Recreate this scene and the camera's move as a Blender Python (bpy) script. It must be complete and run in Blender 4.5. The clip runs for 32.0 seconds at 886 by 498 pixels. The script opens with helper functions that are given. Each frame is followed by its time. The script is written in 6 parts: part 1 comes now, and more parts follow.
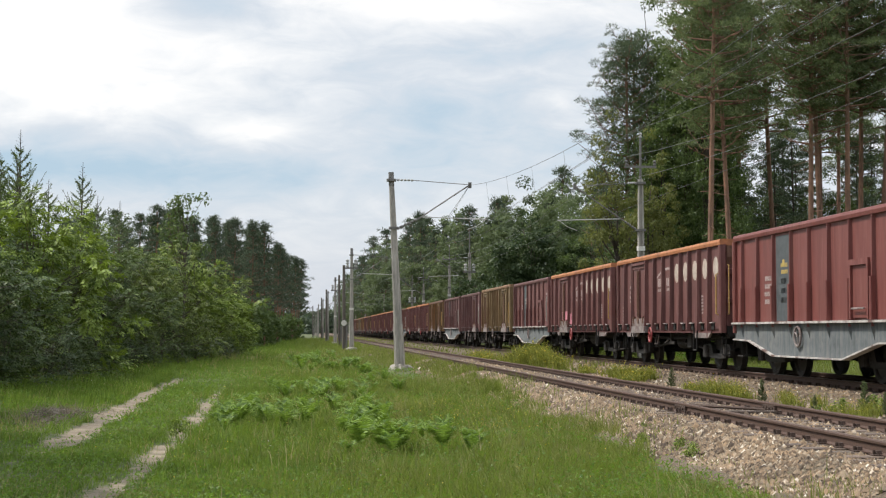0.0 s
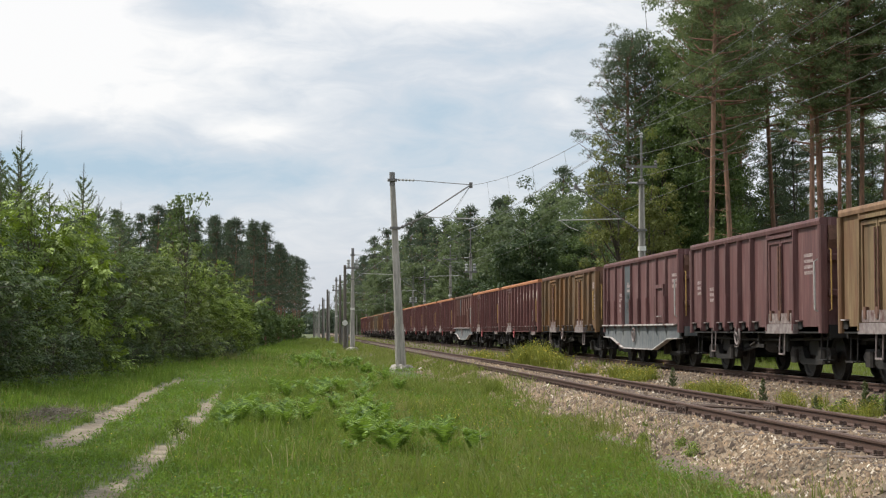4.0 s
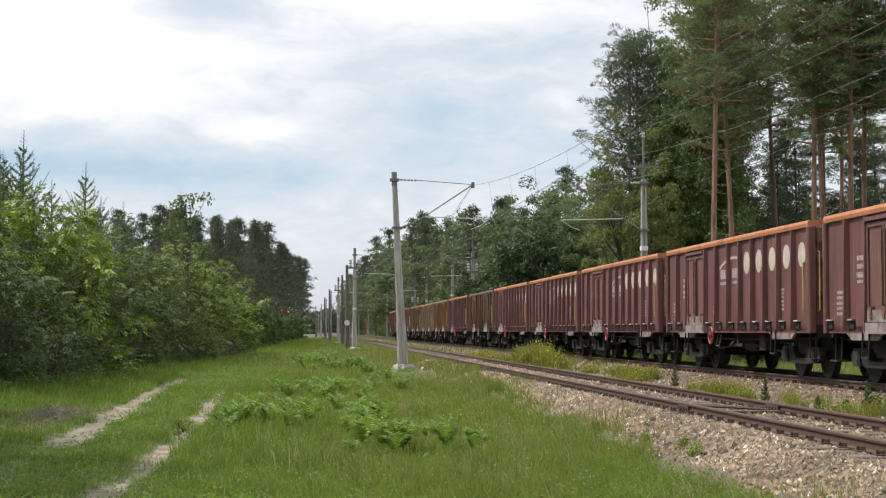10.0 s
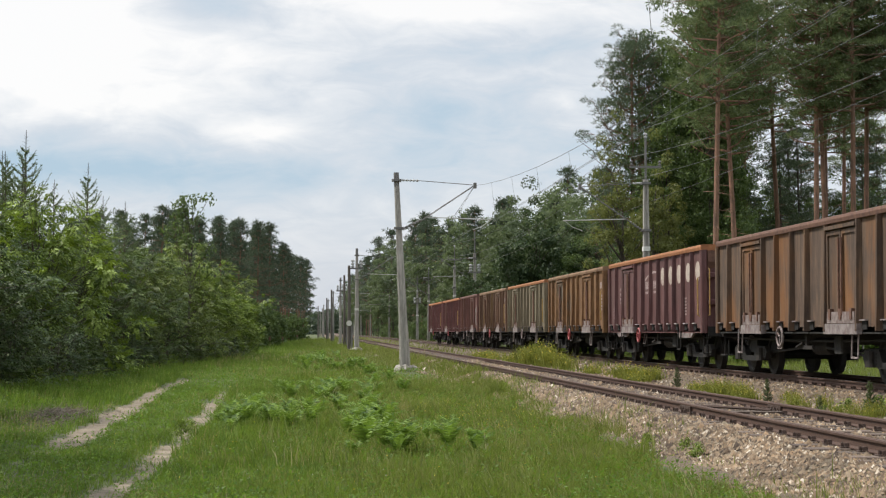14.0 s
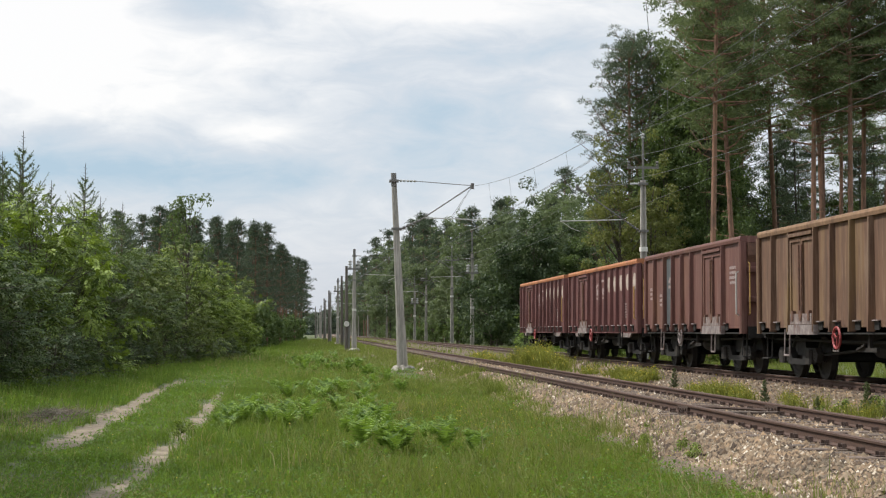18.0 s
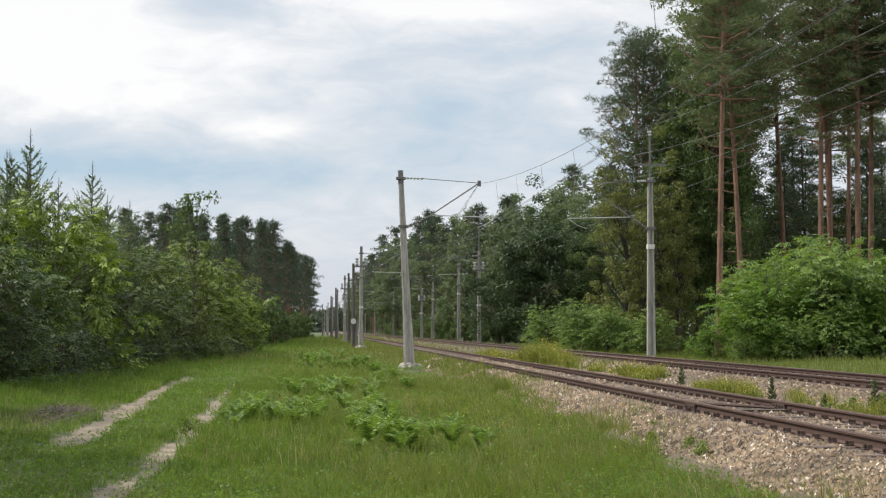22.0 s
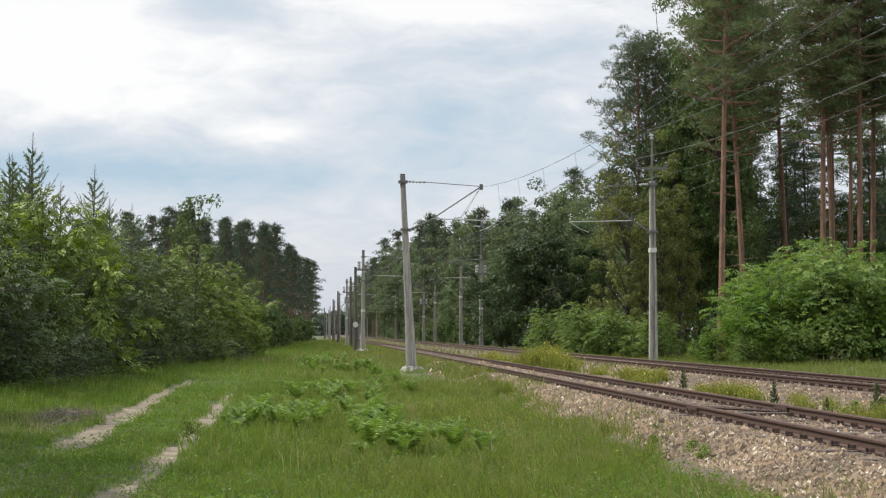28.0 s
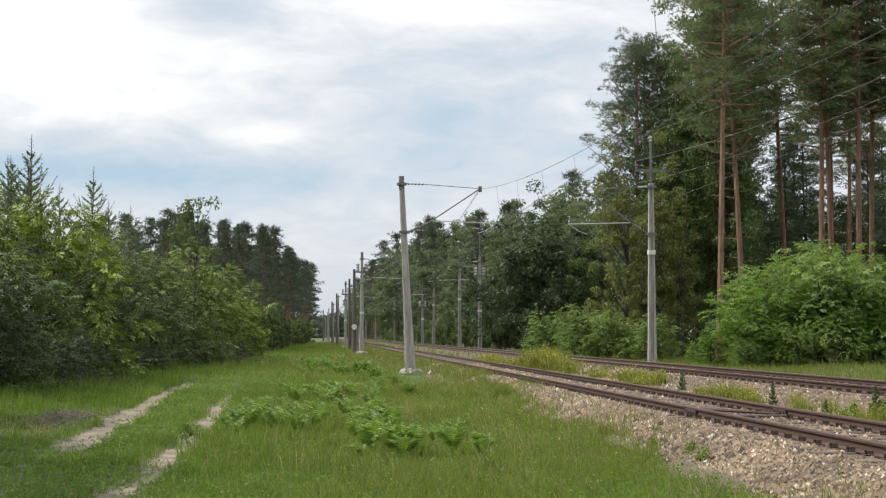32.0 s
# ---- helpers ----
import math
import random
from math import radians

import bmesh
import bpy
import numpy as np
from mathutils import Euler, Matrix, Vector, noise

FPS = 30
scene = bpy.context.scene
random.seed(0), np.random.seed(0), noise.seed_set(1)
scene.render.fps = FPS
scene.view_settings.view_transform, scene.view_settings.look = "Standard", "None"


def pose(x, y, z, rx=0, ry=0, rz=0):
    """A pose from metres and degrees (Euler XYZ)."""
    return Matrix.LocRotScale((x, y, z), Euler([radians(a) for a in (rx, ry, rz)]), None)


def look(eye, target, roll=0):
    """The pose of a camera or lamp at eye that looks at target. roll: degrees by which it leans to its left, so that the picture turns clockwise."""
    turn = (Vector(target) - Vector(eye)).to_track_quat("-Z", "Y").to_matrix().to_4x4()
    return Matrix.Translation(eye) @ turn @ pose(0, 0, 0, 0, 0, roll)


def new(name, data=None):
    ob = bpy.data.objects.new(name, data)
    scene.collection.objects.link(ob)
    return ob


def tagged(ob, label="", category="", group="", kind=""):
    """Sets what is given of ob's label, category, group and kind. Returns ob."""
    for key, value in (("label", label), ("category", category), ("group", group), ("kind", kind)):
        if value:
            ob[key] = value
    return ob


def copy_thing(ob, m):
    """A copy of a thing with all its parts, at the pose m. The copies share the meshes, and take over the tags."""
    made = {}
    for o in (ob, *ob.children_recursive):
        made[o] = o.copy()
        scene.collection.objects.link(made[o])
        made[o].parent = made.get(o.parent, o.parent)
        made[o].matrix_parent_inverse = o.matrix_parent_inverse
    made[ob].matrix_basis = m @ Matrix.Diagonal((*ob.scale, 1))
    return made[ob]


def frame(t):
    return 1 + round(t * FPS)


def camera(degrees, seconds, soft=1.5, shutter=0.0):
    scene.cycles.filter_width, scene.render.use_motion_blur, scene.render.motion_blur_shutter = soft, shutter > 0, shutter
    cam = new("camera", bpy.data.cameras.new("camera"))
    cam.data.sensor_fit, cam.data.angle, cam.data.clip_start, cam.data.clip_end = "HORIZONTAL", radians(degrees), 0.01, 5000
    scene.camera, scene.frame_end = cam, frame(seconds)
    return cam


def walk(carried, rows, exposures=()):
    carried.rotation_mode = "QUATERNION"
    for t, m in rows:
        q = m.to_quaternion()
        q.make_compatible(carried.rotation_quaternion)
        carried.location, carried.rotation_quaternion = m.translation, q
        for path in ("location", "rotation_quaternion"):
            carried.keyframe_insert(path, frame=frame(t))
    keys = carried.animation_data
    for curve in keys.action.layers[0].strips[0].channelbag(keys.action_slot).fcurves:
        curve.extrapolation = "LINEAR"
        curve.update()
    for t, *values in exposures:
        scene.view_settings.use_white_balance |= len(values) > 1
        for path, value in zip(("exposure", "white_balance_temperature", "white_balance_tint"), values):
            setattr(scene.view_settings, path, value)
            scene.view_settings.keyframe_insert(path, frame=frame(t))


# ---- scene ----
EYE = (0.0, 0.0, 1.65)
# seconds, degrees turned to the right of the track, degrees tilted up
TURNS = (
    (0, 5.114, 2.985), (0.5, 5.123, 2.985), (1, 5.114, 2.996), (1.5, 5.114, 2.952), (2, 5.082, 2.921), (2.5, 5.088, 2.952),
    (3, 5.088, 2.979), (3.5, 5.082, 2.983), (5.5, 5.051, 3.001), (6, 5.020, 3.010), (6.5, 5.020, 2.983), (7, 5.020, 3.016),
    (7.5, 4.988, 3.016), (8, 4.962, 3.016), (8.5, 4.994, 3.006), (9, 4.988, 2.985), (9.5, 4.990, 2.991), (10, 5.003, 2.979),
    (10.5, 5.020, 2.979), (11, 4.988, 2.985), (11.5, 4.988, 3.006), (12, 4.971, 3.017), (12.5, 4.927, 3.038), (13, 4.925, 3.010),
    (13.5, 4.925, 3.016), (14, 4.925, 2.996), (14.5, 4.936, 2.986), (16.5, 4.988, 3.016), (17, 4.988, 3.017), (17.5, 5.020, 3.033),
    (18, 5.020, 3.016), (18.5, 5.034, 3.015), (19, 5.051, 2.952), (19.5, 5.020, 2.933), (20, 4.990, 2.947), (20.5, 4.924, 2.922),
    (21, 4.863, 2.952), (21.5, 4.809, 2.952), (22, 4.768, 2.921), (22.5, 4.767, 2.921), (23, 4.737, 2.890), (23.5, 4.711, 2.890),
    (24, 4.737, 2.921), (24.5, 4.706, 2.947), (25, 4.675, 2.938), (25.5, 4.673, 2.938), (27.5, 4.673, 3.016), (28, 4.694, 3.047),
    (28.5, 4.737, 3.096), (29, 4.737, 3.122), (29.5, 4.756, 3.140), (30, 4.737, 3.168), (30.5, 4.737, 3.174), (31, 4.737, 3.142),
    (31.5, 4.707, 3.142), (32, 4.738, 3.128),
)
cam = camera(31.55, 32.0, soft=1.2)
walk(cam, [(t, pose(*EYE, 90 + up, 0, -yaw)) for t, yaw, up in TURNS],
     exposures=((0, -0.02), (1, -0.02), (3, -0.07), (6, -0.09), (8, -0.02), (10, 0.05), (12, 0.03), (13, -0.08), (14, -0.08), (20, -0.06), (23, -0.07), (30, -0.06), (32, -0.02)))

# ---- light: hazy summer sun from the left, broken cloud ----
SUN_AZ, SUN_EL = -70.0, 54.0


def nodes_of(tree):
    tree.nodes.clear()

    def node(kind, **kw):
        n = tree.nodes.new(kind)
        for k, v in kw.items():
            if k.startswith("i_"):
                key = k[2:]
                n.inputs[int(key) if key.isdigit() else key].default_value = v
            else:
                setattr(n, k, v)
        return n

    def link(a, b):
        tree.links.new(a, b)
    return node, link


def make_world():
    world = bpy.data.worlds.new("world")
    scene.world = world
    world.use_nodes = True
    node, link = nodes_of(world.node_tree)

    def math_node(op, a, b=None, c=None):
        n = node("ShaderNodeMath", operation=op)
        for i, v in enumerate((a, b, c)):
            if v is None:
                continue
            if isinstance(v, (int, float)):
                n.inputs[i].default_value = v
            else:
                link(v, n.inputs[i])
        return n.outputs[0]

    out = node("ShaderNodeOutputWorld")
    bg = node("ShaderNodeBackground")
    sky = node("ShaderNodeTexSky", sky_type="NISHITA", sun_disc=False)
    sky.sun_elevation, sky.sun_rotation = radians(SUN_EL), radians(SUN_AZ)
    sky.air_density, sky.dust_density, sky.ozone_density = 1.0, 1.5, 1.2
    dim = node("ShaderNodeVectorMath", operation="SCALE")
    link(sky.outputs[0], dim.inputs[0])
    dim.inputs["Scale"].default_value = 0.075
    tc = node("ShaderNodeTexCoord")
    sep = node("ShaderNodeSeparateXYZ")
    link(tc.outputs["Generated"], sep.inputs[0])
    az = math_node("MULTIPLY", math_node("ARCTAN2", sep.outputs[0], sep.outputs[1]), 57.2958)
    el = math_node("MULTIPLY", math_node("ARCSINE", sep.outputs[2]), 57.2958)
    vec = node("ShaderNodeCombineXYZ")
    link(math_node("MULTIPLY", az, 0.11), vec.inputs[0])
    link(math_node("MULTIPLY", el, 0.30), vec.inputs[1])
    big = node("ShaderNodeTexNoise", i_Scale=0.8, i_Detail=6.0, i_Roughness=0.55, i_Distortion=0.3)
    link(vec.outputs[0], big.inputs["Vector"])
    # soft warp of the cloud edges
    wob = math_node("MULTIPLY", math_node("SUBTRACT", big.outputs[0], 0.5), 4.5)

    def puff(a0, e0, wa, we, gain):
        x = math_node("DIVIDE", math_node("SUBTRACT", math_node("ADD", az, wob), a0), wa)
        y = math_node("DIVIDE", math_node("SUBTRACT", math_node("ADD", el, math_node("MULTIPLY", wob, 0.35)), e0), we)
        r = math_node("ADD", math_node("MULTIPLY", x, x), math_node("MULTIPLY", y, y))
        return math_node("MULTIPLY", math_node("EXPONENT", math_node("MULTIPLY", r, -1.0)), gain)

    cover = math_node("MULTIPLY_ADD", math_node("SUBTRACT", big.outputs[0], 0.5), 1.1, 0.57)
    fine = node("ShaderNodeTexNoise", i_Scale=3.2, i_Detail=6.0, i_Roughness=0.6, i_Distortion=0.6)
    link(vec.outputs[0], fine.inputs["Vector"])
    cover = math_node("MULTIPLY_ADD", math_node("SUBTRACT", fine.outputs[0], 0.5), 0.75, cover)
    # bright banks, then thinner bluish openings: azimuth, height, width, depth, weight
    for args in ((-8.8, 10.6, 4.2, 1.7, 0.62), (-8.6, 8.4, 4.2, 1.2, 0.40), (-1.7, 7.3, 1.7, 0.45, 0.40), (-2.2, 9.7, 2.5, 1.0, 0.25),
                 (6.0, 11.9, 7.0, 0.9, 0.35), (9.4, 8.3, 0.5, 0.35, 0.12), (9.0, 7.2, 1.3, 0.4, 0.14), (0.0, 20.0, 60.0, 6.0, 0.3)):
        cover = math_node("ADD", cover, puff(*args))
    for args in ((-3.8, 11.7, 2.2, 0.8, -0.38), (7.0, 10.0, 4.5, 0.6, -0.08), (-2.6, 5.7, 6.0, 0.9, -0.42), (5.0, 7.3, 4.5, 1.4, -0.2), (-9.6, 5.8, 4.0, 0.8, -0.35)):
        cover = math_node("ADD", cover, puff(*args))
    low = math_node("SUBTRACT", 1.0, math_node("MINIMUM", math_node("DIVIDE", math_node("MAXIMUM", el, 0.0), 5.0), 1.0))
    ramp = node("ShaderNodeValToRGB")
    ramp.color_ramp.elements[0].position, ramp.color_ramp.elements[0].color = 0.05, (0.44, 0.58, 0.70, 1)
    ramp.color_ramp.elements[1].position, ramp.color_ramp.elements[1].color = 0.95, (0.97, 0.96, 0.95, 1)
    mid = ramp.color_ramp.elements.new(0.5)
    mid.color = (0.66, 0.71, 0.77, 1)
    link(cover, ramp.inputs[0])
    haze = node("ShaderNodeMixRGB")
    haze.inputs[2].default_value = (0.60, 0.63, 0.70, 1)
    link(math_node("MULTIPLY", low, 0.75), haze.inputs[0])
    link(ramp.outputs[0], haze.inputs[1])
    mix = node("ShaderNodeMixRGB")
    mix.inputs[0].default_value = 0.88
    link(dim.outputs[0], mix.inputs[1])
    link(haze.outputs[0], mix.inputs[2])
    link(mix.outputs[0], bg.inputs[0])
    # thin bright cloud higher up, towards the hidden sun
    high = node("ShaderNodeMapRange", interpolation_type="SMOOTHSTEP", i_1=13.0, i_2=50.0, i_3=1.17, i_4=2.1)
    link(el, high.inputs[0])
    link(high.outputs[0], bg.inputs[1])
    link(bg.outputs[0], out.inputs[0])


make_world()
sun = new("sun", bpy.data.lights.new("sun", "SUN"))
sun.data.energy, sun.data.angle, sun.data.color = 4.6, radians(2.0), (1.0, 0.95, 0.87)
a, e = radians(SUN_AZ), radians(SUN_EL)
sun.matrix_basis = look((100 * math.sin(a) * math.cos(e), 100 * math.cos(a) * math.cos(e), 100 * math.sin(e)), (0, 0, 0))


# ---- materials ----
def surface(name, dark, light, grain=8.0, rough=0.8, bump=0.3, metal=0.0, stain=None, stain_scale=0.7, stain_low=0.55,
            vary=0.0, stretch=(1, 1, 1), depth=0.02, scuff=None):
    """Two-scale noise between two colours, an optional stain colour, and fine relief."""
    m = bpy.data.materials.new(name)
    m.use_nodes = True
    node, link = nodes_of(m.node_tree)
    out = node("ShaderNodeOutputMaterial")
    bsdf = node("ShaderNodeBsdfPrincipled", i_Roughness=rough, i_Metallic=metal)
    tc = node("ShaderNodeTexCoord")
    mp = node("ShaderNodeMapping")
    mp.inputs["Scale"].default_value = stretch
    link(tc.outputs["Object"], mp.inputs[0])
    fine = node("ShaderNodeTexNoise", i_Scale=grain, i_Detail=5.0, i_Roughness=0.65)
    link(mp.outputs[0], fine.inputs["Vector"])
    mix = node("ShaderNodeMixRGB")
    mix.inputs[1].default_value, mix.inputs[2].default_value = (*dark, 1), (*light, 1)
    ramp = node("ShaderNodeMapRange", i_1=0.3, i_2=0.7)
    link(fine.outputs[0], ramp.inputs[0])
    link(ramp.outputs[0], mix.inputs[0])
    col = mix.outputs[0]
    if stain:
        big = node("ShaderNodeTexNoise", i_Scale=stain_scale, i_Detail=4.0, i_Roughness=0.6)
        link(mp.outputs[0], big.inputs["Vector"])
        r2 = node("ShaderNodeMapRange", i_1=stain_low, i_2=stain_low + 0.16)
        link(big.outputs[0], r2.inputs[0])
        m2 = node("ShaderNodeMixRGB")
        m2.inputs[2].default_value = (*stain, 1)
        link(r2.outputs[0], m2.inputs[0])
        link(col, m2.inputs[1])
        col = m2.outputs[0]
    if scuff:
        # rubbed and rain-washed streaks that run down the sheet
        mp2 = node("ShaderNodeMapping")
        mp2.inputs["Scale"].default_value = (5.0, 5.0, 0.35)
        link(tc.outputs["Object"], mp2.inputs[0])
        run = node("ShaderNodeTexNoise", i_Scale=1.6, i_Detail=6.0, i_Roughness=0.7, i_Distortion=0.4)
        link(mp2.outputs[0], run.inputs["Vector"])
        r4 = node("ShaderNodeMapRange", i_1=0.51, i_2=0.70, i_4=0.85)
        link(run.outputs[0], r4.inputs[0])
        m4 = node("ShaderNodeMixRGB")
        m4.inputs[2].default_value = (*scuff, 1)
        link(r4.outputs[0], m4.inputs[0])
        link(col, m4.inputs[1])
        # and darker grime in the opposite troughs
        r5 = node("ShaderNodeMapRange", i_1=0.46, i_2=0.28, i_4=0.6)
        link(run.outputs[0], r5.inputs[0])
        m5 = node("ShaderNodeMixRGB")
        m5.inputs[2].default_value = (dark[0] * 0.45, dark[1] * 0.5, dark[2] * 0.5, 1)
        link(r5.outputs[0], m5.inputs[0])
        link(m4.outputs[0], m5.inputs[1])
        col = m5.outputs[0]
    if vary:
        info = node("ShaderNodeObjectInfo")
        r3 = node("ShaderNodeMapRange", i_3=1 - vary, i_4=1 + vary)
        link(info.outputs["Random"], r3.inputs[0])
        sc = node("ShaderNodeVectorMath", operation="SCALE")
        link(col, sc.inputs[0])
        link(r3.outputs[0], sc.inputs["Scale"])
        col = sc.outputs[0]
    link(col, bsdf.inputs["Base Color"])
    if bump:
        b = node("ShaderNodeBump", i_Strength=bump, i_Distance=depth)
        link(fine.outputs[0], b.inputs["Height"])
        link(b.outputs[0], bsdf.inputs["Normal"])
    link(bsdf.outputs[0], out.inputs[0])
    return m


def leafy(name, dark, light, through_col, share=0.35, vary=0.12, patch=None):
    """Leaves and needles: colour differs from leaf to leaf, and light passes through."""
    m = bpy.data.materials.new(name)
    m.use_nodes = True
    node, link = nodes_of(m.node_tree)
    out = node("ShaderNodeOutputMaterial")
    geo = node("ShaderNodeNewGeometry")
    info = node("ShaderNodeObjectInfo")
    mix = node("ShaderNodeMixRGB")
    mix.inputs[1].default_value, mix.inputs[2].default_value = (*dark, 1), (*light, 1)
    link(geo.outputs["Random Per Island"], mix.inputs[0])
    col = mix.outputs[0]
    if patch:
        tc = node("ShaderNodeTexCoord")
        big = node("ShaderNodeTexNoise", i_Scale=0.45, i_Detail=5.0, i_Roughness=0.65)
        link(tc.outputs["Object"], big.inputs["Vector"])
        r2 = node("ShaderNodeMapRange", i_1=0.46, i_2=0.66, i_4=0.85)
        # drier growth on the slope towards the ballast
        sep = node("ShaderNodeSeparateXYZ")
        link(tc.outputs["Object"], sep.inputs[0])
        slope = node("ShaderNodeMapRange", i_1=-3.5, i_2=4.2, i_3=-0.10, i_4=0.26)
        link(sep.outputs[0], slope.inputs[0])
        drier = node("ShaderNodeMath", operation="ADD")
        link(big.outputs[0], drier.inputs[0])
        link(slope.outputs[0], drier.inputs[1])
        link(drier.outputs[0], r2.inputs[0])
        m2 = node("ShaderNodeMixRGB")
        m2.inputs[2].default_value = (*patch, 1)
        link(r2.outputs[0], m2.inputs[0])
        link(col, m2.inputs[1])
        # tufts differ in tone
        tuft = node("ShaderNodeTexNoise", i_Scale=2.6, i_Detail=3.0, i_Roughness=0.6)
        link(tc.outputs["Object"], tuft.inputs["Vector"])
        r5 = node("ShaderNodeMapRange", i_1=0.3, i_2=0.7, i_3=0.45, i_4=1.5)
        link(tuft.outputs[0], r5.inputs[0])
        m5 = node("ShaderNodeVectorMath", operation="SCALE")
        link(m2.outputs[0], m5.inputs[0])
        link(r5.outputs[0], m5.inputs["Scale"])
        col = m5.outputs[0]
    r3 = node("ShaderNodeMapRange", i_3=1 - vary, i_4=1 + vary)
    link(info.outputs["Random"], r3.inputs[0])
    sc = node("ShaderNodeVectorMath", operation="SCALE")
    link(col, sc.inputs[0])
    link(r3.outputs[0], sc.inputs["Scale"])
    front = node("ShaderNodeBsdfPrincipled", i_Roughness=0.5)
    front.inputs["Specular IOR Level"].default_value = 0.2
    link(sc.outputs[0], front.inputs["Base Color"])
    thin = node("ShaderNodeBsdfTranslucent")
    thin.inputs[0].default_value = (*through_col, 1)
    ms = node("ShaderNodeMixShader", i_0=share)
    link(front.outputs[0], ms.inputs[1])
    link(thin.outputs[0], ms.inputs[2])
    link(ms.outputs[0], out.inputs[0])
    return m


M = {}
M["rust_rail"] = surface("rust_rail", (0.042, 0.024, 0.018), (0.105, 0.056, 0.038), 30, 0.75, 0.2, 0.1)
M["sleeper"] = surface("sleeper", (0.055, 0.04, 0.032), (0.15, 0.11, 0.085), 20, 0.9, 0.4, vary=0.3)
M["fastener"] = surface("fastener", (0.03, 0.018, 0.014), (0.075, 0.042, 0.028), 40, 0.8, 0.3)
M["ballast"] = surface("ballast", (0.045, 0.033, 0.023), (0.205, 0.152, 0.102), 26, 0.95, 0.9, stain=(0.105, 0.085, 0.05), stain_scale=0.9, depth=0.05)
M["concrete"] = surface("concrete", (0.20, 0.185, 0.165), (0.38, 0.355, 0.315), 9, 0.9, 0.35, stain=(0.145, 0.13, 0.115), stain_scale=1.0, stretch=(1, 1, 0.2), scuff=(0.48, 0.45, 0.40))
M["concrete_dark"] = surface("concrete_dark", (0.13, 0.125, 0.12), (0.22, 0.21, 0.20), 9, 0.9, 0.25, stretch=(1, 1, 0.25))
M["plinth"] = surface("plinth", (0.20, 0.185, 0.16), (0.42, 0.39, 0.335), 9, 0.95, 0.6, stain=(0.15, 0.14, 0.10), stain_scale=3.0, stain_low=0.5)
M["pole_wood"] = surface("pole_wood", (0.07, 0.06, 0.052), (0.15, 0.13, 0.11), 12, 0.9, 0.3, stretch=(1, 1, 0.1))
M["steel"] = surface("steel", (0.11, 0.105, 0.10), (0.20, 0.19, 0.18), 20, 0.55, 0.1, 0.4)
M["steel_pale"] = surface("steel_pale", (0.34, 0.34, 0.32), (0.50, 0.50, 0.47), 20, 0.55, 0.1, 0.2)
M["wire"] = surface("wire", (0.07, 0.07, 0.068), (0.14, 0.14, 0.135), 20, 0.5, 0.0, 0.4)
M["insulator"] = surface("insulator", (0.30, 0.30, 0.29), (0.45, 0.45, 0.43), 10, 0.3, 0.0)
M["white_paint"] = surface("white_paint", (0.52, 0.50, 0.46), (0.70, 0.68, 0.63), 14, 0.7, 0.1)
M["cream_mark"] = surface("cream_mark", (0.31, 0.255, 0.21), (0.49, 0.42, 0.36), 9, 0.8, 0.1, stain=(0.24, 0.15, 0.12), stain_scale=2.2, stain_low=0.6)
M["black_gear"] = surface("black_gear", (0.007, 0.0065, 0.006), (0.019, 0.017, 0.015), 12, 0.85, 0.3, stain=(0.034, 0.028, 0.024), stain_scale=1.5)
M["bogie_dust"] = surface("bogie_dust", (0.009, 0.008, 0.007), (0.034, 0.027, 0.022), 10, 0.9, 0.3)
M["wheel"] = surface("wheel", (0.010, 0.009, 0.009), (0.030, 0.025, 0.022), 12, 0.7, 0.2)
M["tread"] = surface("tread", (0.16, 0.15, 0.14), (0.30, 0.29, 0.28), 12, 0.35, 0.05, 0.8)
M["orange_rim"] = surface("orange_rim", (0.30, 0.105, 0.038), (0.47, 0.195, 0.082), 5, 0.65, 0.15, stain=(0.20, 0.075, 0.035), stain_scale=1.3)
M["rust_rim"] = surface("rust_rim", (0.085, 0.042, 0.030), (0.17, 0.086, 0.055), 8, 0.8, 0.2)
STRETCH = (1.0, 1.0, 0.22)
M["maroon"] = surface("maroon", (0.092, 0.031, 0.029), (0.145, 0.053, 0.047), 4, 0.6, 0.12, stain=(0.068, 0.026, 0.024), stain_scale=1.4, stain_low=0.55, vary=0.12, stretch=STRETCH, scuff=(0.20, 0.098, 0.086))
M["maroon_dark"] = surface("maroon_dark", (0.078, 0.030, 0.030), (0.128, 0.052, 0.048), 4, 0.65, 0.12, stain=(0.100, 0.058, 0.050), stain_scale=1.4, stain_low=0.55, vary=0.10, stretch=STRETCH, scuff=(0.19, 0.11, 0.10))
M["red_paint"] = surface("red_paint", (0.132, 0.034, 0.030), (0.182, 0.052, 0.043), 3, 0.55, 0.1, stain=(0.19, 0.08, 0.066), stain_scale=1.0, stain_low=0.62, stretch=STRETCH, scuff=(0.21, 0.082, 0.07))
M["red_brown"] = surface("red_brown", (0.098, 0.039, 0.031), (0.150, 0.061, 0.047), 3, 0.65, 0.12, stain=(0.15, 0.068, 0.040), stain_scale=1.1, stain_low=0.55, stretch=STRETCH, scuff=(0.205, 0.115, 0.088))
M["ochre"] = surface("ochre", (0.075, 0.046, 0.026), (0.150, 0.088, 0.038), 4, 0.8, 0.2, stain=(0.165, 0.074, 0.020), stain_scale=0.9, stain_low=0.45, vary=0.22, stretch=(1.0, 1.0, 0.4), scuff=(0.20, 0.115, 0.05))
M["olive_ochre"] = surface("olive_ochre", (0.105, 0.066, 0.030), (0.195, 0.130, 0.060), 4, 0.8, 0.2, stain=(0.125, 0.058, 0.026), stain_scale=1.1, stain_low=0.53, vary=0.10, stretch=STRETCH, scuff=(0.26, 0.185, 0.10))
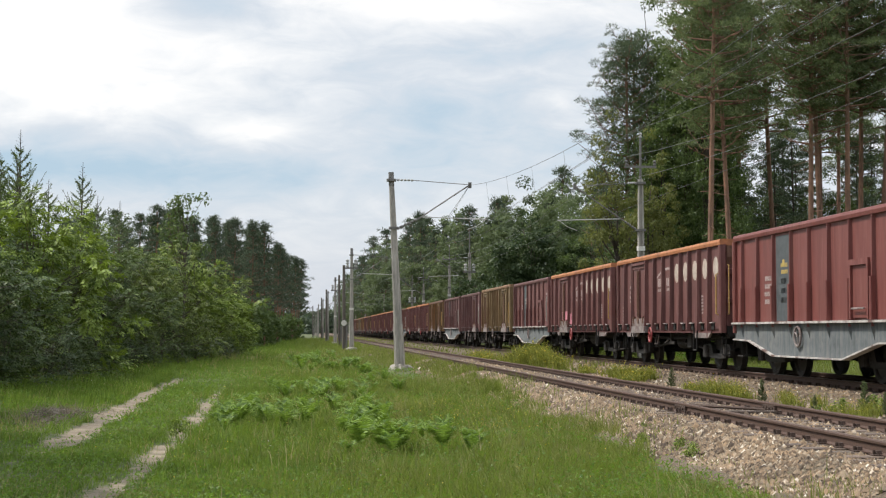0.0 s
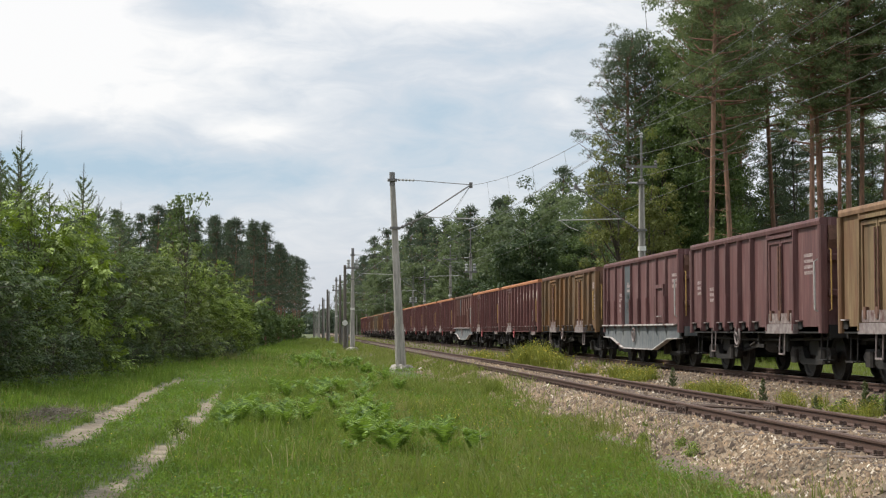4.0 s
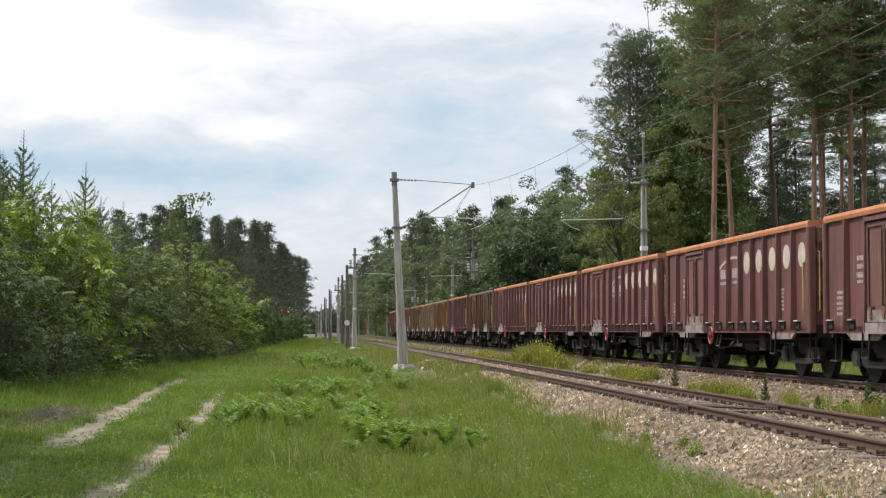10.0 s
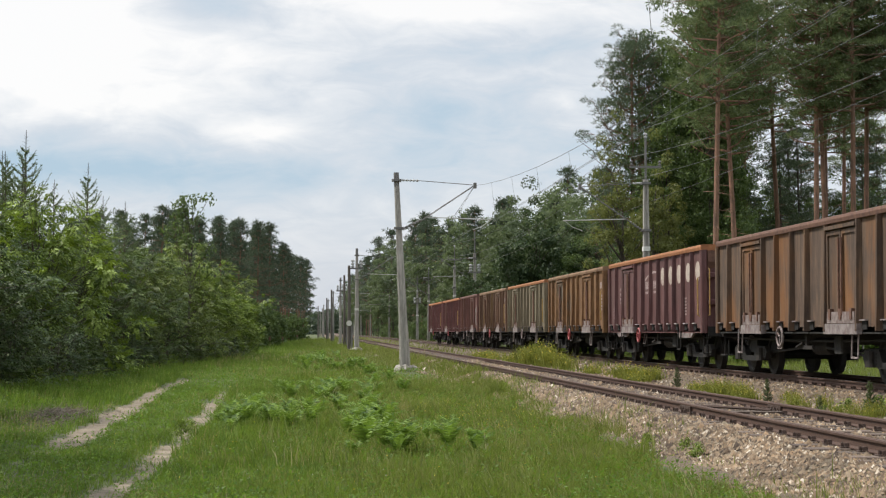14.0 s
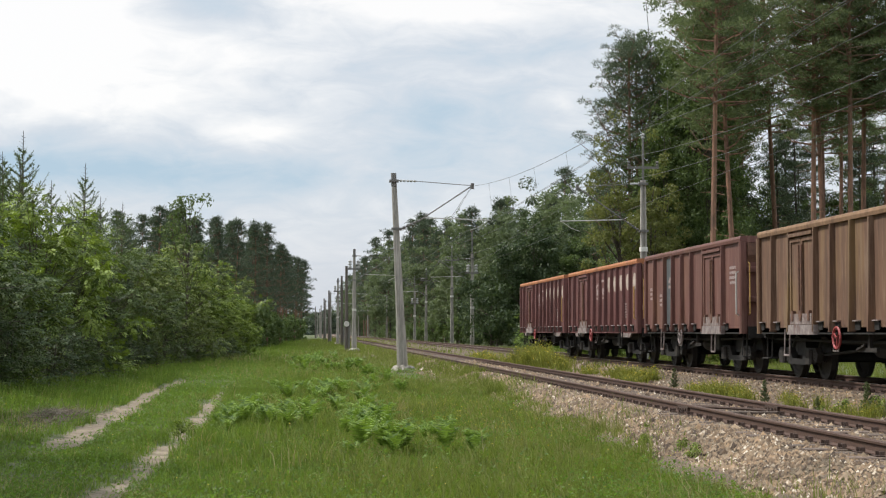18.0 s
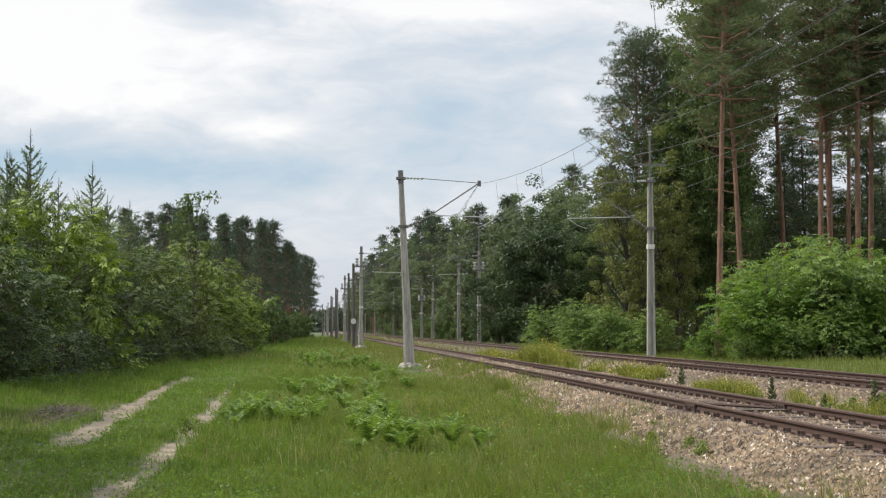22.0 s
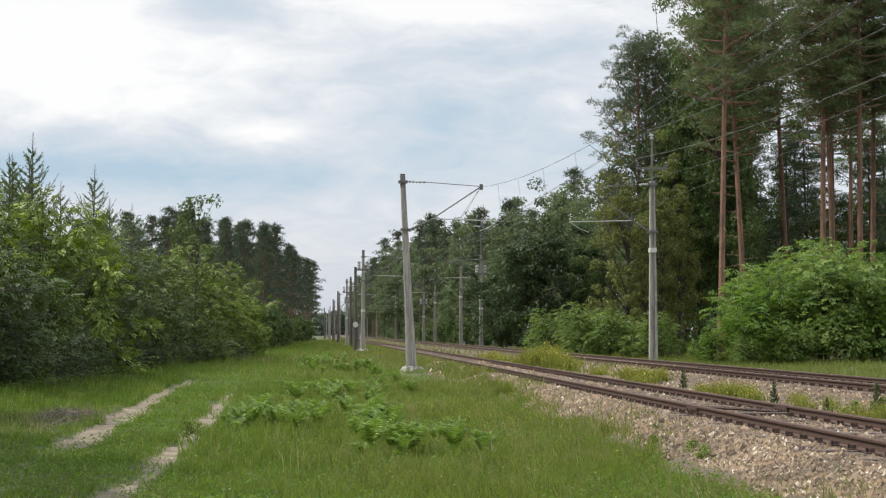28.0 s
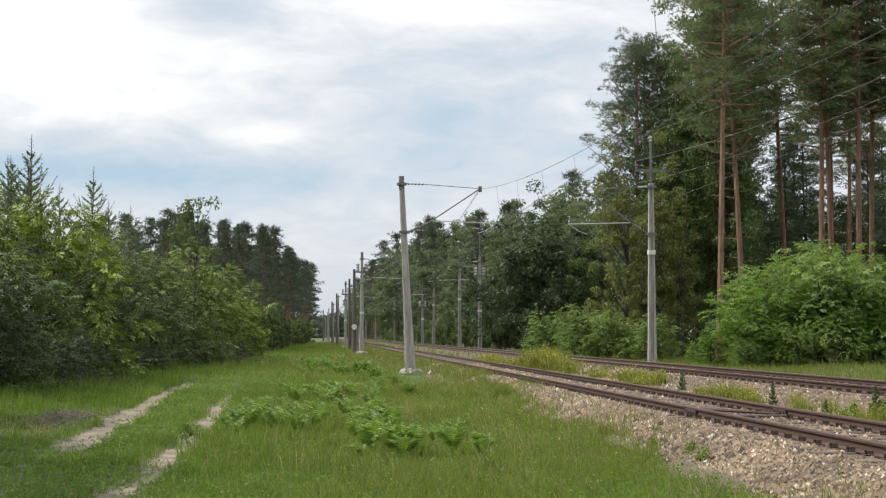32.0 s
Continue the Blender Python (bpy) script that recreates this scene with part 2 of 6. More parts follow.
M["khaki"] = surface("khaki", (0.108, 0.087, 0.053), (0.195, 0.160, 0.104), 4, 0.8, 0.2, stain=(0.125, 0.068, 0.034), stain_scale=1.2, stain_low=0.57, vary=0.08, stretch=STRETCH, scuff=(0.26, 0.215, 0.15))
M["olive_brown"] = surface("olive_brown", (0.046, 0.030, 0.022), (0.105, 0.064, 0.040), 4, 0.8, 0.2, stain=(0.150, 0.064, 0.020), stain_scale=0.9, stain_low=0.47, vary=0.22, stretch=(1.0, 1.0, 0.4), scuff=(0.17, 0.105, 0.06))
M["rust_orange"] = surface("rust_orange", (0.095, 0.046, 0.018), (0.205, 0.100, 0.038), 4, 0.85, 0.2, stain=(0.105, 0.082, 0.060), stain_scale=0.9, stain_low=0.55, vary=0.10, stretch=(1.0, 1.0, 0.6), scuff=(0.26, 0.150, 0.066))
M["rust_brown"] = surface("rust_brown", (0.082, 0.042, 0.026), (0.155, 0.082, 0.046), 4, 0.85, 0.2, stain=(0.17, 0.105, 0.045), stain_scale=1.0, stain_low=0.54, vary=0.08, stretch=STRETCH, scuff=(0.20, 0.135, 0.09))
M["tan_rim"] = surface("tan_rim", (0.15, 0.085, 0.045), (0.26, 0.155, 0.085), 7, 0.8, 0.2, stain=(0.10, 0.05, 0.03), stain_scale=1.5)
M["grey_frame"] = surface("grey_frame", (0.085, 0.098, 0.105), (0.155, 0.168, 0.172), 5, 0.8, 0.2, stain=(0.27, 0.265, 0.25), stain_scale=1.1, stain_low=0.6, scuff=(0.20, 0.20, 0.19))
M["slate_panel"] = surface("slate_panel", (0.045, 0.055, 0.06), (0.09, 0.10, 0.105), 5, 0.6, 0.1)
M["blue_panel"] = surface("blue_panel", (0.03, 0.07, 0.16), (0.06, 0.12, 0.24), 5, 0.6, 0.1)
M["yellow_paint"] = surface("yellow_paint", (0.30, 0.18, 0.05), (0.42, 0.27, 0.09), 12, 0.6, 0.1)
M["red_wheel"] = surface("red_wheel", (0.22, 0.03, 0.032), (0.34, 0.06, 0.058), 12, 0.5, 0.05)
M["pink_paint"] = surface("pink_paint", (0.42, 0.14, 0.18), (0.55, 0.22, 0.26), 8, 0.7, 0.05)
M["gold_paint"] = surface("gold_paint", (0.42, 0.30, 0.07), (0.55, 0.40, 0.12), 12, 0.6, 0.0)
M["bark_pine"] = surface("bark_pine", (0.075, 0.048, 0.036), (0.25, 0.130, 0.080), 4, 0.9, 0.9, stain=(0.080, 0.064, 0.054), stain_scale=0.45, stain_low=0.52, stretch=(1, 1, 0.3), depth=0.06, vary=0.25)
M["bark_dark"] = surface("bark_dark", (0.035, 0.028, 0.022), (0.10, 0.08, 0.062), 6, 0.9, 0.6, stretch=(1, 1, 0.3), depth=0.05)
M["needle"] = leafy("needle", (0.032, 0.054, 0.031), (0.205, 0.242, 0.112), (0.16, 0.20, 0.07), 0.38)
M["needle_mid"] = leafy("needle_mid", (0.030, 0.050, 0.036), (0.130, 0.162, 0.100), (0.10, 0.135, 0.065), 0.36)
# far needles paled and greyed: aerial haze put into the colour
M["needle_hazy"] = leafy("needle_hazy", (0.034, 0.052, 0.040), (0.098, 0.122, 0.078), (0.075, 0.105, 0.05), 0.32)
M["larch"] = leafy("larch", (0.055, 0.088, 0.044), (0.182, 0.232, 0.118), (0.15, 0.20, 0.075), 0.36)
# leaf and leaf_olive: lit sprays and dark gaps put into a wide tone range
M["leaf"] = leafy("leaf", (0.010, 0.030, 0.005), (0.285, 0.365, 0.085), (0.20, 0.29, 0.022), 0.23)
M["leaf_dark"] = leafy("leaf_dark", (0.024, 0.048, 0.016), (0.150, 0.200, 0.074), (0.12, 0.175, 0.038), 0.36)
# distant tree line: aerial haze put into the paler leaf colours
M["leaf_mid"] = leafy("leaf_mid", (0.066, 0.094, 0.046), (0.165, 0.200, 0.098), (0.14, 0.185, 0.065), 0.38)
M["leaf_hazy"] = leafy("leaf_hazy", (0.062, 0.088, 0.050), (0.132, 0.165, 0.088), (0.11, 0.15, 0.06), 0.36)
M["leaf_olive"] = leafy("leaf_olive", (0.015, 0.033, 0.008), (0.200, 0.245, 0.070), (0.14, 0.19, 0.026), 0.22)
# darker copy of leaf, with shade put into the colour
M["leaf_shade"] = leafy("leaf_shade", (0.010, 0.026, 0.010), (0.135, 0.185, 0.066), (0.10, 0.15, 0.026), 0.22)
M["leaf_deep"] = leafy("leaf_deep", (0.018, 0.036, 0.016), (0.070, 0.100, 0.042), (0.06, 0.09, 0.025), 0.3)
M["leaf_fresh"] = leafy("leaf_fresh", (0.036, 0.080, 0.016), (0.225, 0.310, 0.090), (0.20, 0.29, 0.05), 0.42)
M["leaf_bright"] = leafy("leaf_bright", (0.045, 0.105, 0.014), (0.155, 0.235, 0.040), (0.17, 0.29, 0.03), 0.42)
M["leaf_yellow"] = leafy("leaf_yellow", (0.085, 0.10, 0.028), (0.20, 0.21, 0.07), (0.20, 0.22, 0.05), 0.4)
M["grass"] = leafy("grass", (0.042, 0.094, 0.012), (0.192, 0.266, 0.052), (0.150, 0.228, 0.028), 0.38, patch=(0.220, 0.205, 0.070))
M["grass_dry"] = leafy("grass_dry", (0.22, 0.20, 0.085), (0.40, 0.345, 0.18), (0.3, 0.27, 0.10), 0.35)
M["fern"] = leafy("fern", (0.028, 0.070, 0.012), (0.210, 0.305, 0.060), (0.165, 0.265, 0.030), 0.36)
M["weed"] = leafy("weed", (0.085, 0.118, 0.026), (0.295, 0.305, 0.070), (0.24, 0.26, 0.04), 0.38)
M["flower_yellow"] = leafy("flower_yellow", (0.42, 0.33, 0.04), (0.62, 0.49, 0.08), (0.38, 0.30, 0.03), 0.3)
M["flower_white"] = leafy("flower_white", (0.5, 0.5, 0.45), (0.7, 0.7, 0.62), (0.3, 0.3, 0.25), 0.3)


def ground_material():
    m = bpy.data.materials.new("meadow_soil")
    m.use_nodes = True
    node, link = nodes_of(m.node_tree)
    out = node("ShaderNodeOutputMaterial")
    bsdf = node("ShaderNodeBsdfPrincipled", i_Roughness=0.95)
    tc = node("ShaderNodeTexCoord")
    big = node("ShaderNodeTexNoise", i_Scale=0.25, i_Detail=5.0, i_Roughness=0.6)
    fine = node("ShaderNodeTexNoise", i_Scale=5.0, i_Detail=6.0, i_Roughness=0.7)
    for n in (big, fine):
        link(tc.outputs["Object"], n.inputs["Vector"])
    g = node("ShaderNodeMixRGB")
    g.inputs[1].default_value, g.inputs[2].default_value = (0.034, 0.050, 0.014, 1), (0.085, 0.100, 0.030, 1)
    r = node("ShaderNodeMapRange", i_1=0.3, i_2=0.7)
    link(fine.outputs[0], r.inputs[0])
    link(r.outputs[0], g.inputs[0])
    dry = node("ShaderNodeMixRGB")
    dry.inputs[2].default_value = (0.115, 0.095, 0.045, 1)
    r2 = node("ShaderNodeMapRange", i_1=0.55, i_2=0.75, i_4=0.7)
    link(big.outputs[0], r2.inputs[0])
    link(r2.outputs[0], dry.inputs[0])
    link(g.outputs[0], dry.inputs[1])
    # bare sand in the wheel ruts, carried by the mesh as an attribute
    at = node("ShaderNodeAttribute", attribute_name="bare")
    add = node("ShaderNodeMath", operation="ADD")
    sub = node("ShaderNodeMath", operation="MULTIPLY_ADD", i_1=1.7, i_2=-0.85)
    link(fine.outputs[0], sub.inputs[0])
    link(at.outputs["Fac"], add.inputs[0])
    link(sub.outputs[0], add.inputs[1])
    r3 = node("ShaderNodeMapRange", i_1=0.35, i_2=0.7)
    link(add.outputs[0], r3.inputs[0])
    sand = node("ShaderNodeMixRGB")
    sand.inputs[1].default_value, sand.inputs[2].default_value = (0.075, 0.056, 0.036, 1), (0.285, 0.232, 0.165, 1)
    mid = node("ShaderNodeTexNoise", i_Scale=1.3, i_Detail=4.0, i_Roughness=0.7)
    link(tc.outputs["Object"], mid.inputs["Vector"])
    both = node("ShaderNodeMath", operation="MULTIPLY_ADD", i_1=1.6, i_2=-0.8)
    link(mid.outputs[0], both.inputs[0])
    tot = node("ShaderNodeMath", operation="ADD", use_clamp=True)
    link(both.outputs[0], tot.inputs[0])
    link(fine.outputs[0], tot.inputs[1])
    link(tot.outputs[0], sand.inputs[0])
    fin = node("ShaderNodeMixRGB")
    link(r3.outputs[0], fin.inputs[0])
    link(dry.outputs[0], fin.inputs[1])
    link(sand.outputs[0], fin.inputs[2])
    link(fin.outputs[0], bsdf.inputs["Base Color"])
    b = node("ShaderNodeBump", i_Strength=0.7, i_Distance=0.06)
    link(fine.outputs[0], b.inputs["Height"])
    link(b.outputs[0], bsdf.inputs["Normal"])
    link(bsdf.outputs[0], out.inputs[0])
    return m


M["ground"] = ground_material()


# ---- mesh tools ----
class Shape:
    """Gathers vertices and faces, then becomes one mesh."""

    def __init__(self):
        self.v, self.f = [], []

    def add(self, verts, faces):
        n = len(self.v)
        self.v.extend(tuple(p) for p in verts)
        self.f.extend(tuple(i + n for i in f) for f in faces)
        return self

    def box(self, x0, x1, y0, y1, z0, z1, c=0.0):
        """A box; c chamfers its upright or long edges so that they catch light."""
        if c <= 0:
            v = [(x, y, z) for z in (z0, z1) for x, y in ((x0, y0), (x1, y0), (x1, y1), (x0, y1))]
            return self.add(v, [(3, 2, 1, 0), (4, 5, 6, 7), (0, 1, 5, 4), (1, 2, 6, 5), (2, 3, 7, 6), (3, 0, 4, 7)])
        ring = [(x0 + c, y0), (x1 - c, y0), (x1, y0 + c), (x1, y1 - c), (x1 - c, y1), (x0 + c, y1), (x0, y1 - c), (x0, y0 + c)]
        return self.prism(ring, z0, z1)

    def prism(self, ring, z0, z1):
        n = len(ring)
        v = [(x, y, z0) for x, y in ring] + [(x, y, z1) for x, y in ring]
        f = [tuple(range(n - 1, -1, -1)), tuple(range(n, 2 * n))]
        f += [(i, (i + 1) % n, n + (i + 1) % n, n + i) for i in range(n)]
        return self.add(v, f)

    def sweep(self, ring, y0, y1):
        """A profile (x, z) drawn along y."""
        n = len(ring)
        v = [(x, y0, z) for x, z in ring] + [(x, y1, z) for x, z in ring]
        f = [tuple(range(n)), tuple(range(2 * n - 1, n - 1, -1))]
        f += [((i + 1) % n, i, n + i, n + (i + 1) % n) for i in range(n)]
        return self.add(v, f)

    def slab(self, ring, x0, x1):
        """A profile (y, z) drawn along x."""
        n = len(ring)
        v = [(x0, y, z) for y, z in ring] + [(x1, y, z) for y, z in ring]
        f = [tuple(range(n - 1, -1, -1)), tuple(range(n, 2 * n))]
        f += [(i, (i + 1) % n, n + (i + 1) % n, n + i) for i in range(n)]
        return self.add(v, f)

    def tube(self, points, radii, sides=6):
        pts = [Vector(p) for p in points]
        if isinstance(radii, (int, float)):
            radii = [radii] * len(pts)
        v, f = [], []
        for i, p in enumerate(pts):
            d = (pts[min(i + 1, len(pts) - 1)] - pts[max(i - 1, 0)]).normalized()
            s = d.cross(Vector((0, 0, 1)) if abs(d.z) < 0.9 else Vector((1, 0, 0))).normalized()
            u = s.cross(d)
            for k in range(sides):
                w = 2 * math.pi * k / sides
                v.append(p + radii[i] * (math.cos(w) * s + math.sin(w) * u))
        for i in range(len(pts) - 1):
            for k in range(sides):
                a, b = i * sides + k, i * sides + (k + 1) % sides
                f.append((a, b, b + sides, a + sides))
        f.append(tuple(range(sides - 1, -1, -1)))
        f.append(tuple(range((len(pts) - 1) * sides, len(pts) * sides)))
        return self.add(v, f)

    def disc(self, x0, x1, y, z, r, sides=20, r1=None):
        """A wheel-like drum with its axle along x."""
        r1 = r if r1 is None else r1
        v = [(x0, y + r * math.cos(2 * math.pi * k / sides), z + r * math.sin(2 * math.pi * k / sides)) for k in range(sides)]
        v += [(x1, y + r1 * math.cos(2 * math.pi * k / sides), z + r1 * math.sin(2 * math.pi * k / sides)) for k in range(sides)]
        f = [tuple(range(sides - 1, -1, -1)), tuple(range(sides, 2 * sides))]
        f += [(k, (k + 1) % sides, sides + (k + 1) % sides, sides + k) for k in range(sides)]
        return self.add(v, f)

    def mesh(self, name, mat, smooth=False):
        me = bpy.data.meshes.new(name)
        me.from_pydata(self.v, [], self.f)
        if mat:
            me.materials.append(mat)
        bm = bmesh.new()
        bm.from_mesh(me)
        bmesh.ops.recalc_face_normals(bm, faces=bm.faces)
        bm.to_mesh(me)
        bm.free()
        if smooth:
            me.shade_smooth()
        return me


def part(name, shape, material, parent, label="", smooth=False):
    data = shape.mesh(name, material, smooth) if isinstance(shape, Shape) else shape
    ob = new(name, data)
    ob.parent = parent
    if label:
        tagged(ob, label)
    return ob


def root(name, m=None):
    ob = new(name)
    ob.empty_display_size = 0.2
    if m is not None:
        ob.matrix_basis = m
    return ob


def tris_mesh(name, verts, tris, mat):
    """A mesh from number arrays: verts (n, 3), tris (m, 3)."""
    me = bpy.data.meshes.new(name)
    me.vertices.add(len(verts))
    me.vertices.foreach_set("co", np.asarray(verts, dtype=np.float32).ravel())
    t = np.asarray(tris, dtype=np.int32)
    me.loops.add(t.size)
    me.loops.foreach_set("vertex_index", t.ravel())
    me.polygons.add(len(t))
    me.polygons.foreach_set("loop_start", np.arange(0, t.size, t.shape[1], dtype=np.int32))
    me.update(calc_edges=True)
    me.materials.append(mat)
    return me


# ---- the plan: x to the right of the camera's line, y along the track ----
NEAR_TRACK, FAR_TRACK = 7.05, 11.63
NEAR_RAIL_Z, FAR_RAIL_Z = 0.45, 0.65
rng = np.random.default_rng(11)


def step(x, a, b):
    t = np.clip((np.asarray(x, float) - a) / (b - a), 0, 1)
    return t * t * (3 - 2 * t)


def wave(x, y, s=1.0):
    """A cheap smooth unevenness between -1 and 1."""
    x, y = np.asarray(x, float) * s, np.asarray(y, float) * s
    return (np.sin(1.3 * x + 0.7 * y) + np.sin(0.9 * y - 1.9 * x + 1.0) + np.sin(2.3 * x + 1.7 * y + 2.0) * 0.6) / 2.6


def ground_z(x, y):
    z = 0.16 * step(x, 4.6, 5.8) + 0.2 * step(x, 8.8, 10.2) - 0.12 * step(x, 13.4, 15.0) + 0.15 * step(x, 17, 24)
    z = z + 0.22 * step(-np.asarray(x, float), 5.2, 8.0) - 0.05
    return z + 0.035 * wave(x, y, 0.8) * (1 - step(x, 4.0, 5.0) * (1 - step(x, 15, 17))) - 0.05 * rut(x, y)


def rut(x, y):
    """How bare the two wheel ruts of the field road are."""
    x, y = np.asarray(x, float), np.asarray(y, float)
    left = np.interp(y, (18, 25, 32, 38, 46, 60), (-3.50, -3.68, -3.76, -4.00, -4.18, -4.25)) + 0.05 * np.sin(y * 1.7)
    right = np.interp(y, (14, 20, 27, 33, 39, 48), (-2.08, -1.98, -2.00, -2.08, -2.22, -2.30)) + 0.04 * np.sin(y * 1.3 + 1)
    a = np.exp(-(np.abs(x - left) / (0.29 + 0.06 * np.sin(y * 0.8))) ** 2.6) * (1 - step(y, 50, 64)) * (0.30 + 0.70 * step(y, 22, 25.5))
    b = np.exp(-(np.abs(x - right) / (0.25 + 0.04 * np.sin(y * 1.9))) ** 2.4) * (1 - step(y, 40, 54)) * (0.74 + 0.12 * np.sin(y * 0.9) + 0.1 * np.sin(y * 2.7))
    heap = 0.62 * np.exp(-((x + 4.7) / 0.75) ** 2 - ((y - 31.0) / 5.5) ** 2)
    return np.clip(a + b + heap, 0, 1)


def make_ground():
    xs = np.concatenate([[-4500, -2000, -900, -400, -200, -100, -60, -40, -28, -20, -15, -12], np.arange(-10, 6.01, 0.11), [6.6, 7.4, 8.2, 9, 9.6, 10.2, 11, 12, 13, 13.6, 14.2, 15, 16.5, 18, 20, 24, 30, 40, 60, 100, 200, 400, 900, 2000, 4500]])
    ys = np.concatenate([[-4500, -1500, -500, -200, -80, -30, 0, 8], np.arange(12, 62, 0.4), np.arange(63, 140, 2.0), [145, 155, 170, 190, 220, 260, 320, 400, 520, 700, 1000, 1500, 2500, 4500]])
    gx, gy = np.meshgrid(xs, ys)
    verts = np.stack([gx.ravel(), gy.ravel(), ground_z(gx, gy).ravel()], 1)
    nx = len(xs)
    i = np.arange(nx - 1)[None, :] + np.arange(len(ys) - 1)[:, None] * nx
    quads = np.stack([i, i + 1, i + 1 + nx, i + nx], -1).reshape(-1, 4)
    me = tris_mesh("ground", verts, quads, M["ground"])
    at = me.attributes.new("bare", "FLOAT", "POINT")
    at.data.foreach_set("value", rut(gx, gy).ravel().astype(np.float32))
    me.shade_smooth()
    tagged(new("ground", me), "grassy meadow ground with sandy wheel ruts", "ground", kind="structure")


make_ground()


def ballast_top(x, y):
    x = np.asarray(x, float)
    z = -0.25 + 0.29 * step(x, 4.45, 4.75) + 0.235 * step(x, 4.75, 5.75) + 0.205 * step(x, 9.2, 10.3)
    z = z - 0.6 * step(x, 13.2, 14.6)
    return z + 0.022 * wave(x, y, 3.1) + 0.012 * wave(x, y, 8.7)


def make_ballast():
    xs = np.concatenate([np.arange(4.4, 5.9, 0.12), np.arange(6, 9.1, 0.35), np.arange(9.2, 10.6, 0.2), np.arange(11, 14.8, 0.3)])
    ys = np.concatenate([[-560.0], np.arange(-60, 10, 5.0), np.arange(10, 60, 0.3), np.arange(60, 120, 1.5), np.arange(120, 400, 10.0), np.arange(400, 1001, 60.0)])
    gx, gy = np.meshgrid(xs, ys)
    z = ballast_top(gx, gy)
    edge = 0.28 * wave(gy * 0.5, gy * 0.9, 1.0) * (gx < 4.8)
    verts = np.stack([(gx + edge).ravel(), gy.ravel(), z.ravel()], 1)
    nx = len(xs)
    i = np.arange(nx - 1)[None, :] + np.arange(len(ys) - 1)[:, None] * nx
    quads = np.stack([i, i + 1, i + 1 + nx, i + nx], -1).reshape(-1, 4)
    me = tris_mesh("ballast", verts, quads, M["ballast"])
    me.shade_smooth()
    return tagged(new("ballast", me), "bed of beige crushed stone ballast under the tracks", "ballast", kind="structure")


make_ballast()


def make_stones():
    """Loose stones on the shoulder of the near track and between the rails."""
    n = 82000
    y = 14 + 58 * rng.random(n) ** 1.6
    x = np.where(rng.random(n) < 0.62, rng.uniform(4.5, 6.1, n), rng.uniform(6.1, 10.6, n))
    keep = (np.abs(x - NEAR_TRACK + 0.75) > 0.09) & (np.abs(x - NEAR_TRACK - 0.75) > 0.09)
    keep &= rng.random(n) < 0.35 + 0.65 * (wave(x, y, 0.9) > -0.45)
    x, y = x[keep], y[keep]
    n = len(x)
    z = np.maximum(ballast_top(x, y), ground_z(x, y))
    size = rng.uniform(0.012, 0.032, n) * (1 + y / 75)
    size[rng.random(n) < 0.02] *= 2.0
    base = np.array([(1, 0, -0.3), (0, 1, -0.3), (-1, 0, -0.3), (0, -1, -0.3), (0.2, 0.1, 0.75)], float)
    rot = rng.uniform(0, 6.283, n)
    v = base[None] * rng.uniform(0.55, 1.25, (n, 5, 3))
    c, s = np.cos(rot)[:, None], np.sin(rot)[:, None]
    v = np.stack([v[..., 0] * c - v[..., 1] * s, v[..., 0] * s + v[..., 1] * c, v[..., 2]], -1) * size[:, None, None]
    v += np.stack([x, y, z + size * 0.35], 1)[:, None]
    f = np.array([(0, 1, 4), (1, 2, 4), (2, 3, 4), (3, 0, 4)])
    tris = (f[None] + 5 * np.arange(n)[:, None, None]).reshape(-1, 3)
    tagged(new("ballast_stones", tris_mesh("ballast_stones", v.reshape(-1, 3), tris, M["stone"])),
           "loose beige and grey crushed stones on the track shoulder", "gravel", kind="stuff")




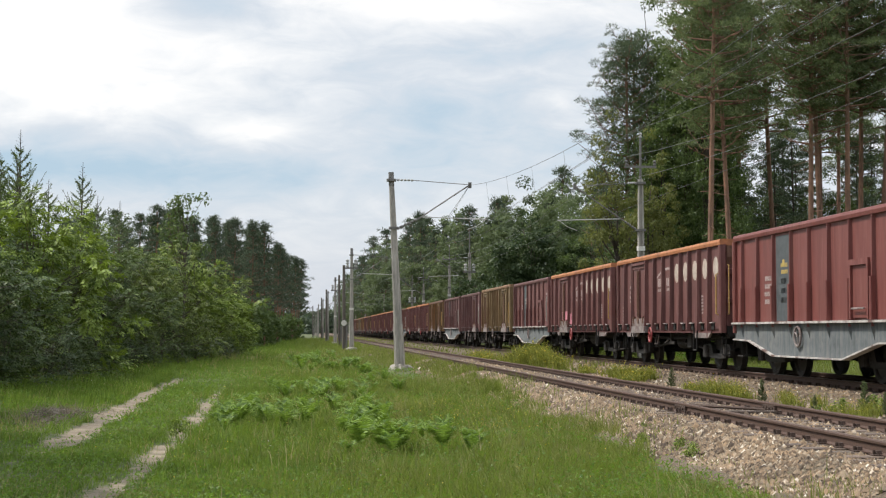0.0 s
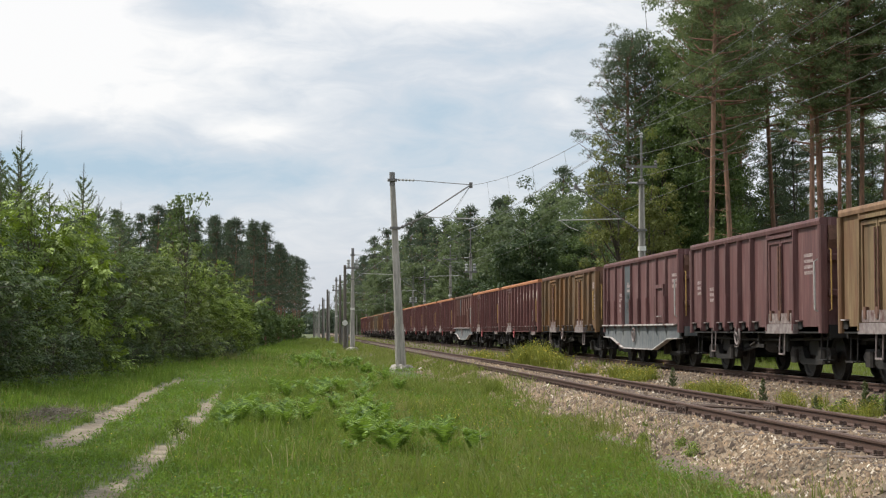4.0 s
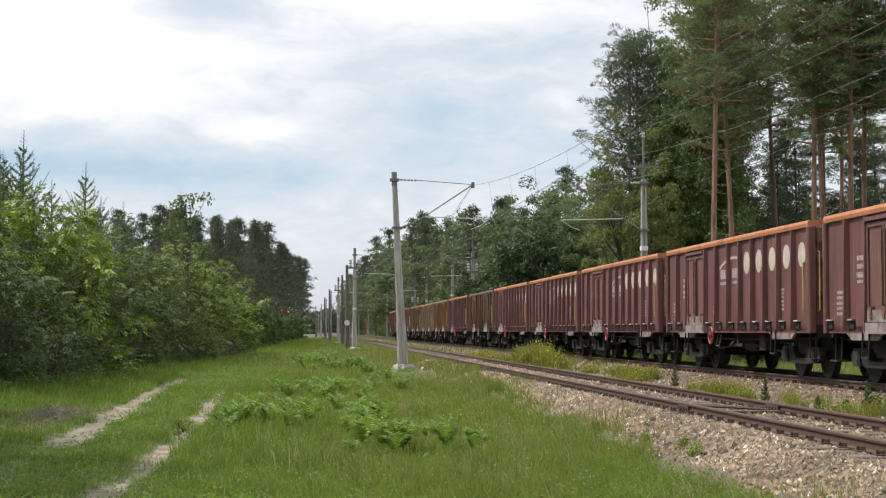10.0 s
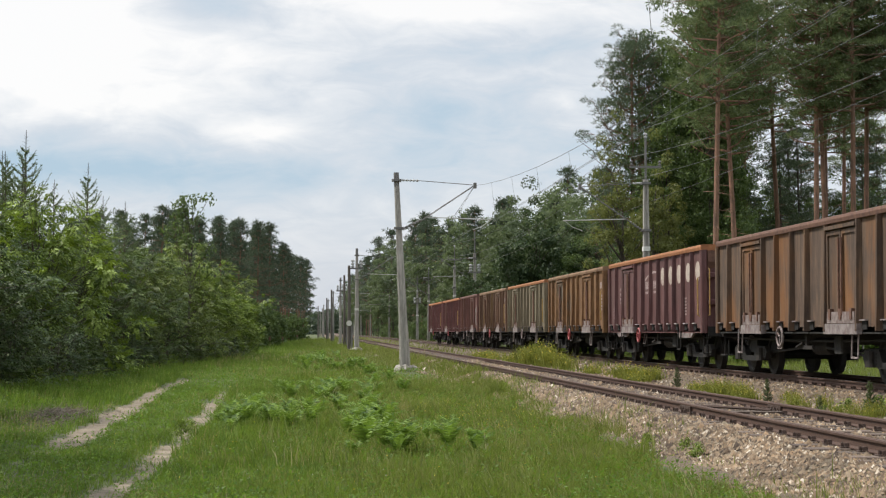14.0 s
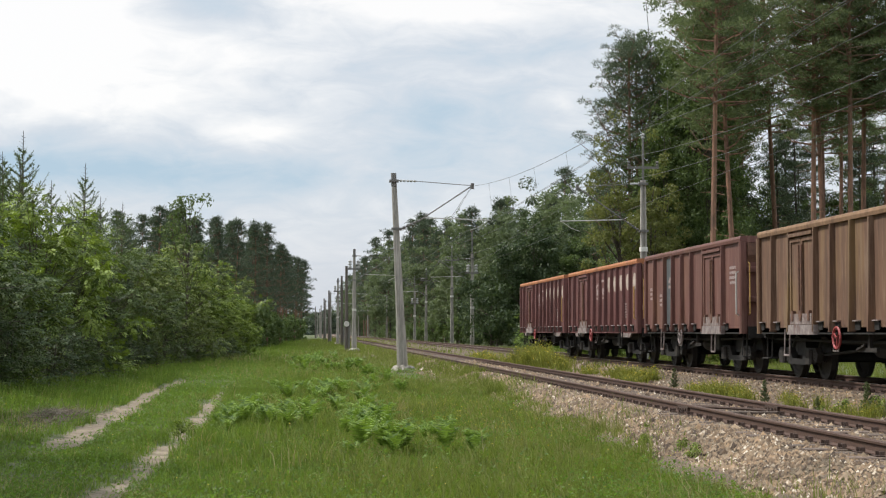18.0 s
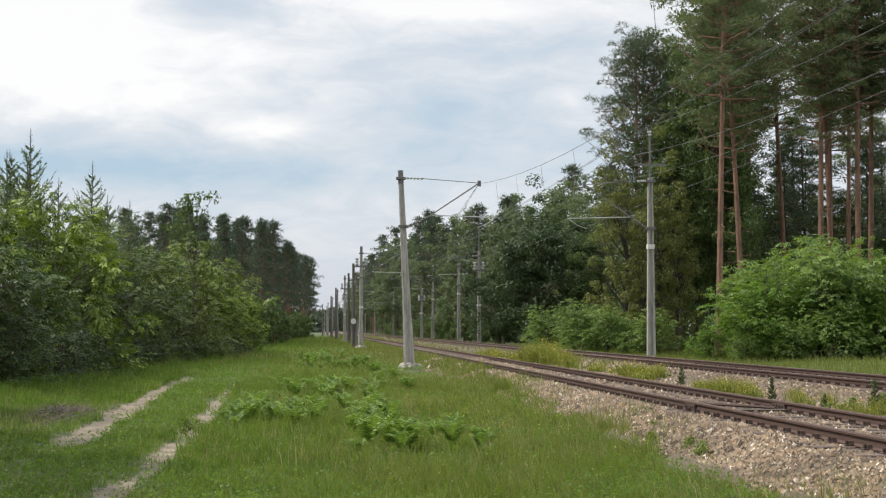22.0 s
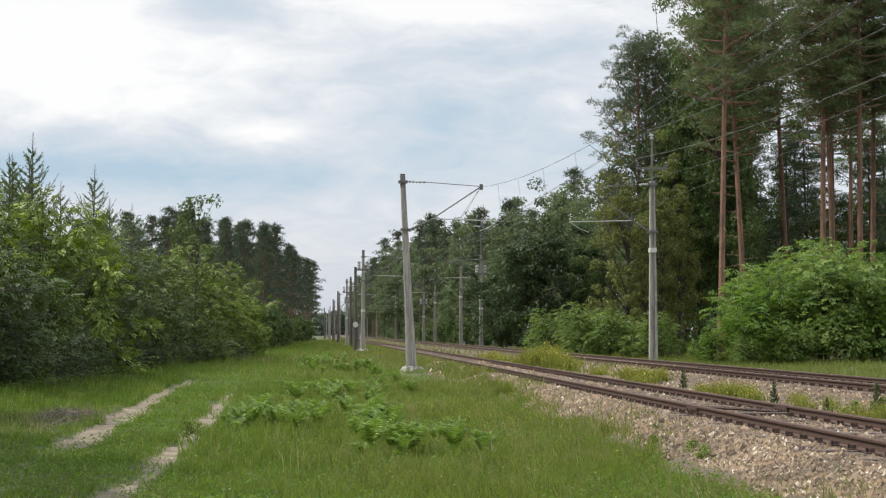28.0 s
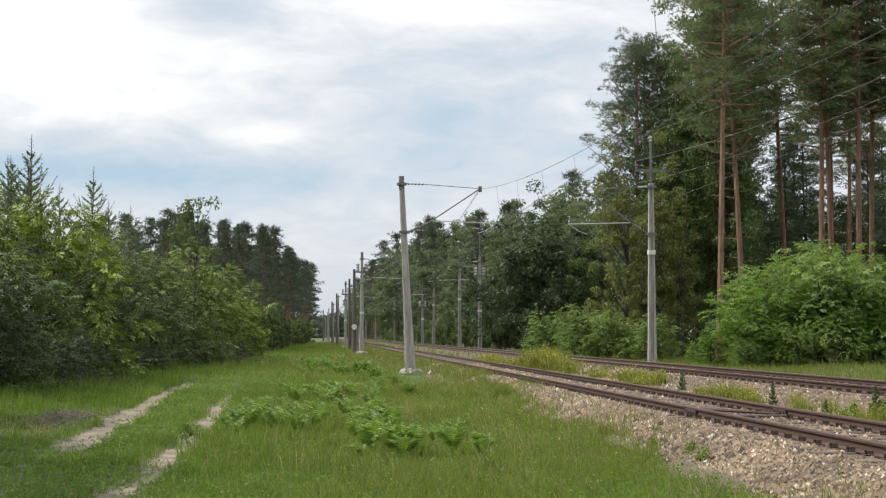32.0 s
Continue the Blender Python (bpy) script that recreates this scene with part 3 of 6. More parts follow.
def stony():
    """Crushed stone: brown, tan, grey and a few whitish pieces, each its own tone."""
    m = bpy.data.materials.new("stone")
    m.use_nodes = True
    node, link = nodes_of(m.node_tree)
    out = node("ShaderNodeOutputMaterial")
    bsdf = node("ShaderNodeBsdfPrincipled", i_Roughness=0.9)
    geo = node("ShaderNodeNewGeometry")
    tc = node("ShaderNodeTexCoord")
    ramp = node("ShaderNodeValToRGB")
    stops = ((0.0, (0.042, 0.028, 0.018)), (0.25, (0.110, 0.072, 0.043)), (0.48, (0.185, 0.128, 0.077)), (0.64, (0.165, 0.132, 0.093)),
             (0.80, (0.245, 0.158, 0.088)), (0.93, (0.280, 0.220, 0.152)), (1.0, (0.50, 0.445, 0.365)))
    while len(ramp.color_ramp.elements) < len(stops):
        ramp.color_ramp.elements.new(0.5)
    for el, (p, c) in zip(ramp.color_ramp.elements, stops):
        el.position, el.color = p, (*c, 1)
    link(geo.outputs["Random Per Island"], ramp.inputs[0])
    grain = node("ShaderNodeTexNoise", i_Scale=45.0, i_Detail=4.0, i_Roughness=0.7)
    big = node("ShaderNodeTexNoise", i_Scale=0.7, i_Detail=3.0)
    for n in (grain, big):
        link(tc.outputs["Object"], n.inputs["Vector"])
    r = node("ShaderNodeMapRange", i_1=0.3, i_2=0.7, i_3=0.7, i_4=1.25)
    link(grain.outputs[0], r.inputs[0])
    r2 = node("ShaderNodeMapRange", i_1=0.35, i_2=0.65, i_3=0.75, i_4=1.15)
    link(big.outputs[0], r2.inputs[0])
    both = node("ShaderNodeMath", operation="MULTIPLY")
    link(r.outputs[0], both.inputs[0])
    link(r2.outputs[0], both.inputs[1])
    sc = node("ShaderNodeVectorMath", operation="SCALE")
    link(ramp.outputs[0], sc.inputs[0])
    link(both.outputs[0], sc.inputs["Scale"])
    link(sc.outputs[0], bsdf.inputs["Base Color"])
    link(bsdf.outputs[0], out.inputs[0])
    return m


M["stone"] = stony()
make_stones()


# ---- tracks ----
RAIL = [(-0.065, 0), (0.065, 0), (0.065, 0.012), (0.012, 0.03), (0.008, 0.10), (0.034, 0.115), (0.036, 0.14), (0.028, 0.15),
        (-0.028, 0.15), (-0.036, 0.14), (-0.034, 0.115), (-0.008, 0.10), (-0.012, 0.03), (-0.065, 0.012)]


def make_track(name, x, z, count):
    track = tagged(root(name, pose(x, 0, z - 0.15)), "rusty rails on dark wooden sleepers in stone ballast", "railway track", kind="structure")
    for side in (-0.753, 0.753):
        rail = part("rail", Shape().sweep([(px + side, pz) for px, pz in RAIL], -540, 1100), M["rust_rail"], track)
        part("running_surface", Shape().box(side - 0.024, side + 0.024, -540, 1100, 0.1505, 0.1525), M["tread" if name == "track_2" else "rust_rail"], rail)
        clip = Shape()
        clip.box(side - 0.16, side + 0.16, -0.085, 0.085, -0.004, 0.014)
        for k in (-1, 1):
            clip.slab([(-0.045, 0.014), (0.045, 0.014), (0.03, 0.055), (-0.03, 0.055)], side + k * 0.075 - 0.028, side + k * 0.075 + 0.028)
            clip.tube([(side + k * 0.125, 0, 0.01), (side + k * 0.125, 0, 0.06)], 0.016, 6)
        data = clip.mesh("fastener", M["fastener"])
        for k in range(90 if name == "track_1" else 60):
            ob = part("fastener", data, None, rail)
            ob.location = (0, 14.2 + 0.6 * k, 0)
        if name == "track_1":
            plate = Shape()
            for k in (-1, 1):
                plate.box(side + k * 0.03 - 0.022, side + k * 0.03 + 0.022, 25.35, 26.05, 0.03, 0.112)
                for q in range(4):
                    plate.disc(side + k * 0.052, side + k * 0.075, 25.45 + 0.165 * q, 0.07, 0.022, 6)
            part("fishplate", plate, M["fastener"], rail, "dark bolted fishplate at a rail joint")
    if name == "track_1":
        part("bond_cable", Shape().tube([(0.72, 25.6, 0.03), (0.4, 26.0, 0.045), (-0.3, 27.2, 0.045), (-0.72, 27.8, 0.03)], 0.028, 6), M["fastener"], track, "dark bond cable between the rails")
        part("cover_board", Shape().box(-0.55, 0.62, 24.9, 25.12, 0.0, 0.05, 0.02), M["sleeper"], track, "flat cover board between the rails")
    wood = Shape().slab([(-0.125, -0.16), (0.125, -0.16), (0.125, -0.012), (0.11, 0), (-0.11, 0), (-0.125, -0.012)], -1.3, 1.3).mesh("sleeper", M["sleeper"])
    for k in range(count):
        ob = part("sleeper", wood, None, track)
        ob.matrix_basis = pose(rng.uniform(-0.03, 0.03), 14.2 + 0.6 * k + rng.uniform(-0.02, 0.02), 0, 0, 0, rng.uniform(-0.6, 0.6))
    rest = Shape()
    for k in range(400):
        y = 14.2 + 0.6 * (count + k)
        rest.box(-1.3, 1.3, y - 0.125, y + 0.125, -0.16, 0)
    for k in range(1, 50):
        rest.box(-1.3, 1.3, 14.2 - 0.6 * k - 0.125, 14.2 - 0.6 * k + 0.125, -0.16, 0)
    tagged(part("distant_sleepers", rest, M["sleeper"], track), kind="stuff")
    return track


make_track("track_1", NEAR_TRACK, NEAR_RAIL_Z, 260)
make_track("track_2", FAR_TRACK, FAR_RAIL_Z, 150)


# ---- masts and wires of the overhead line ----
def taper(shape, x0, y0, z0, w0, d0, x1, z1, w1, d1, c=0.2):
    """A tapered pillar with chamfered edges, leaning from x0 to x1."""
    ring = []
    for x, z, w, d in ((x0, z0, w0, d0), (x1, z1, w1, d1)):
        e = c * min(w, d)
        ring.append([(x - w / 2 + e, y0 - d / 2, z), (x + w / 2 - e, y0 - d / 2, z), (x + w / 2, y0 - d / 2 + e, z), (x + w / 2, y0 + d / 2 - e, z),
                     (x + w / 2 - e, y0 + d / 2, z), (x - w / 2 + e, y0 + d / 2, z), (x - w / 2, y0 + d / 2 - e, z), (x - w / 2, y0 - d / 2 + e, z)])
    v = ring[0] + ring[1]
    f = [tuple(range(7, -1, -1)), tuple(range(8, 16))] + [(i, (i + 1) % 8, 8 + (i + 1) % 8, 8 + i) for i in range(8)]
    return shape.add(v, f)


def bell(shape, a, b, r=0.06, n=4):
    """A string of insulator sheds between two points."""
    a, b = Vector(a), Vector(b)
    pts, rad = [], []
    for i in range(n):
        for t, k in ((0.0, 0.35), (0.25, 1.0), (0.6, 1.0), (0.9, 0.35)):
            pts.append(a + (b - a) * ((i + t) / n))
            rad.append(r * k)
    return shape.tube(pts, rad, 8)


def cantilever(mast, side, reach, z, lean=0.0):
    """Tie, strut and registration arm that reach over the track."""
    tip = (side * reach, 0, z)
    part("tie_rod", Shape().tube([(side * 0.55, 0, z + 0.17), tip], 0.016, 5), M["steel"], mast)
    part("tie_insulator", bell(Shape(), (side * (0.08 + side * lean * 0.95), 0, z + 0.19), (side * 0.58, 0, z + 0.17), 0.05, 6), M["insulator"], mast)
    strut = part("strut", Shape().tube([(side * 0.7, 0, z - 1.5), tip], 0.032, 6), M["steel"], mast)
    part("strut_insulator", bell(Shape(), (side * (0.12 + side * lean * 0.7), 0, z - 1.9), (side * 0.72, 0, z - 1.48), 0.06, 6), M["steel"], mast)
    part("clamp", Shape().box(tip[0] - 0.07, tip[0] + 0.07, -0.06, 0.06, z - 0.14, z + 0.1, 0.02), M["steel"], strut)
    part("registration_arm", Shape().tube([(side * 0.85, 0, z - 1.38), (side * (reach + 0.75), 0, z - 1.46)], 0.024, 6), M["steel_pale"], mast)
    part("steady_arm", Shape().tube([(side * (reach + 0.7), 0, z - 1.46), (side * (reach + 0.3), 0, z - 1.75), (side * (reach - 0.1), 0, z - 1.9)], 0.014, 5), M["steel_pale"], mast)
    part("stay_wire", Shape().tube([tip, (side * (reach - 0.95), 0, z - 1.42)], 0.009, 4), M["wire"], mast)


def concrete_mast(x, y, height, side, lean=0.0, z=7.84, pale_foot=True, width=0.45, top=0.2, extra="", label="", arm=True):
    base = float(ground_z(x, y))
    mast = tagged(root("catenary_mast", pose(x, y, base)), label or "grey tapered concrete mast of the overhead line", "mast", "masts along the railway")
    foot = 2.0 if pale_foot else 0.3
    mid = lean * foot / height
    wm = width + (top - width) * foot / height
    if pale_foot:
        part("lower_shaft", taper(Shape(), 0, 0, 0.0, width, 0.34, mid, foot, wm, 0.3), M["concrete"], mast, "paler lower concrete shaft")
        part("shaft", taper(Shape(), mid, 0, foot, wm - 0.03, 0.28, lean, height, top, 0.17), M["concrete"], mast)
        # a broken collar: its rim chipped and sagging unevenly
        rings = []
        for zz, rr in ((-0.4, 0.60), (0.10, 0.56), (0.24, 0.46), (0.30, 0.24)):
            rings.append([(rr * rng.uniform(0.82, 1.12) * math.cos(q * 0.524), 0.8 * rr * rng.uniform(0.82, 1.12) * math.sin(q * 0.524), zz + rng.uniform(-0.06, 0.05)) for q in range(12)])
        collar = Shape()
        collar.add(sum(rings, []), [tuple(range(36, 48))] + [(12 * k + q, 12 * k + (q + 1) % 12, 12 * k + 12 + (q + 1) % 12, 12 * k + 12 + q) for k in range(3) for q in range(12)])
        part("plinth", collar, M["plinth"], mast, "pale crumbling concrete plinth")
        part("cap", taper(Shape(), lean * 0.95, 0, height - 0.55, top + 0.03, 0.2, lean, height + 0.02, top + 0.02, 0.19), M["concrete_dark"], mast)
    else:
        shaft = Shape()
        flange = []
        for xx, zz, w, d in ((0, -0.5, width, 0.30), (lean, height, top, 0.18)):
            # an H-shaped section: two flanges and a recessed web
            half, web = w / 2, w * 0.17
            flange += [(xx + a * half, b * d / 2, zz) if k else (xx + a * web, b * d * 0.26, zz)
                       for a, b, k in ((-1, -1, 1), (-0.34, -1, 1), (-1, -1, 0), (1, -1, 0), (0.34, -1, 1), (1, -1, 1), (1, 1, 1), (0.34, 1, 1), (1, 1, 0), (-1, 1, 0), (-0.34, 1, 1), (-1, 1, 1))]
        shaft.add(flange, [tuple(range(11, -1, -1)), tuple(range(12, 24))] + [(k, (k + 1) % 12, 12 + (k + 1) % 12, 12 + k) for k in range(12)])
        part("shaft", shaft, M["concrete"], mast)
    for k in (z - base + 0.17, z - base - 1.86):
        xx = lean * k / height
        part("bracket", Shape().box(xx - 0.2, xx + 0.2, -0.17, 0.17, k - 0.05, k + 0.05, 0.03), M["steel"], mast)
    if arm:
        cantilever(mast, side, abs((NEAR_TRACK if side > 0 else FAR_TRACK) - x), z - base, lean)
    if extra == "crossarm":
        part("band", Shape().box(-0.155, 0.155, -0.15, 0.15, 4.87, 5.06, 0.02), M["white_paint"], mast, "white painted number band")
        part("extension", Shape().tube([(0, 0, height - 0.6), (0, 0, height + 1.85)], 0.05, 6), M["steel"], mast)
        part("crossarm", Shape().box(-0.68, 0.68, -0.05, 0.05, height + 0.5, height + 0.6), M["steel"], mast)
        for k in (-0.62, 0.62):
            part("pin_insulator", bell(Shape(), (k, 0, height + 0.6), (k, 0, height + 0.85), 0.07, 2), M["steel"], mast)
        part("top_insulator", bell(Shape(), (0, 0, height + 1.8), (0, 0, height + 2.05), 0.08, 2), M["insulator"], mast)
    if extra in ("switch", "gear"):
        if extra == "switch":
            part("extension", Shape().tube([(0, 0, height - 0.5), (0, 0, height + 2.0)], 0.06, 6), M["steel"], mast)
        for k in (-0.35, 0.35):
            part("switch_insulator", bell(Shape(), (k, 0, height - 1.6), (k, 0, height - 0.9), 0.16, 3), M["insulator"], mast)
        part("switch_frame", Shape().box(-0.55, 0.55, -0.12, 0.12, height - 1.72, height - 1.6), M["steel"], mast)
        part("band", Shape().box(-0.17, 0.17, -0.15, 0.15, 3.42, 3.6, 0.02), M["white_paint"], mast, "white painted band")
    return mast


concrete_mast(4.1, 66, 8.4, 1, lean=-0.40, label="leaning grey concrete mast with a pale foot on a crumbling plinth")
concrete_mast(4.1, 132, 8.6, 1, extra="gear")
concrete_mast(4.1, 198, 8.4, 1, extra="gear")
for yy in (264, 330, 396, 462, 528, 594, 660):
    concrete_mast(4.1 + rng.uniform(-0.2, 0.2), yy, 8.4, 1, pale_foot=False)
concrete_mast(14.5, 66.4, 7.95, -1, extra="crossarm", pale_foot=False, width=0.36, label="grey concrete mast with steel crossarm and white band")
concrete_mast(14.5, 136, 8.2, -1, extra="switch", pale_foot=False, width=0.36)
concrete_mast(14.6, 156, 8.0, -1, extra="crossarm", pale_foot=False, width=0.36, arm=False)
concrete_mast(14.4, 187, 7.0, -1, extra="crossarm", pale_foot=False, width=0.36)
concrete_mast(14.5, 208, 6.8, -1, extra="switch", pale_foot=False, width=0.36, arm=False)
for yy in (280, 365, 430, 500, 570):
    concrete_mast(14.5, yy, 8.0, -1, pale_foot=False, width=0.36)


def wooden_pole(x, y, height, sign=False):
    base = float(ground_z(x, y))
    pole = tagged(root("telegraph_pole", pose(x, y, base)), "dark weathered timber pole beside the track", "pole", "poles beside the track")
    part("shaft", Shape().tube([(0, 0, -0.5), (0.02, 0, height * 0.5), (0, 0, height)], [0.17, 0.145, 0.12], 10), M["pole_wood"], pole)
    part("stub", Shape().box(0.17, 0.33, -0.11, 0.11, -0.4, 2.2, 0.03), M["concrete_dark"], pole, "concrete stub at the foot")
    if sign:
        part("sign", Shape().disc(-0.06, 0.06, 0, 0, 0.24, 16).mesh("sign", M["white_paint"]), None, pole, "round white sign").matrix_basis = pose(0.02, -0.19, 2.4, 0, 0, 90)
    return pole


wooden_pole(3.55, 136, 7.4, True)
wooden_pole(4.25, 184, 8.2)
wooden_pole(3.6, 240, 8.0)
wooden_pole(3.6, 300, 8.0)
wooden_pole(2.6, 400, 8.0)


def wire(name, points, r, label):
    ob = tagged(root(name), label, "overhead wire")
    part("strand", Shape().tube(points, r, 4), M["wire"], ob)
    return ob


def catenary(x, masts, z_top, sag, z_low, label):
    """The carrying wire with its sag, the contact wire and the droppers between them."""
    ob = tagged(root("catenary_wires"), label, "overhead wire")
    for y0, y1 in zip(masts, masts[1:]):
        def top(y):
            t = (y - y0) / (y1 - y0)
            return z_top - 4 * sag * t * (1 - t)
        part("carrying_wire", Shape().tube([(x, y0 + (y1 - y0) * k / 16, top(y0 + (y1 - y0) * k / 16)) for k in range(17)], 0.007, 4), M["wire"], ob)
        part("contact_wire", Shape().tube([(x - 0.2, y0, z_low), (x + 0.2, y1, z_low)], 0.006, 4), M["wire"], ob)
        if x < 9:
            part("second_contact_wire", Shape().tube([(x - 0.14, y0, z_low), (x + 0.26, y1, z_low)], 0.006, 4), M["wire"], ob)
        if y0 < 250 and x < 9:
            for k in range(1, 12):
                y = y0 + (y1 - y0) * k / 12
                part("dropper", Shape().tube([(x, y, top(y)), (x - 0.2 + 0.4 * k / 12, y, z_low)], 0.004, 3), M["wire"], ob)
    return ob


catenary(NEAR_TRACK, [-6, 66, 132, 198, 264, 330, 396, 462], 7.82, 1.46, 5.95, "sagging carrying wire and contact wires over the near track")
catenary(FAR_TRACK, [0, 66.4, 136, 187, 280, 365, 430], 7.84, 1.35, 6.1, "sagging carrying wire and contact wires over the far track")
for xx, z0, sag in ((14.5, 10.4, 1.0), (13.9, 9.15, 1.2)):
    pts = []
    for y0, y1 in ((0, 66.4), (66.4, 156), (156, 280), (280, 430)):
        pts += [(xx, y0 + (y1 - y0) * k / 12, z0 - 4 * sag * (k / 12) * (1 - k / 12)) for k in range(12)]
    wire("feeder_wire", pts, 0.010, "thin sagging feeder wire on the mast crossarms")


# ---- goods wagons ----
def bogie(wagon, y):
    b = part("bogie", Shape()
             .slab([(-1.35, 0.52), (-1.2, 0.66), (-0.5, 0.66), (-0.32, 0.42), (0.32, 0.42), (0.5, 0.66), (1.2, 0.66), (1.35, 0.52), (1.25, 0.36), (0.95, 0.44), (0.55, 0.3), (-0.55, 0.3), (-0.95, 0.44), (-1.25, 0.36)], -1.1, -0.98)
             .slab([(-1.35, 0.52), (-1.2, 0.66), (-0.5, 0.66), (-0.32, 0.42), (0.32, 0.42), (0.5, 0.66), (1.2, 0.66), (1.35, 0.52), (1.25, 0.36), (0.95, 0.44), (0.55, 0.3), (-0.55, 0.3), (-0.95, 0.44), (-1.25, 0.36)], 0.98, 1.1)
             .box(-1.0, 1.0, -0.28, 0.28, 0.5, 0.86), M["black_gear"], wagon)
    b.location = (0, y, 0)
    wheel = Shape()
    prof = [(0.0, 0.1), (0.03, 0.11), (0.035, 0.34), (0.0, 0.38), (0.0, 0.46), (0.10, 0.455), (0.105, 0.485), (0.135, 0.485), (0.135, 0.38), (0.09, 0.34), (0.085, 0.12), (0.16, 0.1)]
    n = 22
    for k in range(n):
        a0, a1 = 2 * math.pi * k / n, 2 * math.pi * (k + 1) / n
        for (x0, r0), (x1, r1) in zip(prof, prof[1:]):
            wheel.add([(x0, r0 * math.cos(a0), r0 * math.sin(a0)), (x1, r1 * math.cos(a0), r1 * math.sin(a0)),
                       (x1, r1 * math.cos(a1), r1 * math.sin(a1)), (x0, r0 * math.cos(a1), r0 * math.sin(a1))], [(0, 1, 2, 3)])
    data = wheel.mesh("wheel", M["wheel"])
    for k in (-0.9, 0.9):
        part("axle", Shape().disc(-0.95, 0.95, k, 0.46, 0.08, 10), M["black_gear"], b)
        for s in (-1, 1):
            w = part("wheel", data, None, b)
            w.matrix_basis = pose(s * 0.80, k, 0.46, 0, 0, 0 if s < 0 else 180)
            part("axle_box", Shape().box(s * 1.04 - 0.14, s * 1.04 + 0.14, k - 0.16, k + 0.16, 0.32, 0.62, 0.04), M["bogie_dust"], b)
            for q in (-0.27, 0.27):
                spring = Shape()
                for i in range(4):
                    spring.tube([(s * 1.04, k + q, 0.36 + 0.065 * i), (s * 1.04, k + q, 0.40 + 0.065 * i)], 0.075, 8)
                part("spring", spring, M["bogie_dust"], b, "dusty coil spring")
    part("brake_gear", Shape().box(-0.85, 0.85, -0.5, -0.4, 0.35, 0.48).box(-0.85, 0.85, 0.4, 0.5, 0.35, 0.48), M["black_gear"], b)
    return b


def ends(wagon, y0, y1, half, top, paint, rim_mat, frame_mat):
    """End walls, buffers, couplings, steps, grab rails and the capping rim."""
    rim = Shape()
    t = 0.09
    for s in (-1, 1):
        rim.sweep([(s * (half + 0.06), top - 0.14), (s * (half + 0.075), top - 0.07), (s * (half + 0.06), top - 0.015), (s * (half + 0.02), top), (s * (half - t), top), (s * (half - t), top - 0.14)], y0 - 0.03, y1 + 0.03)
    for y in (y0, y1):
        rim.box(-half + t, half - t, y - 0.05, y + 0.05, top - 0.16, top + 0.0)
    part("top_rim", rim, rim_mat, wagon)
    for y, d in ((y0, -1), (y1, 1)):
        part("end_wall", Shape().box(-half + 0.03, half - 0.03, y - 0.03, y + 0.03, 1.12, top - 0.14), paint, wagon)
        for z in (1.75, 2.45):
            part("end_rib", Shape().slab([(y + d * 0.03, z - 0.08), (y + d * 0.12, z - 0.05), (y + d * 0.12, z + 0.05), (y + d * 0.03, z + 0.08)], -half + 0.1, half - 0.1), paint, wagon)
        for x in (-0.5, 0.5):
            part("end_post", Shape().box(x - 0.06, x + 0.06, min(y + d * 0.03, y + d * 0.1), max(y + d * 0.03, y + d * 0.1), 1.1, top - 0.16), paint, wagon)
        part("headstock", Shape().box(-1.3, 1.3, min(y, y + d * 0.1), max(y, y + d * 0.1), 0.86, 1.12), frame_mat, wagon)
        for x in (-0.875, 0.875):
            bf = part("buffer", Shape().tube([(x, y + d * 0.1, 1.04), (x, y + d * 0.42, 1.04)], [0.12, 0.1], 10), M["black_gear"], wagon)
            part("buffer_head", Shape().tube([(x, y + d * 0.42, 1.04), (x, y + d * 0.5, 1.04)], [0.22, 0.225], 16), M["black_gear"], bf)
        part("coupling", Shape().tube([(0, y + d * 0.1, 1.0), (0, y + d * 0.35, 0.92), (0, y + d * 0.62, 0.9)], 0.05, 6), M["black_gear"], wagon)
        for s in (-1, 1):
            stepb = Shape()
            for q in (0.0, 0.36):
                stepb.tube([(s * (half - 0.12), y - d * (0.1 + q), 1.0), (s * (half - 0.1), y - d * (0.1 + q), 0.42)], 0.018, 5)
            stepb.box(s * (half - 0.12) - 0.12, s * (half - 0.12) + 0.12, min(y - d * 0.06, y - d * 0.5), max(y - d * 0.06, y - d * 0.5), 0.40, 0.43)
            part("step", stepb, M["black_gear"], wagon)
            hose = Shape().tube([(s * 0.35, y + d * 0.1, 1.0), (s * 0.36, y + d * 0.25, 0.72), (s * 0.3, y + d * 0.45, 0.62)], 0.03, 6)
            part("brake_hose", hose, M["black_gear"], wagon)
            part("corner_gusset", Shape().slab([(y + d * 0.03, top - 0.17), (y + d * 0.03, top - 0.62), (y + d * 0.10, top - 0.45), (y + d * 0.10, top - 0.17)], *sorted((s * (half - 0.30), s * (half - 0.1)))), M["rust_rim"], wagon)
            corner = Shape().box(s * half - 0.09, s * half + 0.09, y - 0.07, y + 0.07, 0.95, top - 0.15, 0.03)
            part("corner_post", corner, paint, wagon)
    for s in (-1, 1):
        if y1 < 11:
            part("rear_handrail", Shape().tube([(s * (half - 0.02), y1 + 0.05, 1.28), (s * (half - 0.02), y1 + 0.24, 1.28), (s * (half - 0.02), y1 + 0.24, 2.4), (s * (half - 0.02), y1 + 0.05, 2.42)], 0.022, 5), M["steel_pale"], wagon, "pale handrail at the wagon end")
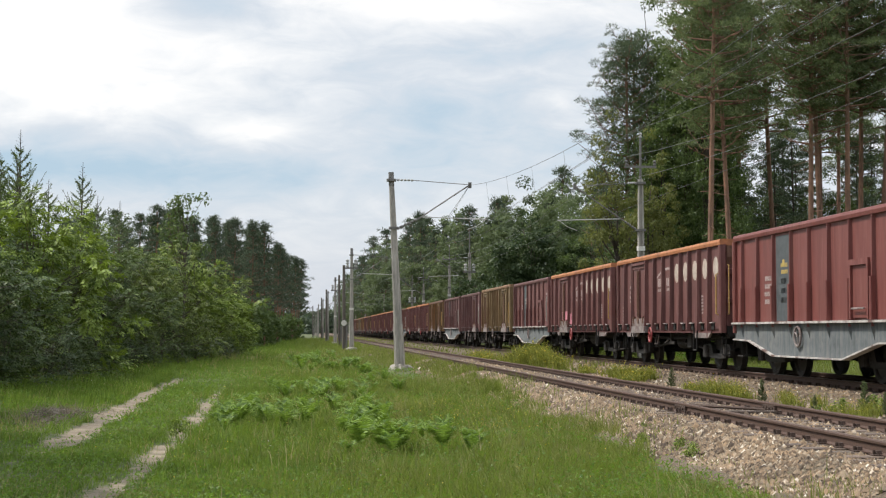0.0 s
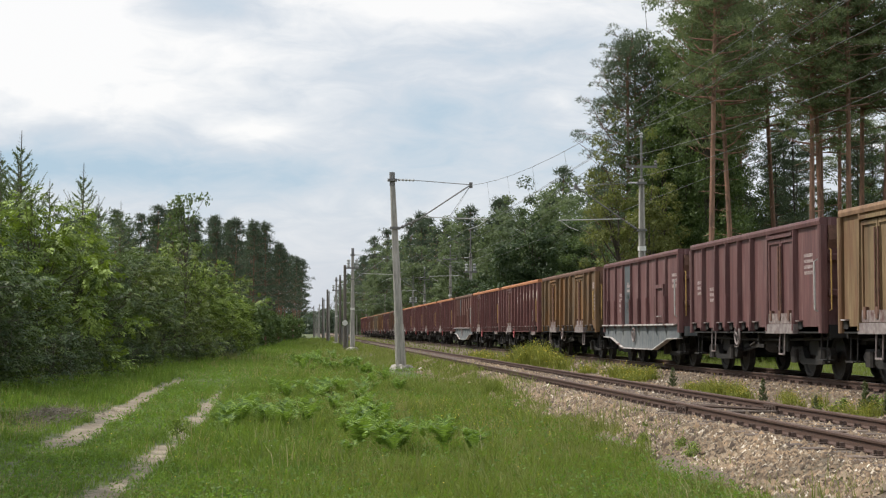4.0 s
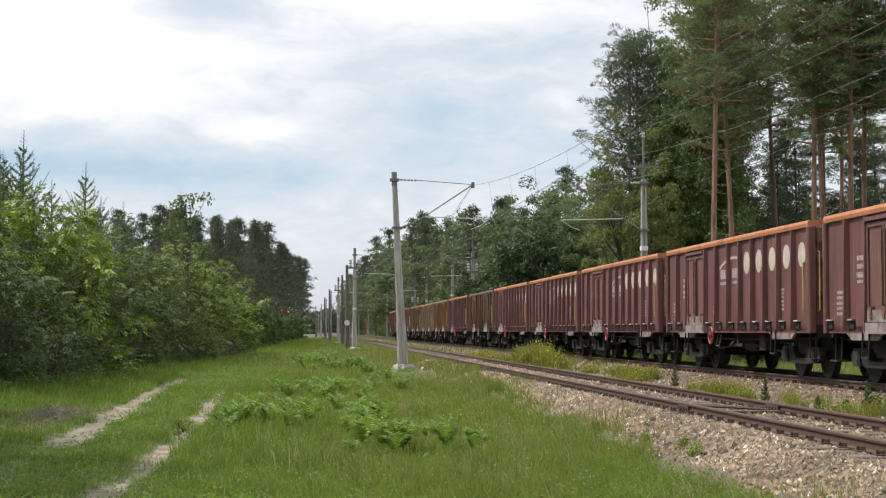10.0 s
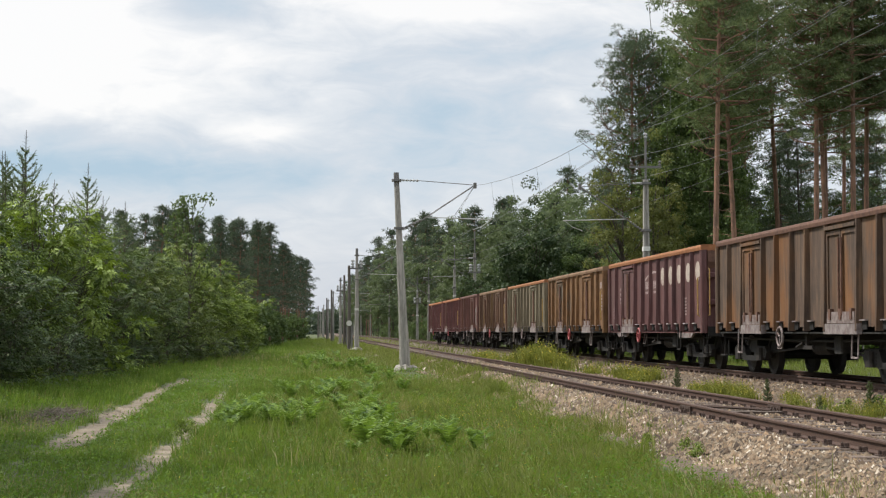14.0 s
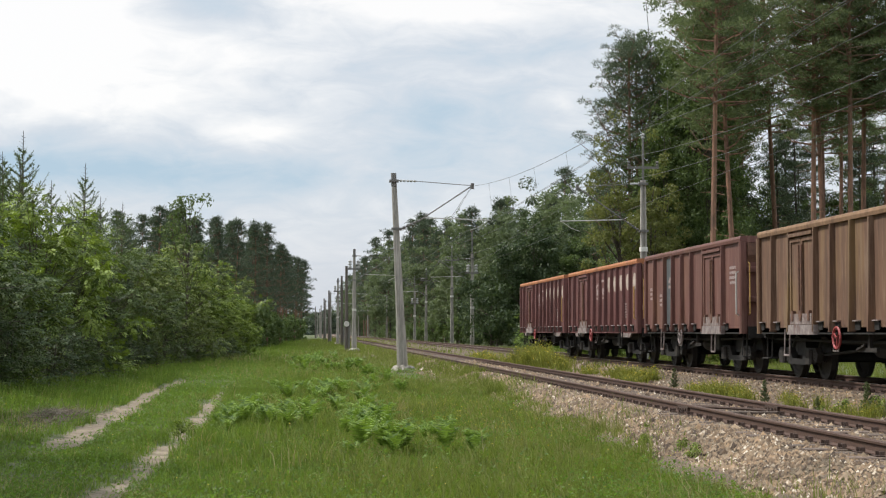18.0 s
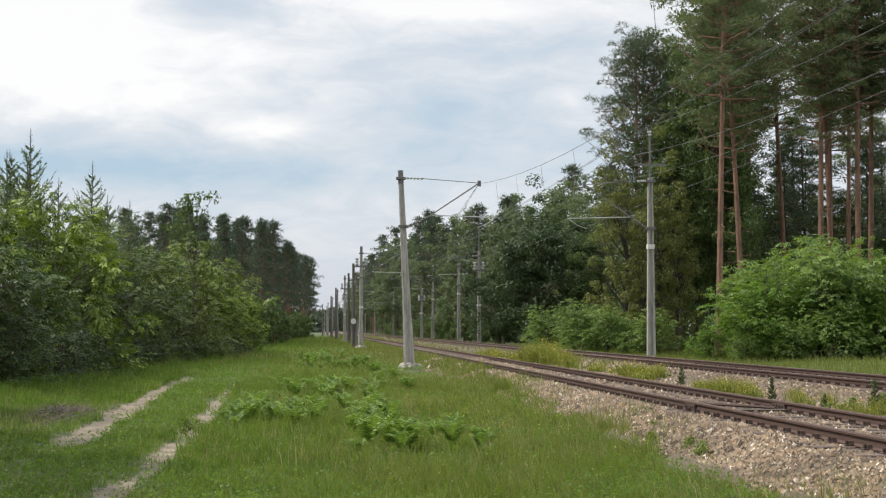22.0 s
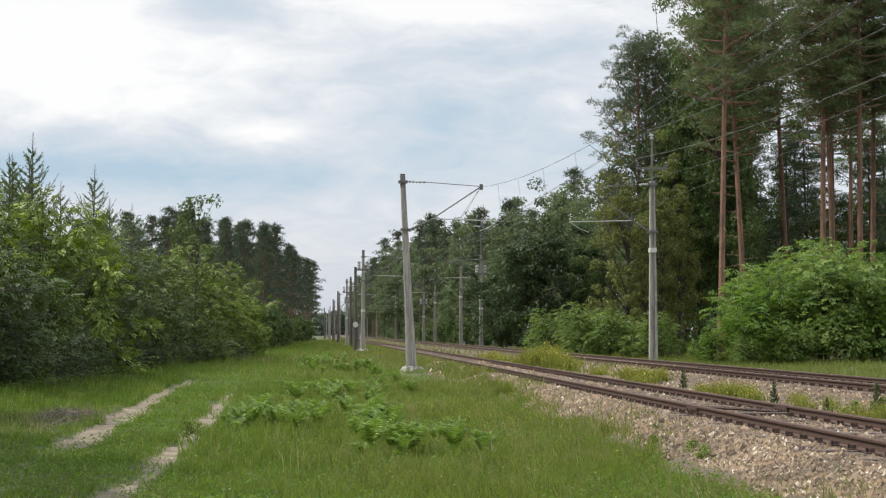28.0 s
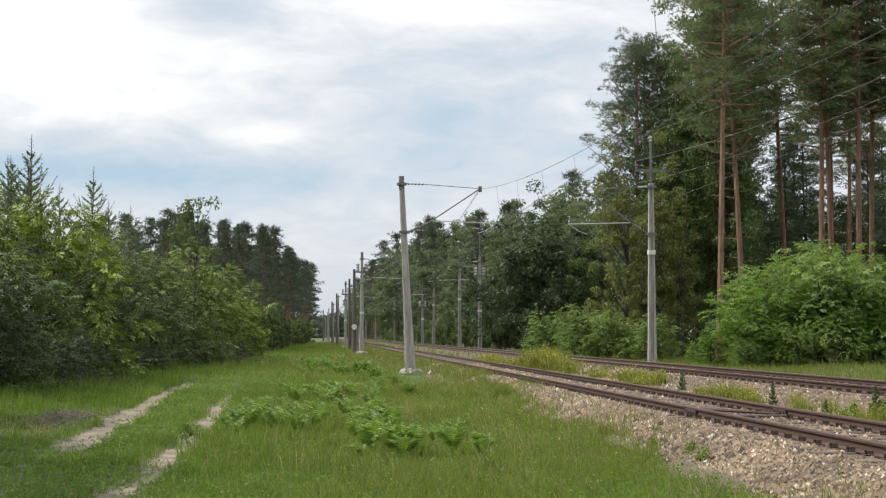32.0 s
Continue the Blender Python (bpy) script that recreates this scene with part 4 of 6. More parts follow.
        grab = Shape().tube([(s * (half + 0.05), y0 + 0.15, 1.38), (s * (half + 0.12), y0 + 0.15, 1.42), (s * (half + 0.12), y0 + 0.15, 2.38), (s * (half + 0.05), y0 + 0.15, 2.42)], 0.022, 5)
        part("grab_rail", grab, M["yellow_paint" if y1 > 11 else "steel_pale"], wagon)
        grab = Shape().tube([(s * (half - 0.12), y0 - 0.05, 1.4), (s * (half - 0.12), y0 - 0.16, 1.42), (s * (half - 0.12), y0 - 0.16, 2.6), (s * (half - 0.12), y0 - 0.05, 2.62)], 0.016, 5)
        part("end_grab_rail", grab, M["yellow_paint"], wagon)


def rib_shape(s, half, y, z0, z1, w=0.065, d=0.13):
    """A pressed hat-section post, broader at its foot."""
    x = s * half
    o = s * d
    v, f = [], []
    for z, k in ((z0, 1.15), (z0 + 0.45, 1.0), (z1, 0.8)):
        v += [(x, y - w * 0.8, z), (x + o * k, y - w * 0.45, z), (x + o * k, y + w * 0.45, z), (x, y + w * 0.8, z)]
    for i in (0, 4):
        f += [(i, i + 1, i + 5, i + 4), (i + 1, i + 2, i + 6, i + 5), (i + 2, i + 3, i + 7, i + 6), (i + 3, i, i + 4, i + 7)]
    f += [(3, 2, 1, 0), (8, 9, 10, 11)]
    return Shape().add(v, f)


def leaf_door(wagon, s, half, y0, y1, z0, z1, paint):
    """A two-leaf side door with its lock bars."""
    mid = (y0 + y1) / 2
    for a, b in ((y0 + 0.06, mid - 0.015), (mid + 0.015, y1 - 0.06)):
        xx = sorted((s * (half + 0.005), s * (half + 0.045)))
        leaf = Shape().box(xx[0], xx[1], a, b, z0 + 0.12, z1 - 0.1)
        fx = sorted((s * (half + 0.045), s * (half + 0.075)))
        for q0, q1, r0, r1 in ((a, a + 0.07, z0 + 0.12, z1 - 0.1), (b - 0.07, b, z0 + 0.12, z1 - 0.1), (a + 0.07, b - 0.07, z1 - 0.18, z1 - 0.1), (a + 0.07, b - 0.07, z0 + 0.12, z0 + 0.22)):
            leaf.box(fx[0], fx[1], q0, q1, r0, r1)
        door = part("door", leaf, paint, wagon)
        part("lock_bar", Shape().tube([(s * (half + 0.1), (mid + (0.08 if a > mid else -0.08)), z0 + 0.2), (s * (half + 0.1), (mid + (0.08 if a > mid else -0.08)), z1 - 0.25)], 0.022, 5), M["rust_rim"], door)
    bx = sorted((s * (half + 0.02), s * (half + 0.12)))
    part("door_sill", Shape().box(bx[0], bx[1], y0 - 0.05, y1 + 0.05, z0 - 0.16, z0 + 0.04), M["grey_worn"], wagon, "scuffed grey door sill")
    part("door_flap", Shape().box(sorted((s * (half + 0.076), s * (half + 0.10)))[0], sorted((s * (half + 0.076), s * (half + 0.10)))[1], y0 + 0.14, y1 - 0.12, z0 + 0.05, z0 + 0.27), M["flap_worn"], wagon, "rubbed pale flap at the door foot")
    for q in (y0 + 0.3, mid, y1 - 0.3):
        part("door_catch", Shape().box(bx[0], bx[1] + 0.0, q - 0.06, q + 0.06, z0 + 0.12, z0 + 0.33), M["rust_rim"], wagon)
    part("door_header", Shape().box(bx[0], bx[1] - 0.0, y0 + 0.04, y1 - 0.04, z1 - 0.07, z1), paint, wagon)


M["flap_worn"] = surface("flap_worn", (0.11, 0.075, 0.065), (0.30, 0.25, 0.23), 7, 0.85, 0.2, stain=(0.10, 0.045, 0.04), stain_scale=4.0, stain_low=0.52)
M["grey_worn"] = surface("grey_worn", (0.12, 0.09, 0.085), (0.31, 0.27, 0.255), 6, 0.8, 0.2, stain=(0.12, 0.06, 0.05), stain_scale=2.5)


def oval(s, x, y, z, ry, rz):
    n = 20
    v = [(x, y + ry * math.cos(2 * math.pi * k / n), z + rz * math.sin(2 * math.pi * k / n)) for k in range(n)]
    v += [(x + s * 0.004, p[1], p[2]) for p in v]
    return Shape().add(v, [tuple(range(n)), tuple(range(2 * n - 1, n - 1, -1))] + [(k, (k + 1) % n, n + (k + 1) % n, n + k) for k in range(n)])


def bars(s, x, y, z, w, h, rows, fill=0.9):
    """Unreadable lettering: short bars of its size."""
    sh = Shape()
    r = random.Random(int(y * 100) + rows)
    for k in range(rows):
        y0 = y
        while y0 < y + w * fill:
            l = r.uniform(0.25, 0.7) * h
            xx = sorted((x, x + s * 0.004))
            sh.box(xx[0], xx[1], y0, min(y0 + l, y + w), z - k * h * 1.7, z - k * h * 1.7 + h)
            y0 += l + 0.3 * h
    return sh


def wheel_handle(wagon, s, half, y, mat, z=0.88):
    sh = Shape()
    n = 16
    x = s * (half + 0.08)
    ring, m = [], 6
    for k in range(n):
        for q in range(m):
            a0, a1 = 2 * math.pi * k / n, 2 * math.pi * q / m
            rr = 0.205 + 0.026 * math.cos(a1)
            ring.append((x + 0.026 * math.sin(a1), y + rr * math.cos(a0), z + rr * math.sin(a0)))
    sh.add(ring, [(m * k + q, m * k + (q + 1) % m, m * ((k + 1) % n) + (q + 1) % m, m * ((k + 1) % n) + q) for k in range(n) for q in range(m)])
    for a0 in (0.5, 2.6, 4.7):
        sh.tube([(x, y, z), (x, y + 0.205 * math.cos(a0), z + 0.205 * math.sin(a0))], 0.018, 5)
    part("handbrake_wheel", sh, mat, wagon, "spoked handbrake wheel")


def box_wagon(ribs, doors, paint, rim, label, group="train of open goods wagons", ovals=0, logo=None, wheel=None, marks=(), belly=False, half=1.40, top=3.25, pivot=4.5, low_door=None, panel=None, steps=False, scrawl=False):
    """An open goods wagon; y runs from its front (0) to its back."""
    wagon = tagged(root("goods_wagon"), label, "goods wagon", group)
    paint_m, rim_m = M[paint], M[rim]
    y0, y1 = ribs[0], ribs[-1]
    zs = 1.16 if belly else 1.08
    frame_m = M["grey_frame"] if belly else M["black_gear"]
    part("floor", Shape().box(-half, half, y0, y1, zs - 0.1, zs), paint_m, wagon)
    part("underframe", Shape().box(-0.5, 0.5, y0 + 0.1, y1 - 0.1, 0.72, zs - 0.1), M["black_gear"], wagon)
    mid = (y0 + y1) / 2
    for s in (-1, 1):
        xx = sorted((s * half, s * (half - 0.05)))
        part("side_wall", Shape().box(xx[0], xx[1], y0 + 0.05, y1 - 0.05, zs - 0.1, top - 0.14), paint_m, wagon)
        for y in ribs[1:-1]:
            part("rib", rib_shape(s, half, y, zs - 0.08, top - 0.15, 0.05 if belly else 0.065, 0.085 if belly else 0.12), paint_m, wagon)
            if low_door is not None or steps:
                bx = sorted((s * half, s * (half + 0.115)))
                part("rib_foot", Shape().box(bx[0], bx[1], y - 0.045, y + 0.045, zs + (0.04 if belly else 0.0), zs + 0.82, 0.015), paint_m, wagon)
        doored = {b for a, b in doors}
        if not belly and s < 0:
            for y in ribs[1:]:
                if y in doored:
                    continue
                bx, lx = sorted((s * half, s * (half + 0.025))), sorted((s * half, s * (half + 0.075)))
                # shallow black box: the recess's shade put in as colour
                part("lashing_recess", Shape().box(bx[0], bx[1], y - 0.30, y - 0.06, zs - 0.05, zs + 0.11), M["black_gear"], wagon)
                part("lashing_ledge", Shape().box(lx[0], lx[1], y - 0.33, y - 0.06, zs + 0.11, zs + 0.135), M["white_dust" if ovals or paint == "olive_ochre" else "grey_worn"], wagon, "dusty lashing ledge")
        for a, b in doors:
            leaf_door(wagon, s, half, a, b, zs + 0.02, top - 0.2, paint_m)
        if belly:
            ring = [(y0, zs), (y0, 0.80), (y0 + 1.2, 0.78), (mid - 2.2, 0.46), (mid + 2.2, 0.46), (y1 - 1.2, 0.78), (y1, 0.80), (y1, zs)]
            xx = sorted((s * (half - 0.02), s * (half + 0.03)))
            part("belly_beam", Shape().slab(ring, xx[0], xx[1]), frame_m, wagon, "grey fish-bellied frame beam streaked with dirt")
            flange = Shape()
            for (ya, za), (yb, zb) in zip(ring[1:-1], ring[2:-1]):
                flange.slab([(ya, za - 0.02), (yb, zb - 0.02), (yb, zb + 0.012), (ya, za + 0.012)], *sorted((s * (half - 0.06), s * (half + 0.10))))
            part("bottom_flange", flange, M["white_dust"], wagon, "whitened lower flange of the beam")
            lx = sorted((s * (half - 0.02), s * (half + 0.14)))
            part("ledge", Shape().box(lx[0], lx[1], y0, y1, zs - 0.01, zs + 0.035), M["white_dust"], wagon, "ledge dusted white")
            for a, b in zip(ribs, ribs[1:]):
                gx = s * (half + 0.03)
                part("gusset", Shape().add([(gx, b - 0.05, zs), (gx + s * 0.10, b, zs), (gx, b + 0.05, zs), (gx, b, zs - 0.34)], [(0, 1, 3), (1, 2, 3), (0, 2, 1), (0, 3, 2)]), frame_m, wagon)
        else:
            sx = sorted((s * (half - 0.03), s * (half + 0.02)))
            part("sill", Shape().box(sx[0], sx[1], y0 + 0.02, y1 - 0.02, 0.95, zs - 0.1), paint_m if ovals else frame_m, wagon)
            if ovals:
                part("sill_apron", Shape().slab([(mid - 5.2, 0.96), (mid - 4.9, 0.82), (mid - 3.6, 0.82), (mid - 3.3, 0.96)], sx[0] + 0.002, sx[1] + 0.004).slab([(mid + 3.3, 0.96), (mid + 3.6, 0.82), (mid + 4.9, 0.82), (mid + 5.2, 0.96)], sx[0] + 0.002, sx[1] + 0.004), M["grey_worn"], wagon, "worn pale apron under the sill")
        x = s * (half + 0.002)
        for k in range(ovals):
            a, b = ribs[k], ribs[k + 1]
            part("oval_mark", oval(s, x, a + 0.60, 2.575, 0.245, 0.262), M["cream_mark"], wagon, "white painted disc")
        if logo is not None:
            arc = Shape()
            xx = sorted((x, x + s * 0.004))
            for k in range(9):
                ya, yb = logo - 0.42 + 0.188 * k, logo - 0.42 + 0.188 * (k + 1)
                za, zb = (2.78 - 0.19 * ((q - logo) / 1.2) ** 2 for q in (ya, yb))
                arc.slab([(ya, za), (yb, zb), (yb, zb - 0.065), (ya, za - 0.065)], xx[0], xx[1])
            part("logo_mark", arc, M["chalk"], wagon, "faded white painted arc mark")
            for q, w in ((logo - 0.36, 0.52), (logo + 0.74, 0.50)):
                letters = Shape()
                for k in range(3):
                    letters.box(xx[0], xx[1], q + k * w / 3, q + k * w / 3 + 0.11, 2.26, 2.49)
                part("logo_block", letters, M["chalk"], wagon, "faded white painted block")
                part("caption", bars(s, x, q, 2.12, w, 0.075, 1), M["chalk"], wagon)
        for y, z, w, h, n in marks:
            tagged(part("lettering", bars(s, x, y, z, w, h, n), M["chalk"], wagon), kind="stuff")
        if panel:
            a, b = ribs[panel[0]] + 0.1, ribs[panel[0] + 1] - 0.1
            xx = sorted((x, x + s * 0.004))
            part("dark_panel", Shape().box(xx[0], xx[1], a, b, zs + 0.05, top - 0.2), M["slate_panel"], wagon, "painted slate-grey panel with a worn crest")
            tagged(part("panel_lettering", bars(s, x + s * 0.004, (a + b) / 2 - 0.28, 2.36, 0.5, 0.085, 2).box(min(x, x + s * 0.008), max(x, x + s * 0.008), (a + b) / 2 - 0.08, (a + b) / 2 + 0.06, 2.42, 2.52), M[panel[2]], wagon), kind="stuff")
            if panel[1]:
                part("blue_panel", Shape().box(xx[0] - 0.002, xx[1] + 0.002, a, b, zs + 0.05, zs + 0.62), M["blue_panel"], wagon, "blue painted lower panel")
        if low_door is not None:
            a, b = low_door
            dx = sorted((s * (half + 0.01), s * (half + 0.06)))
            d = part("low_door", Shape().box(dx[0], dx[1], a, b, zs + 0.08, zs + 1.05), paint_m, wagon, "small lower side door")
            fx = sorted((s * (half + 0.06), s * (half + 0.11)))
            part("door_frame", Shape().box(fx[0], fx[1], a - 0.08, a, zs + 0.05, zs + 1.16).box(fx[0], fx[1], b, b + 0.08, zs + 0.05, zs + 1.16).box(fx[0], fx[1], a, b, zs + 1.05, zs + 1.16), paint_m, d)
            part("door_handle", Shape().tube([(s * (half + 0.12), a + 0.1, zs + 0.25), (s * (half + 0.12), b - 0.1, zs + 0.25)], 0.02, 5), M["grey_worn"], d)
        if wheel is not None:
            wheel_handle(wagon, s, half, wheel[0], M[wheel[1]])
        if scrawl and s < 0:
            sh = Shape()
            r = random.Random(4)
            for k in range(5):
                c = ribs[7] + 0.15 + 0.5 * k
                sh.tube([(x - 0.003, c, 1.25), (x - 0.003, c + 0.15, 1.6 + r.uniform(0, 0.3)), (x - 0.003, c + 0.3, 1.3), (x - 0.003, c + 0.1, 1.3)], 0.06, 4)
            sh.box(x - 0.05, x - 0.046, ribs[8] + 0.1, ribs[8] + 1.5, 1.2, 1.75)
            part("graffiti", sh, M["pink_paint"], wagon, "pink graffiti strokes")
    ends(wagon, y0, y1, half, top, paint_m, rim_m, frame_m)
    bogie(wagon, mid - pivot)
    bogie(wagon, mid + pivot)
    part("brake_cylinder", Shape().tube([(-0.75, mid - 0.5, 0.68), (-0.75, mid + 0.4, 0.68)], [0.17, 0.19], 12), M["black_gear"], wagon)
    part("air_tank", Shape().tube([(0.7, mid - 1.2, 0.66), (0.7, mid + 0.2, 0.66)], 0.2, 12), M["black_gear"], wagon)
    part("brake_rigging", Shape().box(-1.28, -1.22, mid - 0.7, mid + 0.25, 0.62, 0.7).box(-1.28, -1.22, mid - 0.35, mid - 0.25, 0.7, 1.0).tube([(-1.3, mid - 0.15, 0.75), (-1.32, mid + 0.2, 0.66)], 0.03, 5), M["bogie_dust"], wagon)
    for k in (-1, 1):
        part("brake_pipe", Shape().tube([(k * 1.12, y0 + 0.3, 0.84), (k * 1.12, mid - 1.5, 0.80), (k * 1.12, mid + 1.5, 0.80), (k * 1.12, y1 - 0.3, 0.84)], 0.03, 5), M["black_gear"], wagon)
        part("release_handle", Shape().tube([(k * 1.25, mid + 1.3, 0.9), (k * 1.3, mid + 1.3, 0.62), (k * 1.3, mid + 1.62, 0.62), (k * 1.25, mid + 1.62, 0.9)], 0.016, 5), M["grey_worn"], wagon)
        part("control_box", Shape().box(k * 1.0 - 0.18, k * 1.0 + 0.18, mid - 2.2, mid - 1.75, 0.55, 0.9, 0.03), M["black_gear"], wagon)
        for q in (-1, 1):
            part("brake_rod", Shape().tube([(k * 0.95, mid + q * 0.6, 0.66), (k * 0.95, mid + q * (pivot - 1.4), 0.52)], 0.028, 5), M["black_gear"], wagon)
            if not belly:
                ladder = Shape()
                for e in (0.0, 0.34):
                    ladder.tube([(k * (half + 0.04), mid + q * (pivot - 0.6) + e, 1.05), (k * (half + 0.06), mid + q * (pivot - 0.6) + e, 0.5)], 0.02, 5)
                ladder.tube([(k * (half + 0.06), mid + q * (pivot - 0.6), 0.5), (k * (half + 0.06), mid + q * (pivot - 0.6) + 0.34, 0.5)], 0.022, 5)
                part("foot_stirrup", ladder, M["black_gear" if ovals else "grey_worn"], wagon)
    return wagon


M["white_dust"] = surface("white_dust", (0.30, 0.27, 0.25), (0.56, 0.53, 0.50), 7, 0.9, 0.2, stain=(0.13, 0.08, 0.07), stain_scale=2.5, stain_low=0.48)
M["chalk"] = surface("chalk", (0.26, 0.19, 0.18), (0.46, 0.38, 0.36), 14, 0.8, 0.0)

RIBS_A = (0.0, 1.05, 2.08, 3.1, 4.08, 5.1, 6.12, 7.22, 8.3, 10.2, 11.3, 12.5)
RIBS_C = (0.0, 1.1, 2.15, 3.95, 5.2, 6.2, 7.3, 8.3, 9.95, 11.15, 12.25)
RIBS_D = (0.0, 1.14, 3.1, 4.2, 5.3, 6.25, 7.2, 8.2, 9.2, 11.0, 12.15)
RIBS_E = (0.0, 1.5, 2.7, 3.9, 5.1, 6.27, 7.5, 8.7, 9.9, 10.55)
RIBS_M = (0.0, 1.6, 3.45, 4.75, 5.8, 6.85, 7.85, 9.1, 10.35)
A_MARKS = ((1.85, 1.86, 0.4, 0.05, 6), (11.6, 1.7, 0.4, 0.06, 5), (10.5, 2.3, 0.4, 0.09, 3), (10.55, 1.98, 0.3, 0.06, 2), (7.5, 1.55, 0.2, 0.08, 2))
LABEL_A = "maroon open goods wagon with orange rim and white ovals"


def wagon_a(paint="maroon", rim="orange_rim", scrawl=False, label=LABEL_A):
    return box_wagon(RIBS_A, ((8.3, 10.2),), paint, rim, label, ovals=5, logo=5.8, wheel=(7.7, "red_wheel"), marks=A_MARKS, scrawl=scrawl)


def wagon_c(paint, rim, label, mark=True, brake="grey_worn"):
    ends_doored = paint == "olive_ochre"
    return box_wagon(RIBS_D if ends_doored else RIBS_C, ((1.14, 3.1), (9.2, 11.0)) if ends_doored else ((2.15, 3.95), (8.3, 9.95)), paint, rim, label, wheel=(7.0, brake),
                     top=3.3 if ends_doored else 3.24, marks=((0.3, 2.5, 0.6, 0.22, 1), (0.3, 2.2, 0.6, 0.07, 5)) if mark else ())


def wagon_e(paint, label, blue):
    return box_wagon(RIBS_E, (), paint, "rust_rim" if paint == "red_brown" else paint, label, belly=True, top=3.24, pivot=3.3, low_door=(1.68, 2.52), wheel=(5.75, "grey_worn"),
                     panel=(5, blue, "gold_paint" if paint == "red_paint" else "chalk"), marks=((7.7, 2.1, 0.6, 0.1, 4), (6.7, 2.0, 0.4, 0.12, 3), (0.3, 2.5, 0.7, 0.09, 3)))


def wagon_m(paint, label):
    return box_wagon(RIBS_M, ((1.6, 3.45),), paint, paint, label, top=3.25, pivot=3.4, steps=True, wheel=(5.9, "grey_worn"),
                     panel=(5, False, "chalk") if paint == "red_brown" else None, marks=((0.6, 2.5, 0.6, 0.07, 4), (8.3, 2.0, 0.4, 0.08, 3), (9.5, 2.2, 0.4, 0.08, 3)))


# where each wagon's front corner stands at the start, in metres along the line
FRONTS = (25.8, 37.6, 51.2, 64.55, 76.6, 89.9, 101.7, 113.85, 127.4, 141.05, 154.5, 166.65, 180.15, 193.85, 207.45, 220.95, 234.1, 247.9, 261.5, 275.05, 288.3, 302.0, 313.55, 327.25)


def travelled(t):
    """The train rolls at 14.9 m/s, then slows a little."""
    t1 = min(t, 20.0)
    return 14.92 * t1 - 0.02585 * max(0.0, t1 - 8.0) ** 2 + 14.30 * (t - t1)


def make_train():
    a = wagon_a()
    e_red = wagon_e("red_paint", "red open goods wagon with grey fish-bellied frame and slate panel", False)
    c1 = wagon_c("olive_ochre", "tan_rim", "ochre open goods wagon with two rusty side doors", False)
    away = pose(0, 0, 0)
    train = [e_red, a, wagon_a("maroon", "orange_rim", True, "maroon open goods wagon with pink graffiti and orange rim"),
             wagon_e("maroon", "maroon open goods wagon with pale fish-bellied frame", False), c1,
             wagon_m("maroon_dark", "dull maroon open goods wagon with a full-height door"),
             wagon_e("maroon_dark", "dull maroon goods wagon with whitened fish-bellied frame", False),
             wagon_c("ochre", "rust_rim", "ochre goods wagon with rust patches and worn doors")]
    train += [copy_thing(a, away), copy_thing(a, away), wagon_e("red_brown", "red-brown goods wagon with fish-bellied frame and blue panel", True)]
    train += [copy_thing(a, away) for k in range(5)]
    train += [wagon_c("olive_brown", "rust_rim", "dark olive-brown open goods wagon with pale lettering"),
              wagon_a("maroon_dark", "orange_brown_rim", label="dark maroon open goods wagon with brown rim and white ovals"),
              wagon_c("rust_orange", "tan_rim", "rusty orange open goods wagon with worn grey patches", True, "red_wheel"),
              wagon_c("khaki", "orange_brown_rim", "khaki-grey open goods wagon with rusty top rim", False),
              wagon_c("rust_brown", "tan_rim", "rust-brown open goods wagon with pale lettering", True, "red_wheel"),
              wagon_m("red_brown", "weathered maroon open goods wagon with a full-height door"),
              copy_thing(a, away), copy_thing(a, away)]
    return train


M["orange_brown_rim"] = surface("orange_brown_rim", (0.22, 0.085, 0.03), (0.36, 0.15, 0.06), 6, 0.75, 0.15)
TRAIN = make_train()


def motions():
    for wagon, q in zip(TRAIN, FRONTS):
        walk(wagon, [(t, pose(FAR_TRACK, q - travelled(t), FAR_RAIL_Z)) for t in range(0, 33, 2)])


# ---- plants ----
def unit(v):
    return v / np.maximum(np.linalg.norm(v, axis=-1, keepdims=True), 1e-6)


def leaf_quads(centres, size, r, up=0.5, aspect=0.5, out=None, plain=False):
    """Pointed leaves as single folded rhombs: one island each."""
    n = len(centres)
    nor = r.normal(size=(n, 3))
    nor[:, 2] = np.abs(nor[:, 2]) * 0.6 + up
    if out is not None:
        nor += out * 0.9
    nor = unit(nor)
    along = unit(np.cross(nor, r.normal(size=(n, 3))))
    side = np.cross(nor, along)
    l = size * r.uniform(0.7, 1.3, n)[:, None]
    w = l * aspect * 0.5
    if plain:
        v = np.stack([centres - along * l * 0.5, centres + along * l * 0.1 + side * w * 1.4, centres + along * l * 0.5 - side * w * 0.6], 1)
        return v.reshape(-1, 3), np.arange(3 * n).reshape(n, 3)
    droop = np.zeros((n, 3))
    droop[:, 2] = -0.15
    v = np.stack([centres - along * l * 0.5, centres + side * w, centres + along * l * 0.5 + droop * l, centres - side * w], 1)
    return v.reshape(-1, 3), np.arange(4 * n).reshape(n, 4)


def clump_points(clumps, radii, per, r, flat=0.75):
    """Points gathered near the shells of many small clumps."""
    k = len(clumps)
    d = unit(r.normal(size=(k, per, 3)))
    d[..., 2] *= flat
    rad = radii[:, None, None] * (0.35 + 0.65 * r.random((k, per, 1)) ** 0.5)
    return (clumps[:, None] + d * rad).reshape(-1, 3), unit(d).reshape(-1, 3)


